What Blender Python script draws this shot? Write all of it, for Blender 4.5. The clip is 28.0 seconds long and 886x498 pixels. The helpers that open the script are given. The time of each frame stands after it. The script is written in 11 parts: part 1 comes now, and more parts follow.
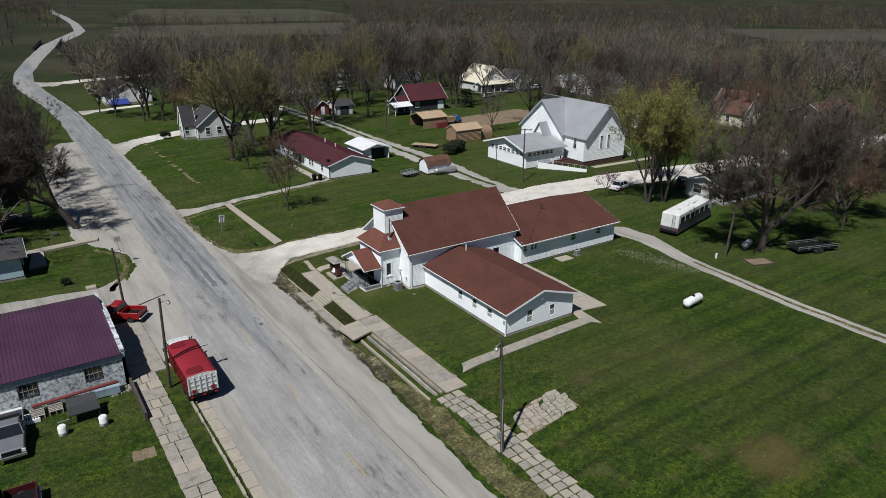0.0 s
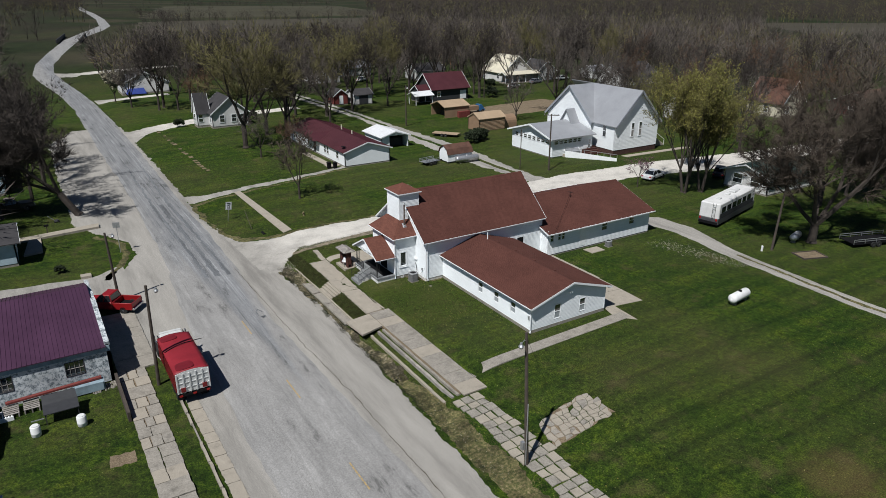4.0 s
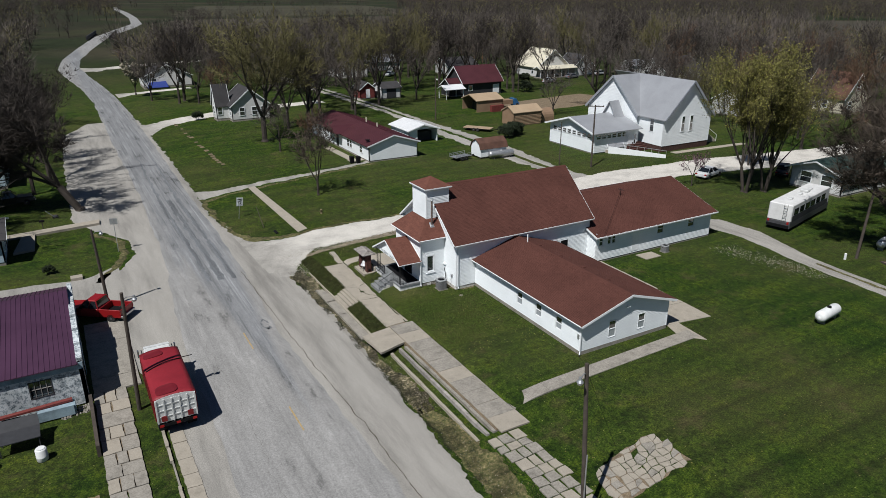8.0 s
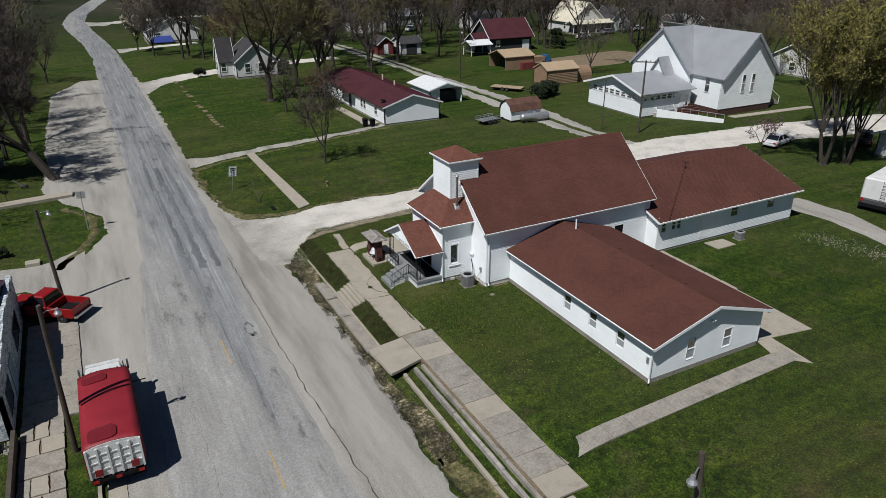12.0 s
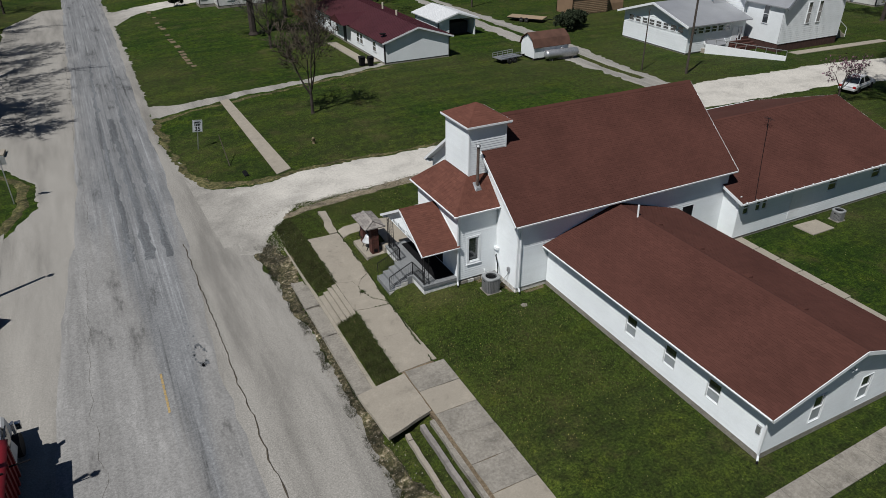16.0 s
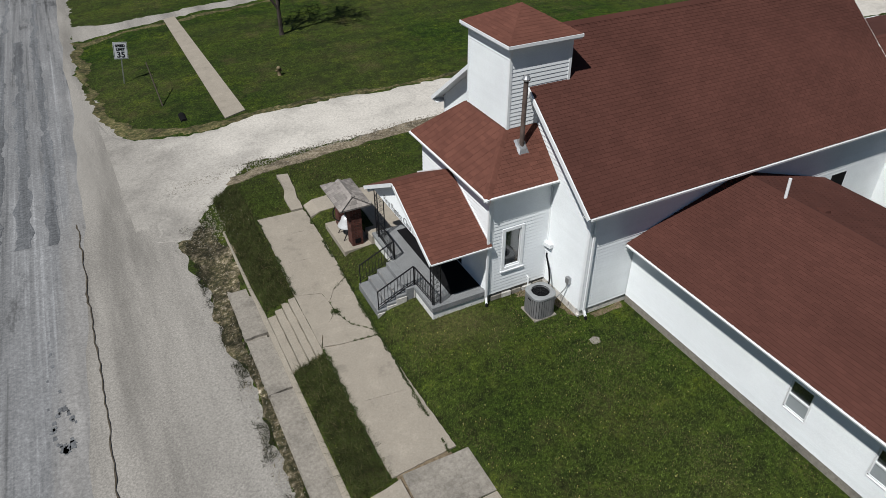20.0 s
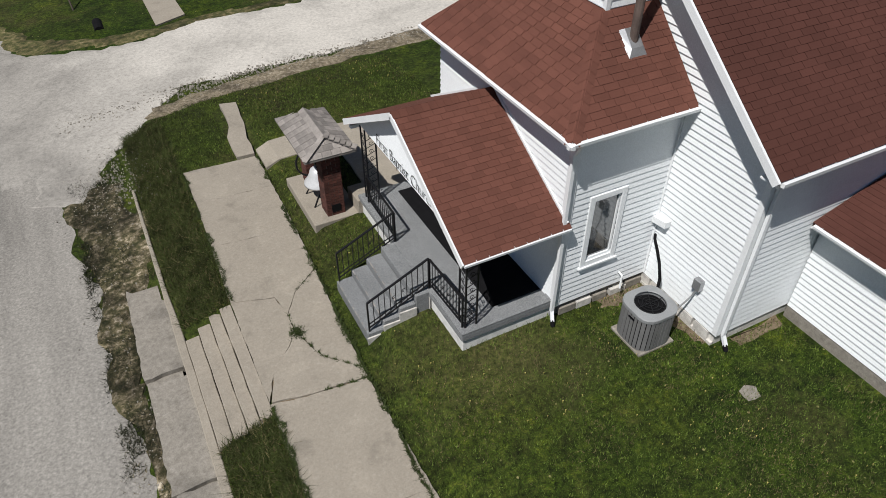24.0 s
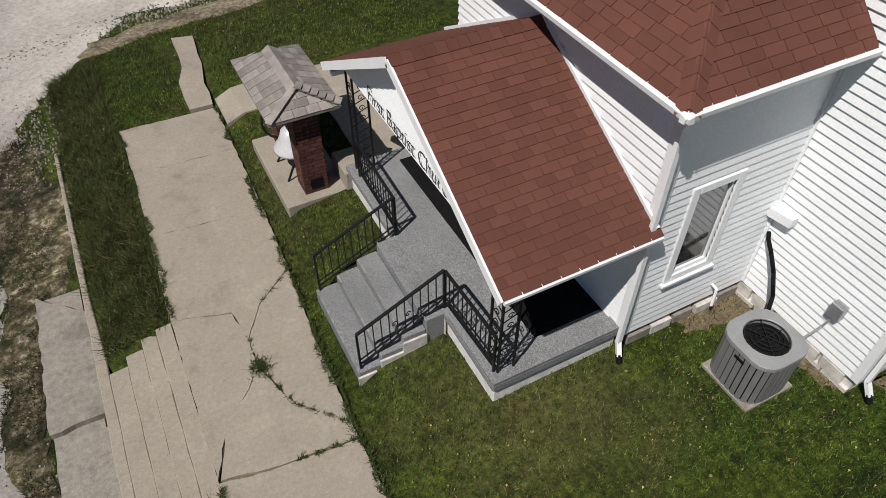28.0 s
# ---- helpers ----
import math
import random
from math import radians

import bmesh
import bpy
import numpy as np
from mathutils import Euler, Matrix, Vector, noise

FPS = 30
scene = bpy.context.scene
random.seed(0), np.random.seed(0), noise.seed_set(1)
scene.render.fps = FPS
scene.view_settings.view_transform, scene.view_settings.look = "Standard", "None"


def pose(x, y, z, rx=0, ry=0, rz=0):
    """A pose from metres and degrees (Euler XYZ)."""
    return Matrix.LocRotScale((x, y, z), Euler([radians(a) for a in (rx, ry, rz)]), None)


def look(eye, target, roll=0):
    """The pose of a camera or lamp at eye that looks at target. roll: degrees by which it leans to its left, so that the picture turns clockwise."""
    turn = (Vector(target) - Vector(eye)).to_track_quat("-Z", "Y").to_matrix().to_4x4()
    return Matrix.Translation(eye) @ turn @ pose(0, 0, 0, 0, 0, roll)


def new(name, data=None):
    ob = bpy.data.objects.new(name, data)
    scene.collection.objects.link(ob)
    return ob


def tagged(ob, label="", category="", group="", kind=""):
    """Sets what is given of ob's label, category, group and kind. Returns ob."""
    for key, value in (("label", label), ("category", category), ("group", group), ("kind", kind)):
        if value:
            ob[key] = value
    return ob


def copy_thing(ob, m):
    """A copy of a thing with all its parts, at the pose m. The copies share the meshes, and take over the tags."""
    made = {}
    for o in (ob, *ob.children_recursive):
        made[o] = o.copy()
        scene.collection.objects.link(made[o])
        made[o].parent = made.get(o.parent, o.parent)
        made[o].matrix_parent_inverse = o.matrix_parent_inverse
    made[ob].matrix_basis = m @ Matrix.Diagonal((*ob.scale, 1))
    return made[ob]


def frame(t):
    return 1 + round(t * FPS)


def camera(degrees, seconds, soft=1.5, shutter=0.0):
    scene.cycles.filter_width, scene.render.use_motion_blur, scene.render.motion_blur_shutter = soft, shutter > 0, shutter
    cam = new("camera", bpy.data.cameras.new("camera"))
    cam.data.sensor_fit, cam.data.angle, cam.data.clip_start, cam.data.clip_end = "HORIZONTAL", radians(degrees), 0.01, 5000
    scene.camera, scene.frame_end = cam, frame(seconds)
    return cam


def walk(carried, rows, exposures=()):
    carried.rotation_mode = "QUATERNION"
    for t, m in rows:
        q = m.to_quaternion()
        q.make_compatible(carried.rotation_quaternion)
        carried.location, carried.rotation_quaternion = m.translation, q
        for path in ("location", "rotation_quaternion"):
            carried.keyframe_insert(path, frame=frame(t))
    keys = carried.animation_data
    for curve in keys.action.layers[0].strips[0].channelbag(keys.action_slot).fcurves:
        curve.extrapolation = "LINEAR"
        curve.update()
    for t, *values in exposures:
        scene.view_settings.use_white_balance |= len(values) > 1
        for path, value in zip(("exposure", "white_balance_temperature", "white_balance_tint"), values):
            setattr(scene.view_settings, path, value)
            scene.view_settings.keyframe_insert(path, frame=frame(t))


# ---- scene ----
cam = camera(66.0, 28.0, 0.2)
PATH = [
    (0, (-2.148, -2.991, 30.357), (-1.101, -1.445, 29.642), 0.47),
    (0.5, (-1.759, -2.506, 30.075), (-0.720, -0.956, 29.355), 0.46),
    (1, (-1.376, -2.046, 29.732), (-0.344, -0.492, 29.010), 0.44),
    (1.5, (-1.010, -1.609, 29.332), (0.014, -0.051, 28.609), 0.39),
    (2, (-0.632, -1.145, 28.902), (0.385, 0.419, 28.179), 0.33),
    (2.5, (-0.235, -0.624, 28.473), (0.775, 0.944, 27.751), 0.27),
    (4.5, (1.548, 1.931, 26.844), (2.531, 3.517, 26.125), 0.20),
    (5, (1.982, 2.682, 26.444), (2.955, 4.274, 25.725), 0.17),
    (5.5, (2.416, 3.499, 26.068), (3.379, 5.098, 25.349), 0.16),
    (6, (2.887, 4.367, 25.716), (3.840, 5.971, 24.997), 0.16),
    (6.5, (3.405, 5.306, 25.375), (4.351, 6.914, 24.656), 0.15),
    (7, (3.969, 6.320, 25.023), (4.910, 7.932, 24.304), 0.12),
    (7.5, (4.549, 7.381, 24.645), (5.481, 8.998, 23.927), 0.10),
    (8, (5.125, 8.455, 24.246), (6.047, 10.080, 23.530), 0.03),
    (8.5, (5.731, 9.616, 23.889), (6.644, 11.246, 23.173), 0.04),
    (9, (6.346, 10.789, 23.561), (7.254, 12.422, 22.845), 0.06),
    (9.5, (6.977, 11.987, 23.231), (7.881, 13.622, 22.517), 0.02),
    (10, (7.646, 13.246, 22.877), (8.543, 14.885, 22.164), -0.02),
    (10.5, (8.318, 14.559, 22.533), (9.204, 16.205, 21.822), -0.01),
    (11, (8.985, 15.831, 22.259), (9.865, 17.477, 21.541), -0.03),
    (11.5, (9.622, 17.098, 21.977), (10.487, 18.723, 21.196), -0.03),
    (12, (10.206, 18.394, 21.799), (11.055, 20.010, 20.982), -0.03),
    (12.5, (10.816, 19.678, 21.618), (11.662, 21.295, 20.801), -0.04),
    (14.5, (13.398, 25.108, 20.710), (14.222, 26.706, 19.834), -0.21),
    (15, (14.052, 26.516, 20.414), (14.863, 28.094, 19.493), -0.22),
    (15.5, (14.750, 27.960, 20.110), (15.550, 29.520, 19.147), -0.22),
    (16, (15.452, 29.434, 19.777), (16.244, 30.980, 18.787), -0.27),
    (16.5, (16.159, 30.852, 19.385), (16.942, 32.387, 18.370), -0.26),
    (17, (16.875, 32.296, 18.878), (17.650, 33.820, 17.840), -0.28),
    (17.5, (17.576, 33.778, 18.272), (18.345, 35.290, 17.212), -0.26),
    (18, (18.231, 35.263, 17.606), (18.996, 36.763, 16.527), -0.20),
    (18.5, (18.882, 36.751, 16.916), (19.641, 38.240, 15.818), -0.14),
    (19, (19.510, 38.239, 16.242), (20.265, 39.718, 15.127), -0.15),
    (19.5, (20.115, 39.735, 15.561), (20.867, 41.203, 14.429), -0.20),
    (20, (20.730, 41.203, 14.775), (21.477, 42.660, 13.626), -0.19),
    (20.5, (21.317, 42.570, 13.747), (22.060, 44.018, 12.586), -0.23),
    (21, (21.858, 43.881, 12.649), (22.595, 45.316, 11.467), -0.26),
    (21.5, (22.298, 45.028, 11.839), (23.029, 46.450, 10.637), -0.22),
    (23.5, (23.611, 48.329, 10.335), (24.325, 49.701, 9.066), -0.01),
    (24, (23.843, 48.962, 9.896), (24.549, 50.317, 8.606), 0.01),
    (24.5, (24.061, 49.530, 9.455), (24.760, 50.869, 8.143), 0.03),
    (25, (24.259, 50.039, 9.150), (24.951, 51.366, 7.824), 0.03),
    (25.5, (24.448, 50.527, 8.838), (25.133, 51.838, 7.492), 0.02),
    (26, (24.645, 51.023, 8.522), (25.321, 52.319, 7.157), -0.02),
    (26.5, (24.858, 51.499, 8.296), (25.525, 52.779, 6.912), -0.08),
    (27, (25.044, 51.887, 8.141), (25.702, 53.151, 6.738), -0.11),
    (27.5, (25.200, 52.188, 8.057), (25.850, 53.439, 6.639), -0.13),
    (28, (25.346, 52.444, 7.992), (25.987, 53.684, 6.560), -0.16),
]
walk(cam, [(t, look(eye, target, roll)) for t, eye, target, roll in PATH], exposures=[(0.0, 0.12, 6330, 9), (8.0, 0.08, 6330, 9), (12.0, -0.01, 6350, 9), (15.0, -0.21, 6370, 9), (18.0, -0.23, 6400, 9), (20.0, -0.07, 6420, 9), (23.5, -0.03, 6480, 10), (28.0, -0.09, 6750, 12)])

# ---- light ----
world = bpy.data.worlds.new("sky")
scene.world = world
world.use_nodes = True
wn = world.node_tree
bg = wn.nodes["Background"]
sky = wn.nodes.new("ShaderNodeTexSky")
sky.sky_type = "NISHITA"
sky.sun_disc = False
sky.ozone_density = 2.5
sky.dust_density = 0.4
SUN_UP, SUN_AZ = 56.5, 242.0           # degrees above the horizon; compass bearing with +y as north
sky.sun_elevation = radians(SUN_UP)
sky.sun_rotation = radians(SUN_AZ)
clear = wn.nodes.new("ShaderNodeMix")      # a deep, clear spring sky
clear.data_type, clear.blend_type = "RGBA", "MULTIPLY"
clear.inputs[0].default_value = 1.0
clear.inputs[7].default_value = (0.8, 0.99, 1.2, 1)
wn.links.new(sky.outputs[0], clear.inputs[6])
wn.links.new(clear.outputs[2], bg.inputs[0])
bg.inputs[1].default_value = 0.027
sun = new("sun", bpy.data.lights.new("sun", "SUN"))
sun.data.energy = 5.0
sun.data.angle = radians(0.5)
sun.data.color = (1.0, 0.97, 0.935)
sd = Vector((math.sin(radians(SUN_AZ)) * math.cos(radians(SUN_UP)), math.cos(radians(SUN_AZ)) * math.cos(radians(SUN_UP)), math.sin(radians(SUN_UP))))
sun.matrix_world = look(sd * 100, (0, 0, 0))


# ---- materials ----
G3 = lambda v, t=(1, 1, 1): tuple(v * q for q in t)
WARM = (1.0, 0.95, 0.86)


def material(name, rough=0.8, metal=0.0, spec=0.35):
    m = bpy.data.materials.new(name)
    m.use_nodes = True
    b = m.node_tree.nodes["Principled BSDF"]
    b.inputs["Roughness"].default_value = rough
    b.inputs["Metallic"].default_value = metal
    b.inputs["Specular IOR Level"].default_value = spec
    return m, m.node_tree, b


def link(nt, a, b):
    nt.links.new(a, b)


def noise_node(nt, scale, detail=4.0, rough=0.6, stretch=None, obj=True):
    tc = nt.nodes.new("ShaderNodeTexCoord")
    n = nt.nodes.new("ShaderNodeTexNoise")
    n.inputs["Scale"].default_value = scale
    n.inputs["Detail"].default_value = detail
    n.inputs["Roughness"].default_value = rough
    if stretch:
        mp = nt.nodes.new("ShaderNodeMapping")
        mp.inputs["Scale"].default_value = stretch
        link(nt, tc.outputs["Object"], mp.inputs[0])
        link(nt, mp.outputs[0], n.inputs["Vector"])
    else:
        link(nt, tc.outputs["Object"], n.inputs["Vector"])
    return n


def ramp(nt, src, stops):
    r = nt.nodes.new("ShaderNodeValToRGB")
    e = r.color_ramp.elements
    while len(e) < len(stops):
        e.new(0.5)
    for k, (p, c) in zip(e, stops):
        k.position = p
        k.color = (*c, 1) if len(c) == 3 else c
    link(nt, src, r.inputs[0])
    return r


def mix(nt, fac, a, b, mode="MIX"):
    m = nt.nodes.new("ShaderNodeMix")
    m.data_type, m.blend_type = "RGBA", mode
    for sock, v in ((m.inputs[0], fac), (m.inputs[6], a), (m.inputs[7], b)):
        if isinstance(v, (int, float)):
            sock.default_value = v
        elif isinstance(v, tuple):
            sock.default_value = (*v, 1)
        else:
            link(nt, v, sock)
    return m.outputs[2]


def bump(nt, b, src, strength, dist=0.02):
    k = nt.nodes.new("ShaderNodeBump")
    k.inputs["Strength"].default_value = strength
    k.inputs["Distance"].default_value = dist
    link(nt, src, k.inputs["Height"])
    link(nt, k.outputs[0], b.inputs["Normal"])


def plain(name, col, rough=0.6, metal=0.0, var=0.25, scale=3.0, fine=60.0, rel=0.1, island=0.0, spec=0.35):
    """A painted or worn surface: two scales of variation and a fine relief."""
    m, nt, b = material(name, rough, metal, spec)
    n1, n2 = noise_node(nt, scale), noise_node(nt, fine, 3)
    dark = tuple(c * (1 - var) for c in col)
    lite = tuple(min(1, c * (1 + var * 0.6)) for c in col)
    c1 = ramp(nt, n1.outputs[0], [(0.3, dark), (0.55, col), (0.75, lite)]).outputs[0]
    g = ramp(nt, n2.outputs[0], [(0.3, (0.85,) * 3), (0.7, (1.0,) * 3)]).outputs[0]
    c2 = mix(nt, 1.0, c1, g, "MULTIPLY")
    if island:
        ge = nt.nodes.new("ShaderNodeNewGeometry")
        oi = nt.nodes.new("ShaderNodeObjectInfo")
        ad = nt.nodes.new("ShaderNodeMath")
        ad.operation = "ADD"
        link(nt, ge.outputs["Random Per Island"], ad.inputs[0])
        link(nt, oi.outputs["Random"], ad.inputs[1])
        fr = nt.nodes.new("ShaderNodeMath")
        fr.operation = "FRACT"
        link(nt, ad.outputs[0], fr.inputs[0])
        k = ramp(nt, fr.outputs[0], [(0.0, (1 - island,) * 3), (1.0, (1.0,) * 3)]).outputs[0]
        c2 = mix(nt, 1.0, c2, k, "MULTIPLY")
    link(nt, c2, b.inputs["Base Color"])
    if rel:
        bump(nt, b, n2.outputs[0], rel, 0.01)
    return m


def grass_material(name, tone=1.0):
    m, nt, b = material(name, 0.9, spec=0.15)
    far = noise_node(nt, 0.05, 3)
    mid = noise_node(nt, 0.45, 5, 0.65)
    fine = noise_node(nt, 9.0, 5, 0.75)
    tuft = noise_node(nt, 2.2, 4, 0.7)
    blade = noise_node(nt, 34.0, 3, 0.7)
    mow = noise_node(nt, 0.8, 1.5, 0.4, (0.035, 1.0, 0.0))
    c = ramp(nt, fine.outputs[0], [(0.34, (0.008, 0.018, 0.002)), (0.5, (0.033, 0.07, 0.006)), (0.68, (0.092, 0.136, 0.016))]).outputs[0]
    k = ramp(nt, blade.outputs[0], [(0.3, G3(0.35)), (0.5, G3(1.0)), (0.7, G3(1.85))]).outputs[0]
    c = mix(nt, 1.0, c, k, "MULTIPLY")
    k = ramp(nt, mid.outputs[0], [(0.32, (0.62, 0.75, 0.62)), (0.5, (1.0, 1.0, 1.0)), (0.7, (1.5, 1.2, 1.05))]).outputs[0]
    c = mix(nt, 1.0, c, k, "MULTIPLY")
    k = ramp(nt, tuft.outputs[0], [(0.34, (0.34, 0.4, 0.34)), (0.52, (1.0, 1.0, 1.0)), (0.7, (1.75, 1.55, 1.3))]).outputs[0]
    c = mix(nt, 1.0, c, k, "MULTIPLY")
    k = ramp(nt, mow.outputs[0], [(0.4, (0.76, 0.8, 0.78)), (0.6, (1.12, 1.06, 1.0))]).outputs[0]
    c = mix(nt, 1.0, c, k, "MULTIPLY")
    # mowing stripes, fading in and out, on the wide lawn south of the church
    tp = nt.nodes.new("ShaderNodeTexCoord")
    sp = nt.nodes.new("ShaderNodeSeparateXYZ")
    link(nt, tp.outputs["Object"], sp.inputs[0])
    wv = nt.nodes.new("ShaderNodeTexWave")
    wv.bands_direction = "Y"
    wv.inputs["Scale"].default_value = 0.121
    wv.inputs["Distortion"].default_value = 0.5
    wv.inputs["Detail"].default_value = 2.0
    wv.inputs["Detail Scale"].default_value = 0.6
    link(nt, tp.outputs["Object"], wv.inputs["Vector"])
    lo = nt.nodes.new("ShaderNodeMapRange")
    lo.inputs[1].default_value, lo.inputs[2].default_value, lo.inputs[3].default_value, lo.inputs[4].default_value = 30.0, 40.0, 1.0, 0.0
    link(nt, sp.outputs["Y"], lo.inputs[0])
    k = ramp(nt, wv.outputs["Fac"], [(0.0, (0.6, 0.66, 0.62)), (0.16, (0.97, 0.98, 0.98)), (0.9, (1.06, 1.05, 1.0))]).outputs[0]
    k = mix(nt, lo.outputs[0], (1.0, 1.0, 1.0), k)
    c = mix(nt, 1.0, c, k, "MULTIPLY")
    # dry patch
    dv = nt.nodes.new("ShaderNodeVectorMath")
    dv.operation = "DISTANCE"
    dv.inputs[1].default_value = (38.8, 16.4, 0.0)
    link(nt, tp.outputs["Object"], dv.inputs[0])
    wob = nt.nodes.new("ShaderNodeMath")
    wob.operation = "MULTIPLY_ADD"
    wob.inputs[1].default_value, wob.inputs[2].default_value = 5.0, -2.5
    link(nt, mid.outputs[0], wob.inputs[0])
    su = nt.nodes.new("ShaderNodeMath")
    link(nt, dv.outputs["Value"], su.inputs[0])
    link(nt, wob.outputs[0], su.inputs[1])
    dry = nt.nodes.new("ShaderNodeMapRange")
    dry.inputs[1].default_value, dry.inputs[2].default_value, dry.inputs[3].default_value, dry.inputs[4].default_value = 1.2, 3.4, 0.6, 0.0
    link(nt, su.outputs[0], dry.inputs[0])
    dv2 = nt.nodes.new("ShaderNodeVectorMath")      # worn thin lawn before the porch
    dv2.operation = "DISTANCE"
    dv2.inputs[1].default_value = (28.6, 56.2, 0.0)
    link(nt, tp.outputs["Object"], dv2.inputs[0])
    su2 = nt.nodes.new("ShaderNodeMath")
    link(nt, dv2.outputs["Value"], su2.inputs[0])
    link(nt, wob.outputs[0], su2.inputs[1])
    dry2 = nt.nodes.new("ShaderNodeMapRange")
    dry2.inputs[1].default_value, dry2.inputs[2].default_value, dry2.inputs[3].default_value, dry2.inputs[4].default_value = 0.5, 2.2, 0.5, 0.0
    link(nt, su2.outputs[0], dry2.inputs[0])
    worn = ramp(nt, fine.outputs[0], [(0.35, (0.075, 0.08, 0.026)), (0.7, (0.26, 0.23, 0.095))]).outputs[0]
    c = mix(nt, dry2.outputs[0], c, worn)
    straw = ramp(nt, fine.outputs[0], [(0.35, (0.06, 0.047, 0.017)), (0.7, (0.24, 0.17, 0.07))]).outputs[0]
    c = mix(nt, dry.outputs[0], c, straw)
    vo = nt.nodes.new("ShaderNodeTexVoronoi")
    vo.inputs["Scale"].default_value = 2.6
    tv_ = nt.nodes.new("ShaderNodeTexCoord")
    link(nt, tv_.outputs["Object"], vo.inputs["Vector"])
    dots = ramp(nt, vo.outputs["Distance"], [(0.055, (1.0,) * 3), (0.07, (0.0,) * 3)]).outputs[0]
    c = mix(nt, dots, c, (0.4, 0.38, 0.16))
    vo = nt.nodes.new("ShaderNodeTexVoronoi")
    vo.inputs["Scale"].default_value = 1.5
    link(nt, tv_.outputs["Object"], vo.inputs["Vector"])
    dots = ramp(nt, vo.outputs["Distance"], [(0.05, (1.0,) * 3), (0.09, (0.0,) * 3)]).outputs[0]
    dots = mix(nt, 1.0, dots, lo.outputs[0], "MULTIPLY")
    c = mix(nt, dots, c, (0.22, 0.2, 0.06))
    k = ramp(nt, far.outputs[0], [(0.42, (0.0,) * 3), (0.75, (1.0,) * 3)]).outputs[0]
    tan = ramp(nt, fine.outputs[0], [(0.35, (0.06, 0.05, 0.02)), (0.7, (0.2, 0.16, 0.075))]).outputs[0]
    f = mix(nt, 1.0, k, (0.4, 0.4, 0.4), "MULTIPLY")
    c = mix(nt, f, c, tan)
    bare = noise_node(nt, 0.33, 6, 0.7)
    f = ramp(nt, bare.outputs[0], [(0.55, (0.0,) * 3), (0.7, (0.5,) * 3)]).outputs[0]
    c = mix(nt, f, c, tan)
    c = mix(nt, 1.0, c, (tone, tone, tone), "MULTIPLY")
    # far country: woods' litter and tan fields take over
    tc = nt.nodes.new("ShaderNodeTexCoord")
    ln = nt.nodes.new("ShaderNodeVectorMath")
    ln.operation = "LENGTH"
    link(nt, tc.outputs["Object"], ln.inputs[0])
    mr = nt.nodes.new("ShaderNodeMapRange")
    mr.inputs[1].default_value, mr.inputs[2].default_value = 185.0, 300.0
    link(nt, ln.outputs["Value"], mr.inputs[0])
    patch = noise_node(nt, 0.0045, 2, 0.5)
    rough = noise_node(nt, 0.12, 5, 0.7)
    land = ramp(nt, patch.outputs[0], [(0.36, (0.014, 0.024, 0.007)), (0.44, (0.036, 0.036, 0.017)), (0.5, (0.025, 0.024, 0.013)), (0.56, (0.019, 0.026, 0.009)), (0.62, (0.044, 0.04, 0.023))]).outputs[0]
    kr = ramp(nt, rough.outputs[0], [(0.3, (0.6,) * 3), (0.7, (1.1,) * 3)]).outputs[0]
    land = mix(nt, 1.0, land, kr, "MULTIPLY")
    c = mix(nt, mr.outputs[0], c, land)
    link(nt, c, b.inputs["Base Color"])
    bump(nt, b, blade.outputs[0], 0.8, 0.05)
    return m


def stone_mix(name, stops, scale, detail, stains, stain_scale, rough=0.9, rel=0.5, dist=0.02, stretch=None, speckle=None, chips=0.2):
    """Gravel, asphalt, concrete: a grain, stains at a larger scale, fine relief."""
    m, nt, b = material(name, rough, spec=0.25)
    g = noise_node(nt, scale, detail, 0.7)
    c = ramp(nt, g.outputs[0], stops).outputs[0]
    s = noise_node(nt, stain_scale, 5, 0.65, stretch)
    k = ramp(nt, s.outputs[0], stains).outputs[0]
    c = mix(nt, 1.0, c, k, "MULTIPLY")
    if speckle:
        v = nt.nodes.new("ShaderNodeTexVoronoi")
        v.inputs["Scale"].default_value = speckle
        tc = nt.nodes.new("ShaderNodeTexCoord")
        link(nt, tc.outputs["Object"], v.inputs["Vector"])
        k = ramp(nt, v.outputs["Color"], [(0.1, (1.0 - chips,) * 3), (0.9, (1.0 + chips * 0.3,) * 3)]).outputs[0]
        c = mix(nt, 1.0, c, k, "MULTIPLY")
    link(nt, c, b.inputs["Base Color"])
    bump(nt, b, g.outputs[0], rel, dist)
    return m


M_GRASS = grass_material("lawn_grass", 0.7)
M_GRAVEL = stone_mix("white_gravel", [(0.3, G3(0.37, WARM)), (0.5, G3(0.525, WARM)), (0.7, G3(0.62, WARM))], 9, 7, [(0.32, G3(0.74)), (0.5, G3(0.97)), (0.68, G3(1.06))], 0.4, rel=0.25, dist=0.02, speckle=40, chips=0.14)


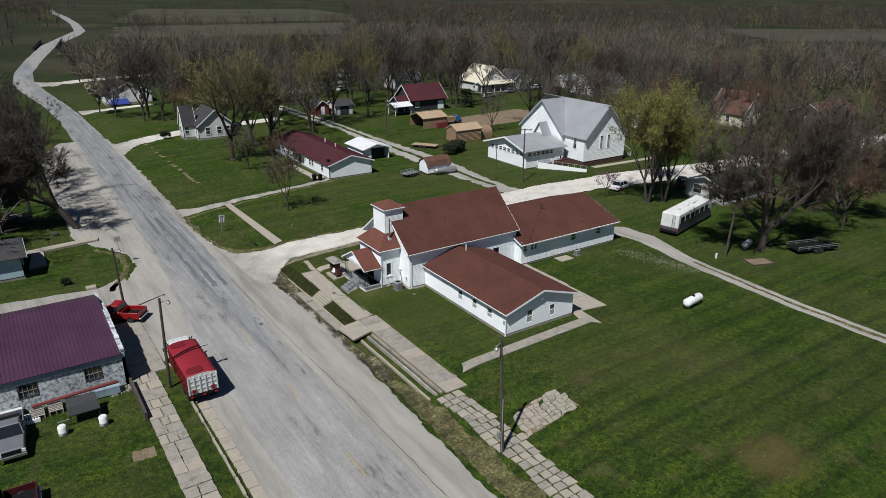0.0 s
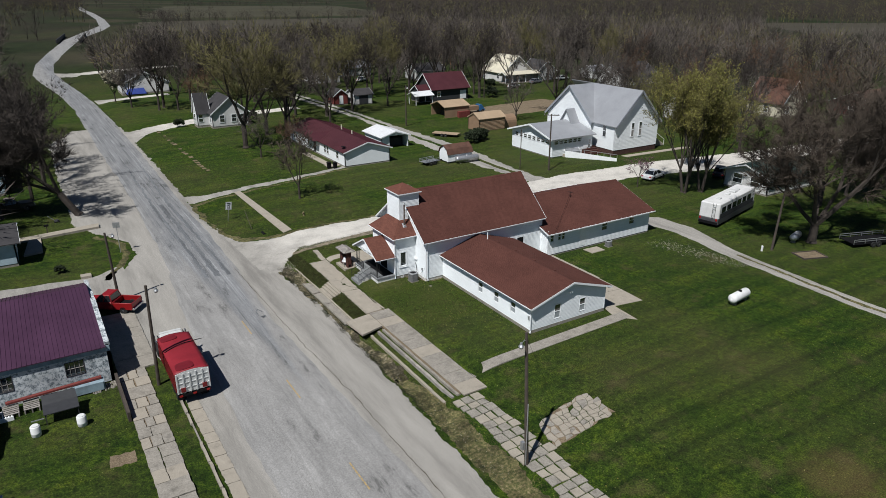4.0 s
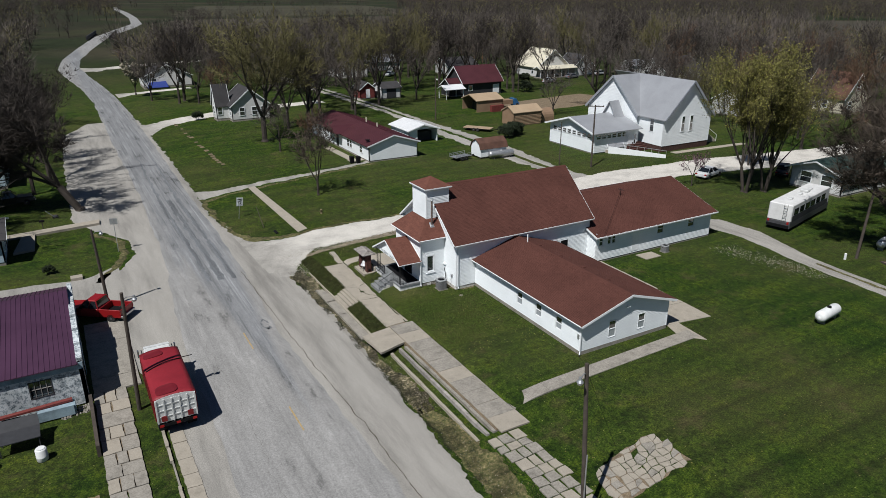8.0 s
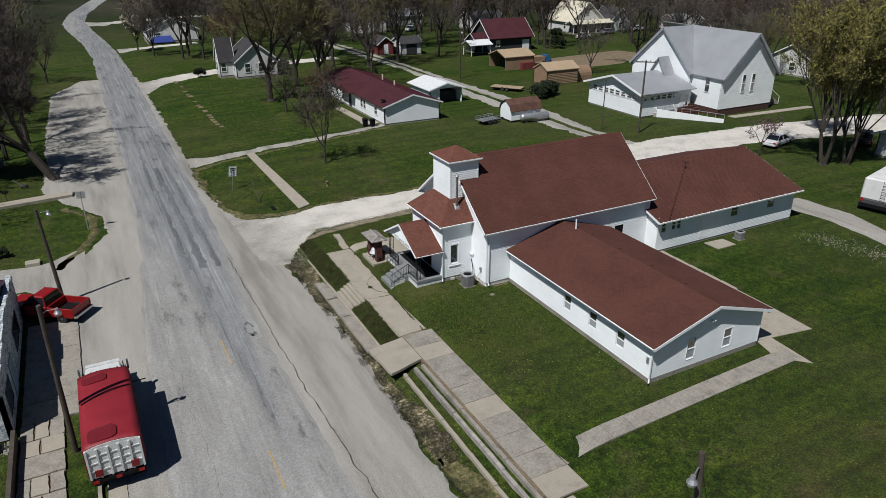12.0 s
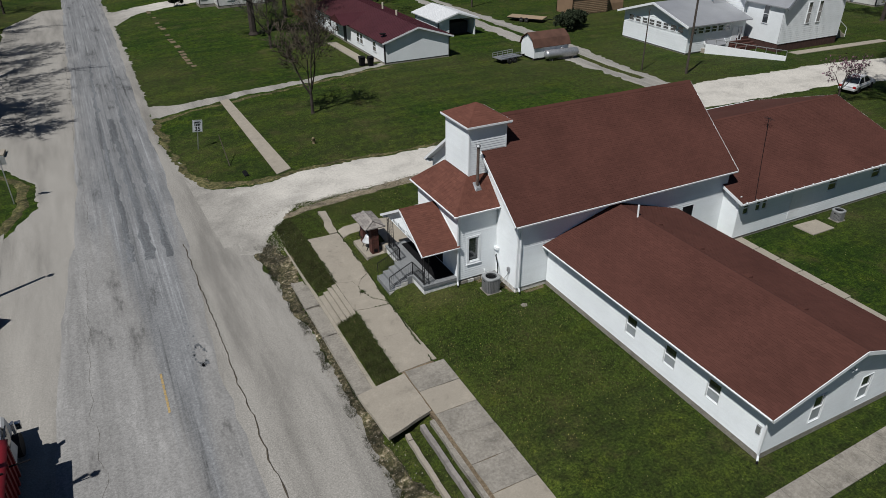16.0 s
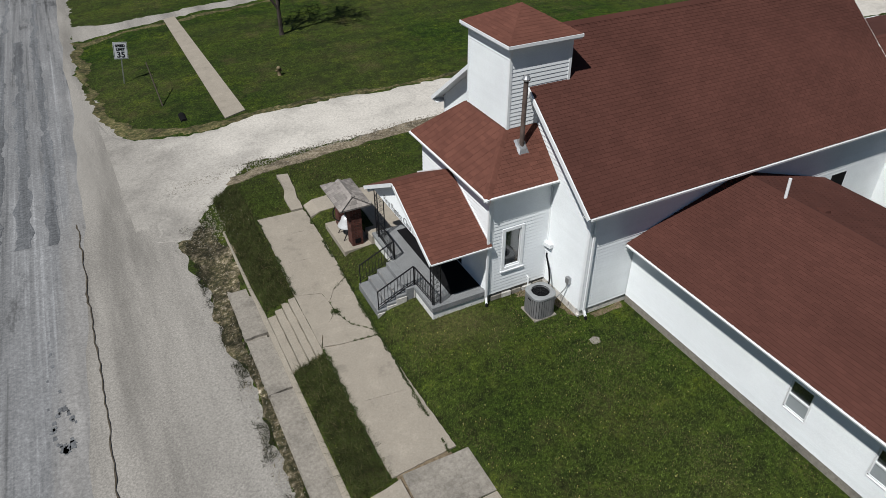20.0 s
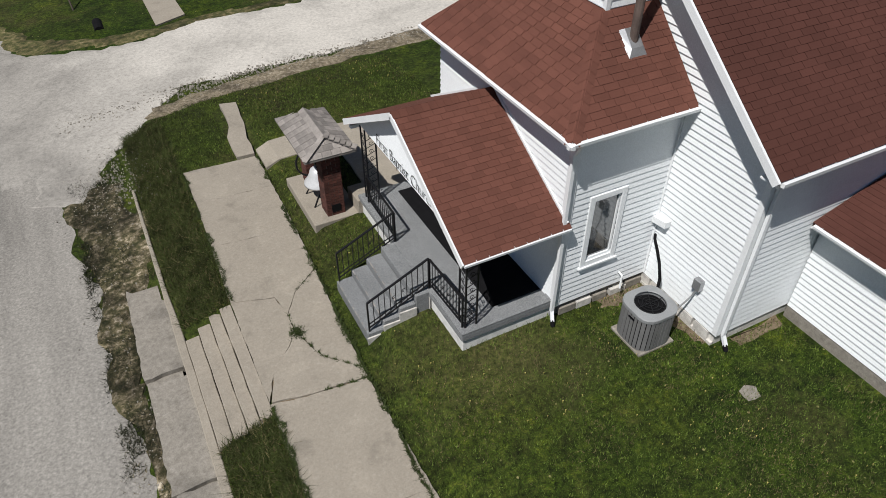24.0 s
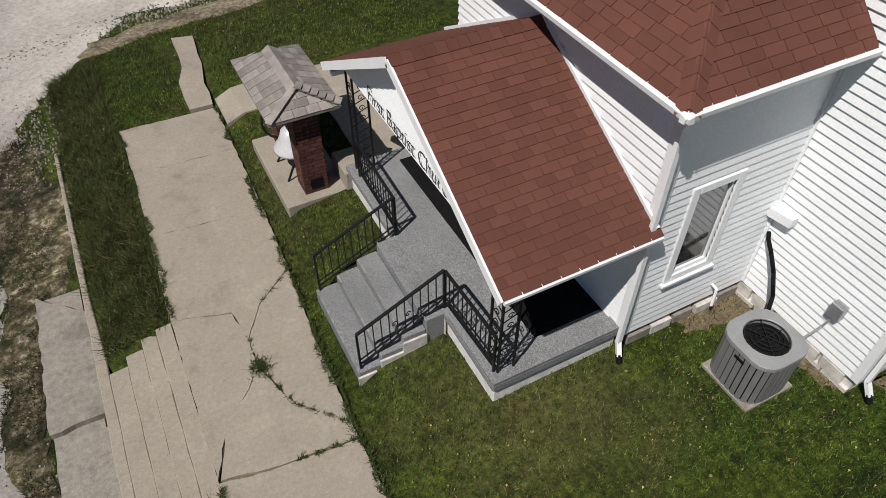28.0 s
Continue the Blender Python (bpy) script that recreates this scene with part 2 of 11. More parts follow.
def dusty_west(m):
    """Greyer and dirtier where the gravel runs out into the street."""
    nt = m.node_tree
    b = nt.nodes["Principled BSDF"]
    src = b.inputs["Base Color"].links[0].from_socket
    tc = nt.nodes.new("ShaderNodeTexCoord")
    sp = nt.nodes.new("ShaderNodeSeparateXYZ")
    link(nt, tc.outputs["Object"], sp.inputs[0])
    wob = noise_node(nt, 0.5, 6, 0.65)
    ad = nt.nodes.new("ShaderNodeMath")
    ad.operation = "MULTIPLY_ADD"
    ad.inputs[1].default_value = 7.0
    link(nt, wob.outputs[0], ad.inputs[0])
    link(nt, sp.outputs["X"], ad.inputs[2])
    mr = nt.nodes.new("ShaderNodeMapRange")
    mr.inputs[1].default_value, mr.inputs[2].default_value, mr.inputs[3].default_value, mr.inputs[4].default_value = 24.0, 30.5, 0.58, 1.0
    link(nt, ad.outputs[0], mr.inputs[0])
    link(nt, mix(nt, 1.0, src, mr.outputs[0], "MULTIPLY"), b.inputs["Base Color"])


dusty_west(M_GRAVEL)
M_SHOULDER = stone_mix("street_gravel", [(0.3, G3(0.2, WARM)), (0.5, G3(0.298, WARM)), (0.7, G3(0.395, WARM))], 14, 8, [(0.32, G3(0.66)), (0.5, G3(0.95)), (0.7, G3(1.14))], 0.4, rel=0.5, dist=0.02, stretch=(1.6, 0.2, 1), speckle=34)


def street_material():
    """Worn asphalt: pale and dusty in the south, patched and blue-grey in the north, with wheel streaks and dark worn spots."""
    m, nt, b = material("worn_asphalt", 0.9, spec=0.25)
    g = noise_node(nt, 11, 8, 0.75)
    streak = noise_node(nt, 0.9, 8, 0.72, (1.9, 0.06, 1))
    blot = noise_node(nt, 0.55, 8, 0.7, (1.3, 0.3, 1))
    thin = noise_node(nt, 1.0, 6, 0.7, (4.2, 0.05, 1))
    pale = ramp(nt, g.outputs[0], [(0.3, (0.158, 0.155, 0.149)), (0.5, (0.248, 0.243, 0.234)), (0.7, (0.348, 0.341, 0.329))]).outputs[0]
    blue = ramp(nt, g.outputs[0], [(0.3, (0.115, 0.118, 0.122)), (0.5, (0.19, 0.194, 0.198)), (0.7, (0.29, 0.294, 0.298))]).outputs[0]
    k = ramp(nt, thin.outputs[0], [(0.34, G3(0.5)), (0.45, G3(0.92)), (0.56, G3(1.05)), (0.68, G3(1.5))]).outputs[0]
    blue = mix(nt, 1.0, blue, k, "MULTIPLY")
    tc = nt.nodes.new("ShaderNodeTexCoord")
    sp = nt.nodes.new("ShaderNodeSeparateXYZ")
    link(nt, tc.outputs["Object"], sp.inputs[0])
    ad = nt.nodes.new("ShaderNodeMath")
    ad.operation = "MULTIPLY_ADD"
    ad.inputs[1].default_value = 26.0
    link(nt, streak.outputs[0], ad.inputs[0])
    link(nt, sp.outputs["Y"], ad.inputs[2])
    mr = nt.nodes.new("ShaderNodeMapRange")
    mr.inputs[1].default_value, mr.inputs[2].default_value = 83.0, 91.0
    mid = nt.nodes.new("ShaderNodeMath")
    mid.operation = "SUBTRACT"
    mid.inputs[1].default_value = 15.9
    link(nt, sp.outputs["X"], mid.inputs[0])
    away = nt.nodes.new("ShaderNodeMath")
    away.operation = "ABSOLUTE"
    link(nt, mid.outputs[0], away.inputs[0])
    lane = nt.nodes.new("ShaderNodeMapRange")
    lane.inputs[1].default_value, lane.inputs[2].default_value, lane.inputs[3].default_value, lane.inputs[4].default_value = 0.2, 2.0, 26.0, 0.0
    link(nt, away.outputs[0], lane.inputs[0])
    both = nt.nodes.new("ShaderNodeMath")
    link(nt, ad.outputs[0], both.inputs[0])
    link(nt, lane.outputs[0], both.inputs[1])
    link(nt, both.outputs[0], mr.inputs[0])
    off = nt.nodes.new("ShaderNodeMath")
    off.operation = "MULTIPLY_ADD"
    off.inputs[1].default_value = 5.0
    link(nt, blot.outputs[0], off.inputs[0])
    link(nt, away.outputs[0], off.inputs[2])
    verge = nt.nodes.new("ShaderNodeMapRange")
    verge.inputs[1].default_value, verge.inputs[2].default_value, verge.inputs[3].default_value, verge.inputs[4].default_value = 4.4, 6.4, 1.0, 0.25
    link(nt, off.outputs[0], verge.inputs[0])
    cover = nt.nodes.new("ShaderNodeMath")
    cover.operation = "MULTIPLY"
    link(nt, mr.outputs[0], cover.inputs[0])
    link(nt, verge.outputs[0], cover.inputs[1])
    c = mix(nt, cover.outputs[0], pale, blue)
    k = ramp(nt, streak.outputs[0], [(0.3, G3(0.76)), (0.46, G3(0.95)), (0.58, G3(1.04)), (0.72, G3(1.2))]).outputs[0]
    c = mix(nt, 1.0, c, k, "MULTIPLY")
    k = ramp(nt, blot.outputs[0], [(0.34, G3(0.5)), (0.41, G3(0.88)), (0.6, G3(1.04)), (0.7, G3(1.25))]).outputs[0]
    c = mix(nt, 1.0, c, k, "MULTIPLY")
    link(nt, c, b.inputs["Base Color"])
    bump(nt, b, g.outputs[0], 0.35, 0.02)
    return m


M_ASPHALT = street_material()
M_CONC = stone_mix("old_concrete", [(0.3, G3(0.265, (1, 0.88, 0.71))), (0.45, G3(0.3, (1, 0.89, 0.73))), (0.56, G3(0.315, (1, 0.9, 0.74))), (0.7, G3(0.355, (1, 0.92, 0.78)))], 16, 8, [(0.3, G3(0.78)), (0.43, G3(0.97)), (0.56, G3(1.0)), (0.7, G3(1.12))], 1.5, rel=0.3, speckle=70, chips=0.12)
M_CONC_GREY = stone_mix("grey_concrete", [(0.3, G3(0.185, (1, 0.91, 0.77))), (0.5, G3(0.262, (1, 0.92, 0.79))), (0.7, G3(0.33, (1, 0.93, 0.82)))], 9, 10, [(0.3, G3(0.65)), (0.46, G3(0.94)), (0.7, G3(1.1))], 1.3, rel=0.4, speckle=70, chips=0.18)
M_PORCH = stone_mix("grey_porch_paint", [(0.36, G3(0.13, (0.95, 1, 1.03))), (0.5, G3(0.2, (0.96, 1, 1.02))), (0.64, G3(0.29, (0.97, 1, 1.02)))], 55, 3, [(0.3, G3(0.8)), (0.6, G3(1.02))], 1.2, rel=0.4, dist=0.008)
M_DIRT = stone_mix("bare_soil", [(0.3, (0.09, 0.065, 0.04)), (0.5, (0.17, 0.13, 0.085)), (0.7, (0.27, 0.22, 0.15))], 10, 6, [(0.3, G3(0.7)), (0.6, G3(1.05))], 0.9, rel=0.9, dist=0.05)
M_WEED = stone_mix("weedy_bank", [(0.34, (0.016, 0.019, 0.007)), (0.47, (0.05, 0.046, 0.022)), (0.56, (0.13, 0.108, 0.068)), (0.68, (0.33, 0.29, 0.225))], 6, 9, [(0.38, G3(0.45)), (0.5, G3(0.9)), (0.64, G3(1.9))], 0.8, rel=1.0, dist=0.08)
M_VERGE = stone_mix("dry_verge_grass", [(0.32, (0.02, 0.027, 0.008)), (0.45, (0.055, 0.058, 0.02)), (0.57, (0.115, 0.098, 0.045)), (0.7, (0.23, 0.19, 0.11))], 5, 9, [(0.36, G3(0.5)), (0.5, G3(0.95)), (0.66, G3(1.5))], 0.9, rel=1.0, dist=0.06)
M_MARGIN = stone_mix("trodden_gravel", [(0.32, (0.06, 0.05, 0.03)), (0.47, (0.15, 0.125, 0.085)), (0.58, (0.24, 0.205, 0.15)), (0.7, (0.38, 0.34, 0.27))], 9, 9, [(0.36, G3(0.55)), (0.5, G3(0.95)), (0.66, G3(1.25))], 1.4, rel=0.8, dist=0.03)
M_SIDING = plain("white_vinyl_siding", (0.845, 0.88, 0.895), 0.45, 0, 0.06, 0.7, 40, 0.03, 0.03)
M_WHITE = plain("white_trim_paint", (0.82, 0.845, 0.855), 0.4, 0, 0.06, 2, 60, 0.03)
M_FOUND = plain("whitewashed_stone", (0.6, 0.58, 0.54), 0.85, 0, 0.35, 5, 40, 0.5)
M_SHINGLE = plain("red_brown_shingle", (0.152, 0.063, 0.046), 0.92, 0, 0.16, 0.9, 90, 0.5, 0.2, spec=0.15)
# a darker brown tone of the shingle, for nave, wing and annex
M_SHINGLE_DARK = plain("dark_brown_shingle", (0.098, 0.04, 0.031), 0.92, 0, 0.18, 0.35, 90, 0.5, 0.14, spec=0.15)
M_BLIND = plain("pale_window_blind", (0.33, 0.36, 0.37), 0.6, 0, 0.1, 3, 40, 0.05)
M_GLASS = material("window_glass", 0.06, 0.0, 0.9)[0]
M_GLASS.node_tree.nodes["Principled BSDF"].inputs["Base Color"].default_value = (0.03, 0.035, 0.04, 1)
M_GLASS.node_tree.nodes["Principled BSDF"].inputs["IOR"].default_value = 1.9
M_IRON = plain("black_iron", (0.015, 0.015, 0.017), 0.45, 0.3, 0.2, 8, 60, 0.1)
# near-black; also puts the porch roof's shadow into the deck carpet's colour
M_DARK = plain("dark_rubber_and_shade", (0.008, 0.008, 0.009), 0.9, 0, 0.3, 6, 50, 0.2, spec=0.12)
M_ACMETAL = plain("grey_beige_enamel", (0.29, 0.3, 0.305), 0.5, 0.1, 0.12, 3, 60, 0.05)
M_GALV = plain("galvanised_steel", (0.5, 0.51, 0.52), 0.4, 0.7, 0.2, 4, 50, 0.1)
M_BRICK = plain("dark_red_brick", (0.12, 0.045, 0.034), 0.9, 0, 0.35, 6, 60, 0.5, 0.5)
M_JOINT = plain("dirt_filled_joint", (0.075, 0.062, 0.045), 0.95, 0, 0.4, 5, 40, 0.5)
M_LOUVER = plain("taupe_louver_enamel", (0.2, 0.2, 0.2), 0.5, 0.1, 0.12, 3, 60, 0.05)
M_MORTAR = plain("grey_mortar", (0.16, 0.14, 0.12), 0.95, 0, 0.2, 8, 60, 0.4)
M_SHAKE = plain("weathered_grey_boards", (0.35, 0.32, 0.295), 0.85, 0, 0.35, 3, 40, 0.5, 0.4)
M_WOOD = plain("weathered_pole_wood", (0.068, 0.055, 0.045), 0.9, 0, 0.35, 2, 30, 0.5)
M_BLACKPAINT = plain("black_lettering", (0.012, 0.012, 0.014), 0.6, 0, 0.1, 5, 40, 0)


# ---- building helpers ----
ORIGIN = {}


class MB:
    """Collects vertices and faces of one mesh."""

    def __init__(self):
        self.v, self.f = [], []

    def add(self, vs, fs):
        o = len(self.v)
        self.v += [tuple(p) for p in vs]
        self.f += [tuple(i + o for i in f) for f in fs]
        return self

    def box(self, x0, x1, y0, y1, z0, z1):
        vs = [(x, y, z) for z in (z0, z1) for x, y in ((x0, y0), (x1, y0), (x1, y1), (x0, y1))]
        return self.add(vs, [(3, 2, 1, 0), (4, 5, 6, 7), (0, 1, 5, 4), (1, 2, 6, 5), (2, 3, 7, 6), (3, 0, 4, 7)])

    def hull(self, a, b):
        """Joins two rings of equal length into a closed solid."""
        n = len(a)
        fs = [tuple(range(n))[::-1], tuple(range(n, 2 * n))]
        fs += [(i, (i + 1) % n, n + (i + 1) % n, n + i) for i in range(n)]
        return self.add(list(a) + list(b), fs)

    def prism(self, ring, axis, a, b):
        """A flat outline pushed along an axis from a to b. ring: the two other coordinates, in order."""
        put = {"x": lambda p, t: (t, p[0], p[1]), "y": lambda p, t: (p[0], t, p[1]), "z": lambda p, t: (p[0], p[1], t)}[axis]
        return self.hull([put(p, a) for p in ring], [put(p, b) for p in ring])

    def tube(self, p, q, r0, r1=None, n=8, caps=True):
        p, q = Vector(p), Vector(q)
        r1 = r0 if r1 is None else r1
        d = (q - p)
        if d.length < 1e-6:
            return self
        d.normalize()
        u = d.orthogonal().normalized()
        w = d.cross(u)
        ra = [p + (u * math.cos(t) + w * math.sin(t)) * r0 for t in (2 * math.pi * i / n for i in range(n))]
        rb = [q + (u * math.cos(t) + w * math.sin(t)) * r1 for t in (2 * math.pi * i / n for i in range(n))]
        fs = [(i, (i + 1) % n, n + (i + 1) % n, n + i) for i in range(n)]
        if caps:
            fs += [tuple(range(n))[::-1], tuple(range(n, 2 * n))]
        return self.add(ra + rb, fs)

    def path(self, pts, r, n=6):
        for a, b in zip(pts, pts[1:]):
            self.tube(a, b, r, r, n)
        return self

    def bar(self, p, q, w, h):
        """A square bar between two points."""
        p, q = Vector(p), Vector(q)
        d = (q - p).normalized()
        u = d.cross(Vector((0, 0, 1)))
        u = u.normalized() if u.length > 1e-4 else Vector((1, 0, 0))
        k = u.cross(d).normalized()
        ring = lambda c: [c + u * a * w / 2 + k * b * h / 2 for a, b in ((-1, -1), (1, -1), (1, 1), (-1, 1))]
        return self.hull(ring(p), ring(q))

    def lathe(self, prof, n=16, at=(0, 0, 0), axis="z"):
        vs = []
        for r, h in prof:
            for i in range(n):
                t = 2 * math.pi * i / n
                a, b = r * math.cos(t), r * math.sin(t)
                p = {"z": (a, b, h), "x": (h, a, b), "y": (b, h, a)}[axis]
                vs.append((p[0] + at[0], p[1] + at[1], p[2] + at[2]))
        fs = []
        for k in range(len(prof) - 1):
            fs += [(k * n + i, k * n + (i + 1) % n, (k + 1) * n + (i + 1) % n, (k + 1) * n + i) for i in range(n)]
        fs += [tuple(range(n))[::-1], tuple(range((len(prof) - 1) * n, len(prof) * n))]
        return self.add(vs, fs)

    def mesh(self, name, off=(0, 0, 0), smooth=False):
        me = bpy.data.meshes.new(name)
        me.from_pydata([(x - off[0], y - off[1], z - off[2]) for x, y, z in self.v], [], self.f)
        if smooth:
            me.polygons.foreach_set("use_smooth", [True] * len(me.polygons))
        me.update()
        return me


def fix_normals(me):
    bm = bmesh.new()
    bm.from_mesh(me)
    bmesh.ops.recalc_face_normals(bm, faces=bm.faces)
    bm.to_mesh(me)
    bm.free()


def thing(name, at, label, category, group="", kind="", world=True):
    """An Empty at a thing's base. world: its parts are given in world coordinates."""
    ob = new(name)
    ob.empty_display_size = 0.2
    ob.location = at
    ORIGIN[ob.name] = tuple(at) if world else (0, 0, 0)
    return tagged(ob, label, category, group, kind)


def part(name, mb, mat, parent, label="", smooth=False, bevel=0.0, normals=True, kind=""):
    off = ORIGIN[parent.name]
    me = mb.mesh(name, off, smooth)
    if normals and len(mb.f) < 20000:
        fix_normals(me)
    me.materials.append(mat)
    ob = new(name, me)
    ob.parent = parent
    ORIGIN[ob.name] = off
    if bevel:
        k = ob.modifiers.new("edge", "BEVEL")
        k.width, k.segments, k.limit_method = bevel, 1, "ANGLE"
    return tagged(ob, label, "", "", kind)


def solo(name, mb, mat, label, category, group="", kind="", at=(0, 0, 0), smooth=False, bevel=0.0):
    me = mb.mesh(name, at, smooth)
    if len(mb.f) < 20000:
        fix_normals(me)
    me.materials.append(mat)
    ob = new(name, me)
    ob.location = at
    ORIGIN[ob.name] = tuple(at)
    if bevel:
        k = ob.modifiers.new("edge", "BEVEL")
        k.width, k.segments, k.limit_method = bevel, 1, "ANGLE"
    return tagged(ob, label, category, group, kind)


def sstep(a, b, x):
    t = min(1.0, max(0.0, (x - a) / (b - a)))
    return t * t * (3 - 2 * t)


def lerp(a, b, t):
    return a + (b - a) * t


def table(pairs, x):
    """A piecewise straight curve through pairs."""
    if x <= pairs[0][0]:
        return pairs[0][1]
    for (a, u), (b, v) in zip(pairs, pairs[1:]):
        if x <= b:
            return lerp(u, v, (x - a) / (b - a))
    return pairs[-1][1]


FRONT = [(7, -1.1), (22.3, -1.1), (23.1, -0.97), (23.38, -0.96), (23.56, -0.74), (24.55, -0.42), (26.8, -0.42), (27.15, -0.17), (28.0, -0.05), (29.0, 0.0), (300, 0.0)]
SOUTH = [(7, -1.1), (22.3, -1.1), (24.0, -0.62), (27.0, -0.5), (31.0, -0.1), (36, 0), (300, 0.0)]
NORTH = [(7, -1.1), (20.0, -1.1), (22.5, -0.75), (28.0, -0.45), (45, 0.0), (300, 0.0)]


def zg(x, y):
    """The ground's height."""
    if -6 < y < 110 or x < 60:
        f = sstep(34, 40, y)
        n = sstep(66.5, 70.5, y)
        z = lerp(lerp(table(SOUTH, x), table(FRONT, x), f), table(NORTH, x), n)
    else:
        z = table(NORTH, x)
    if x < 8:
        z += 0.22 * sstep(7.5, 4.0, x) * sstep(46, 34, y) + 0.12 * sstep(5, -4, x)
    if 22.5 < x < 24.6 and 51 < y < 62.6:
        z -= 0.26 * sstep(22.6, 22.8, x) * sstep(24.6, 24.4, x) * sstep(57.0, 57.3, y) * sstep(60.25, 59.9, y) + 0.1 * sstep(22.6, 22.8, x) * sstep(23.5, 23.3, x)
    if 23.5 < x < 24.95 and 36 < y < 51.2:
        z -= 0.22 * sstep(23.5, 23.7, x) * sstep(24.95, 24.8, x) * sstep(36, 38, y) * sstep(51.2, 50.5, y)
    d = math.hypot(x, y)
    if d > 300:
        hill = noise.noise(Vector((x * 0.0016, y * 0.0016, 0.3)))
        z += hill * 3 * sstep(300, 900, d) + 50 * sstep(1500, 3200, d) + 80 * sstep(2500, 4200, d)
    return z


def view_fitted(x, y):
    """Moves a place of the first rough plan to fit the camera's view: far things draw in along the line of sight."""
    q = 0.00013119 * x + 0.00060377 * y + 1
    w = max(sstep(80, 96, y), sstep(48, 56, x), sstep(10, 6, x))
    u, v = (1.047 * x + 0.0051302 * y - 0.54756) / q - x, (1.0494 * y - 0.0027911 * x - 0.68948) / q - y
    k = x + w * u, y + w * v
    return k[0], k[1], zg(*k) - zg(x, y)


# ---- ground and roads ----
def axis_steps(stops):
    out = []
    for a, b, s in stops:
        n = max(1, round((b - a) / s))
        out += [lerp(a, b, i / n) for i in range(n)]
    return out + [stops[-1][1]]


GX = axis_steps([(-4200, -800, 200), (-800, -160, 40), (-160, -20, 8), (-20, 4, 2), (4, 22, 0.4), (22, 29, 0.2), (29, 32, 0.4), (32, 60, 2), (60, 180, 6), (180, 800, 30), (800, 4200, 170)])
GY = axis_steps([(-900, -120, 90), (-120, -10, 10), (-10, 16, 2), (16, 50, 0.8), (50, 69, 0.4), (69, 90, 0.8), (90, 180, 4), (180, 420, 12), (420, 1200, 40), (1200, 4600, 170)])
gv = [(x, y, zg(x, y)) for y in GY for x in GX]
nx = len(GX)
gf = [(j * nx + i, j * nx + i + 1, (j + 1) * nx + i + 1, (j + 1) * nx + i) for j in range(len(GY) - 1) for i in range(nx - 1)]
gmb = MB()
gmb.v, gmb.f = gv, gf
ground = solo("ground", gmb, M_GRASS, "mown green spring lawn running out to fields", "ground", kind="structure", smooth=True)


def ribbon(name, west, east, mat, lift, label, category, ragged=0.25, cells=6, step=1.2, seed=1):
    """A road surface between two edge lines, laid on the ground, with uneven edges."""
    def sample(line, n):
        pts = [Vector((*p, 0)) for p in line]
        seg = [(b - a).length for a, b in zip(pts, pts[1:])]
        tot, out = sum(seg), []
        for k in range(n + 1):
            d = tot * k / n
            for a, b, s in zip(pts, pts[1:], seg):
                if d <= s or b is pts[-1]:
                    out.append(a.lerp(b, min(1, d / s)))
                    break
                d -= s
        return out
    length = sum((Vector((*b, 0)) - Vector((*a, 0))).length for a, b in zip(west, west[1:]))
    n = max(2, int(length / step))
    wl, el = sample(west, n), sample(east, n)
    mb = MB()
    for k in range(n + 1):
        a, b = wl[k].copy(), el[k].copy()
        d = (b - a).normalized()
        for e, s7, z7 in ((a, seed * 7.3, 0), (b, seed * 3.1, 9)):
            u = k * step
            e += d * ragged * (1.3 * noise.noise(Vector((u * 0.45, s7, z7))) + 0.8 * noise.noise(Vector((u * 1.3, s7, z7 + 3))) + 0.7 * noise.noise(Vector((u * 3.7, s7, z7 + 5))))
        for i in range(cells + 1):
            p = a.lerp(b, i / cells)
            edge = 0.0 if 0 < i < cells else lift + 0.03
            mb.v.append((p.x, p.y, zg(p.x, p.y) + lift - edge))
    w = cells + 1
    mb.f = [(k * w + i, k * w + i + 1, (k + 1) * w + i + 1, (k + 1) * w + i) for k in range(n) for i in range(cells)]
    return solo(name, mb, mat, label, category, kind="structure", smooth=False)


ribbon("street_shoulder", [(7.4, -20), (7.6, 36), (8.1, 50), (6.8, 56), (6.3, 74), (9.3, 80), (9.5, 85), (7.0, 90), (4.6, 95), (4.6, 130), (5.2, 156), (10.5, 170)],
       [(22.2, -20), (21.6, 28), (22.3, 44), (22.6, 52), (22.4, 62), (22.0, 67), (21, 78), (19.6, 88), (20.2, 102), (20.6, 130), (20.8, 170)], M_SHOULDER, 0.02,
       "pale dusty gravel shoulder along the street", "road", 0.24, 24, 0.25)
ribbon("street", [(9.8, -20), (9.6, 40), (10.2, 60), (11.2, 72.6)], [(18.6, -20), (18.5, 40), (18.0, 56), (18.9, 72.2)], M_ASPHALT, 0.045,
       "worn light grey cracked asphalt street", "road", 0.15, 10)
ribbon("street_north", [(11.2, 72.5), (12.6, 100), (12.7, 146), (13.4, 180), (13.8, 205), (12.6, 240), (9.6, 280), (8.4, 307), (11.4, 356), (20, 430), (37, 548), (68, 700), (86, 790), (108, 1016), (131, 1351), (151, 1707), (200, 2300)],
       [(18.9, 72.1), (19.4, 100), (20.4, 146), (20.6, 180), (20.4, 212), (19.5, 241), (17.8, 275), (16.8, 315), (19.4, 358), (29, 424), (47, 542), (80, 692), (97, 785), (119, 1016), (143, 1351), (164, 1707), (214, 2300)], M_ASPHALT, 0.05,
       "blue-grey patched asphalt street with dark wheel tracks", "road", 0.2, 8, 2.5)
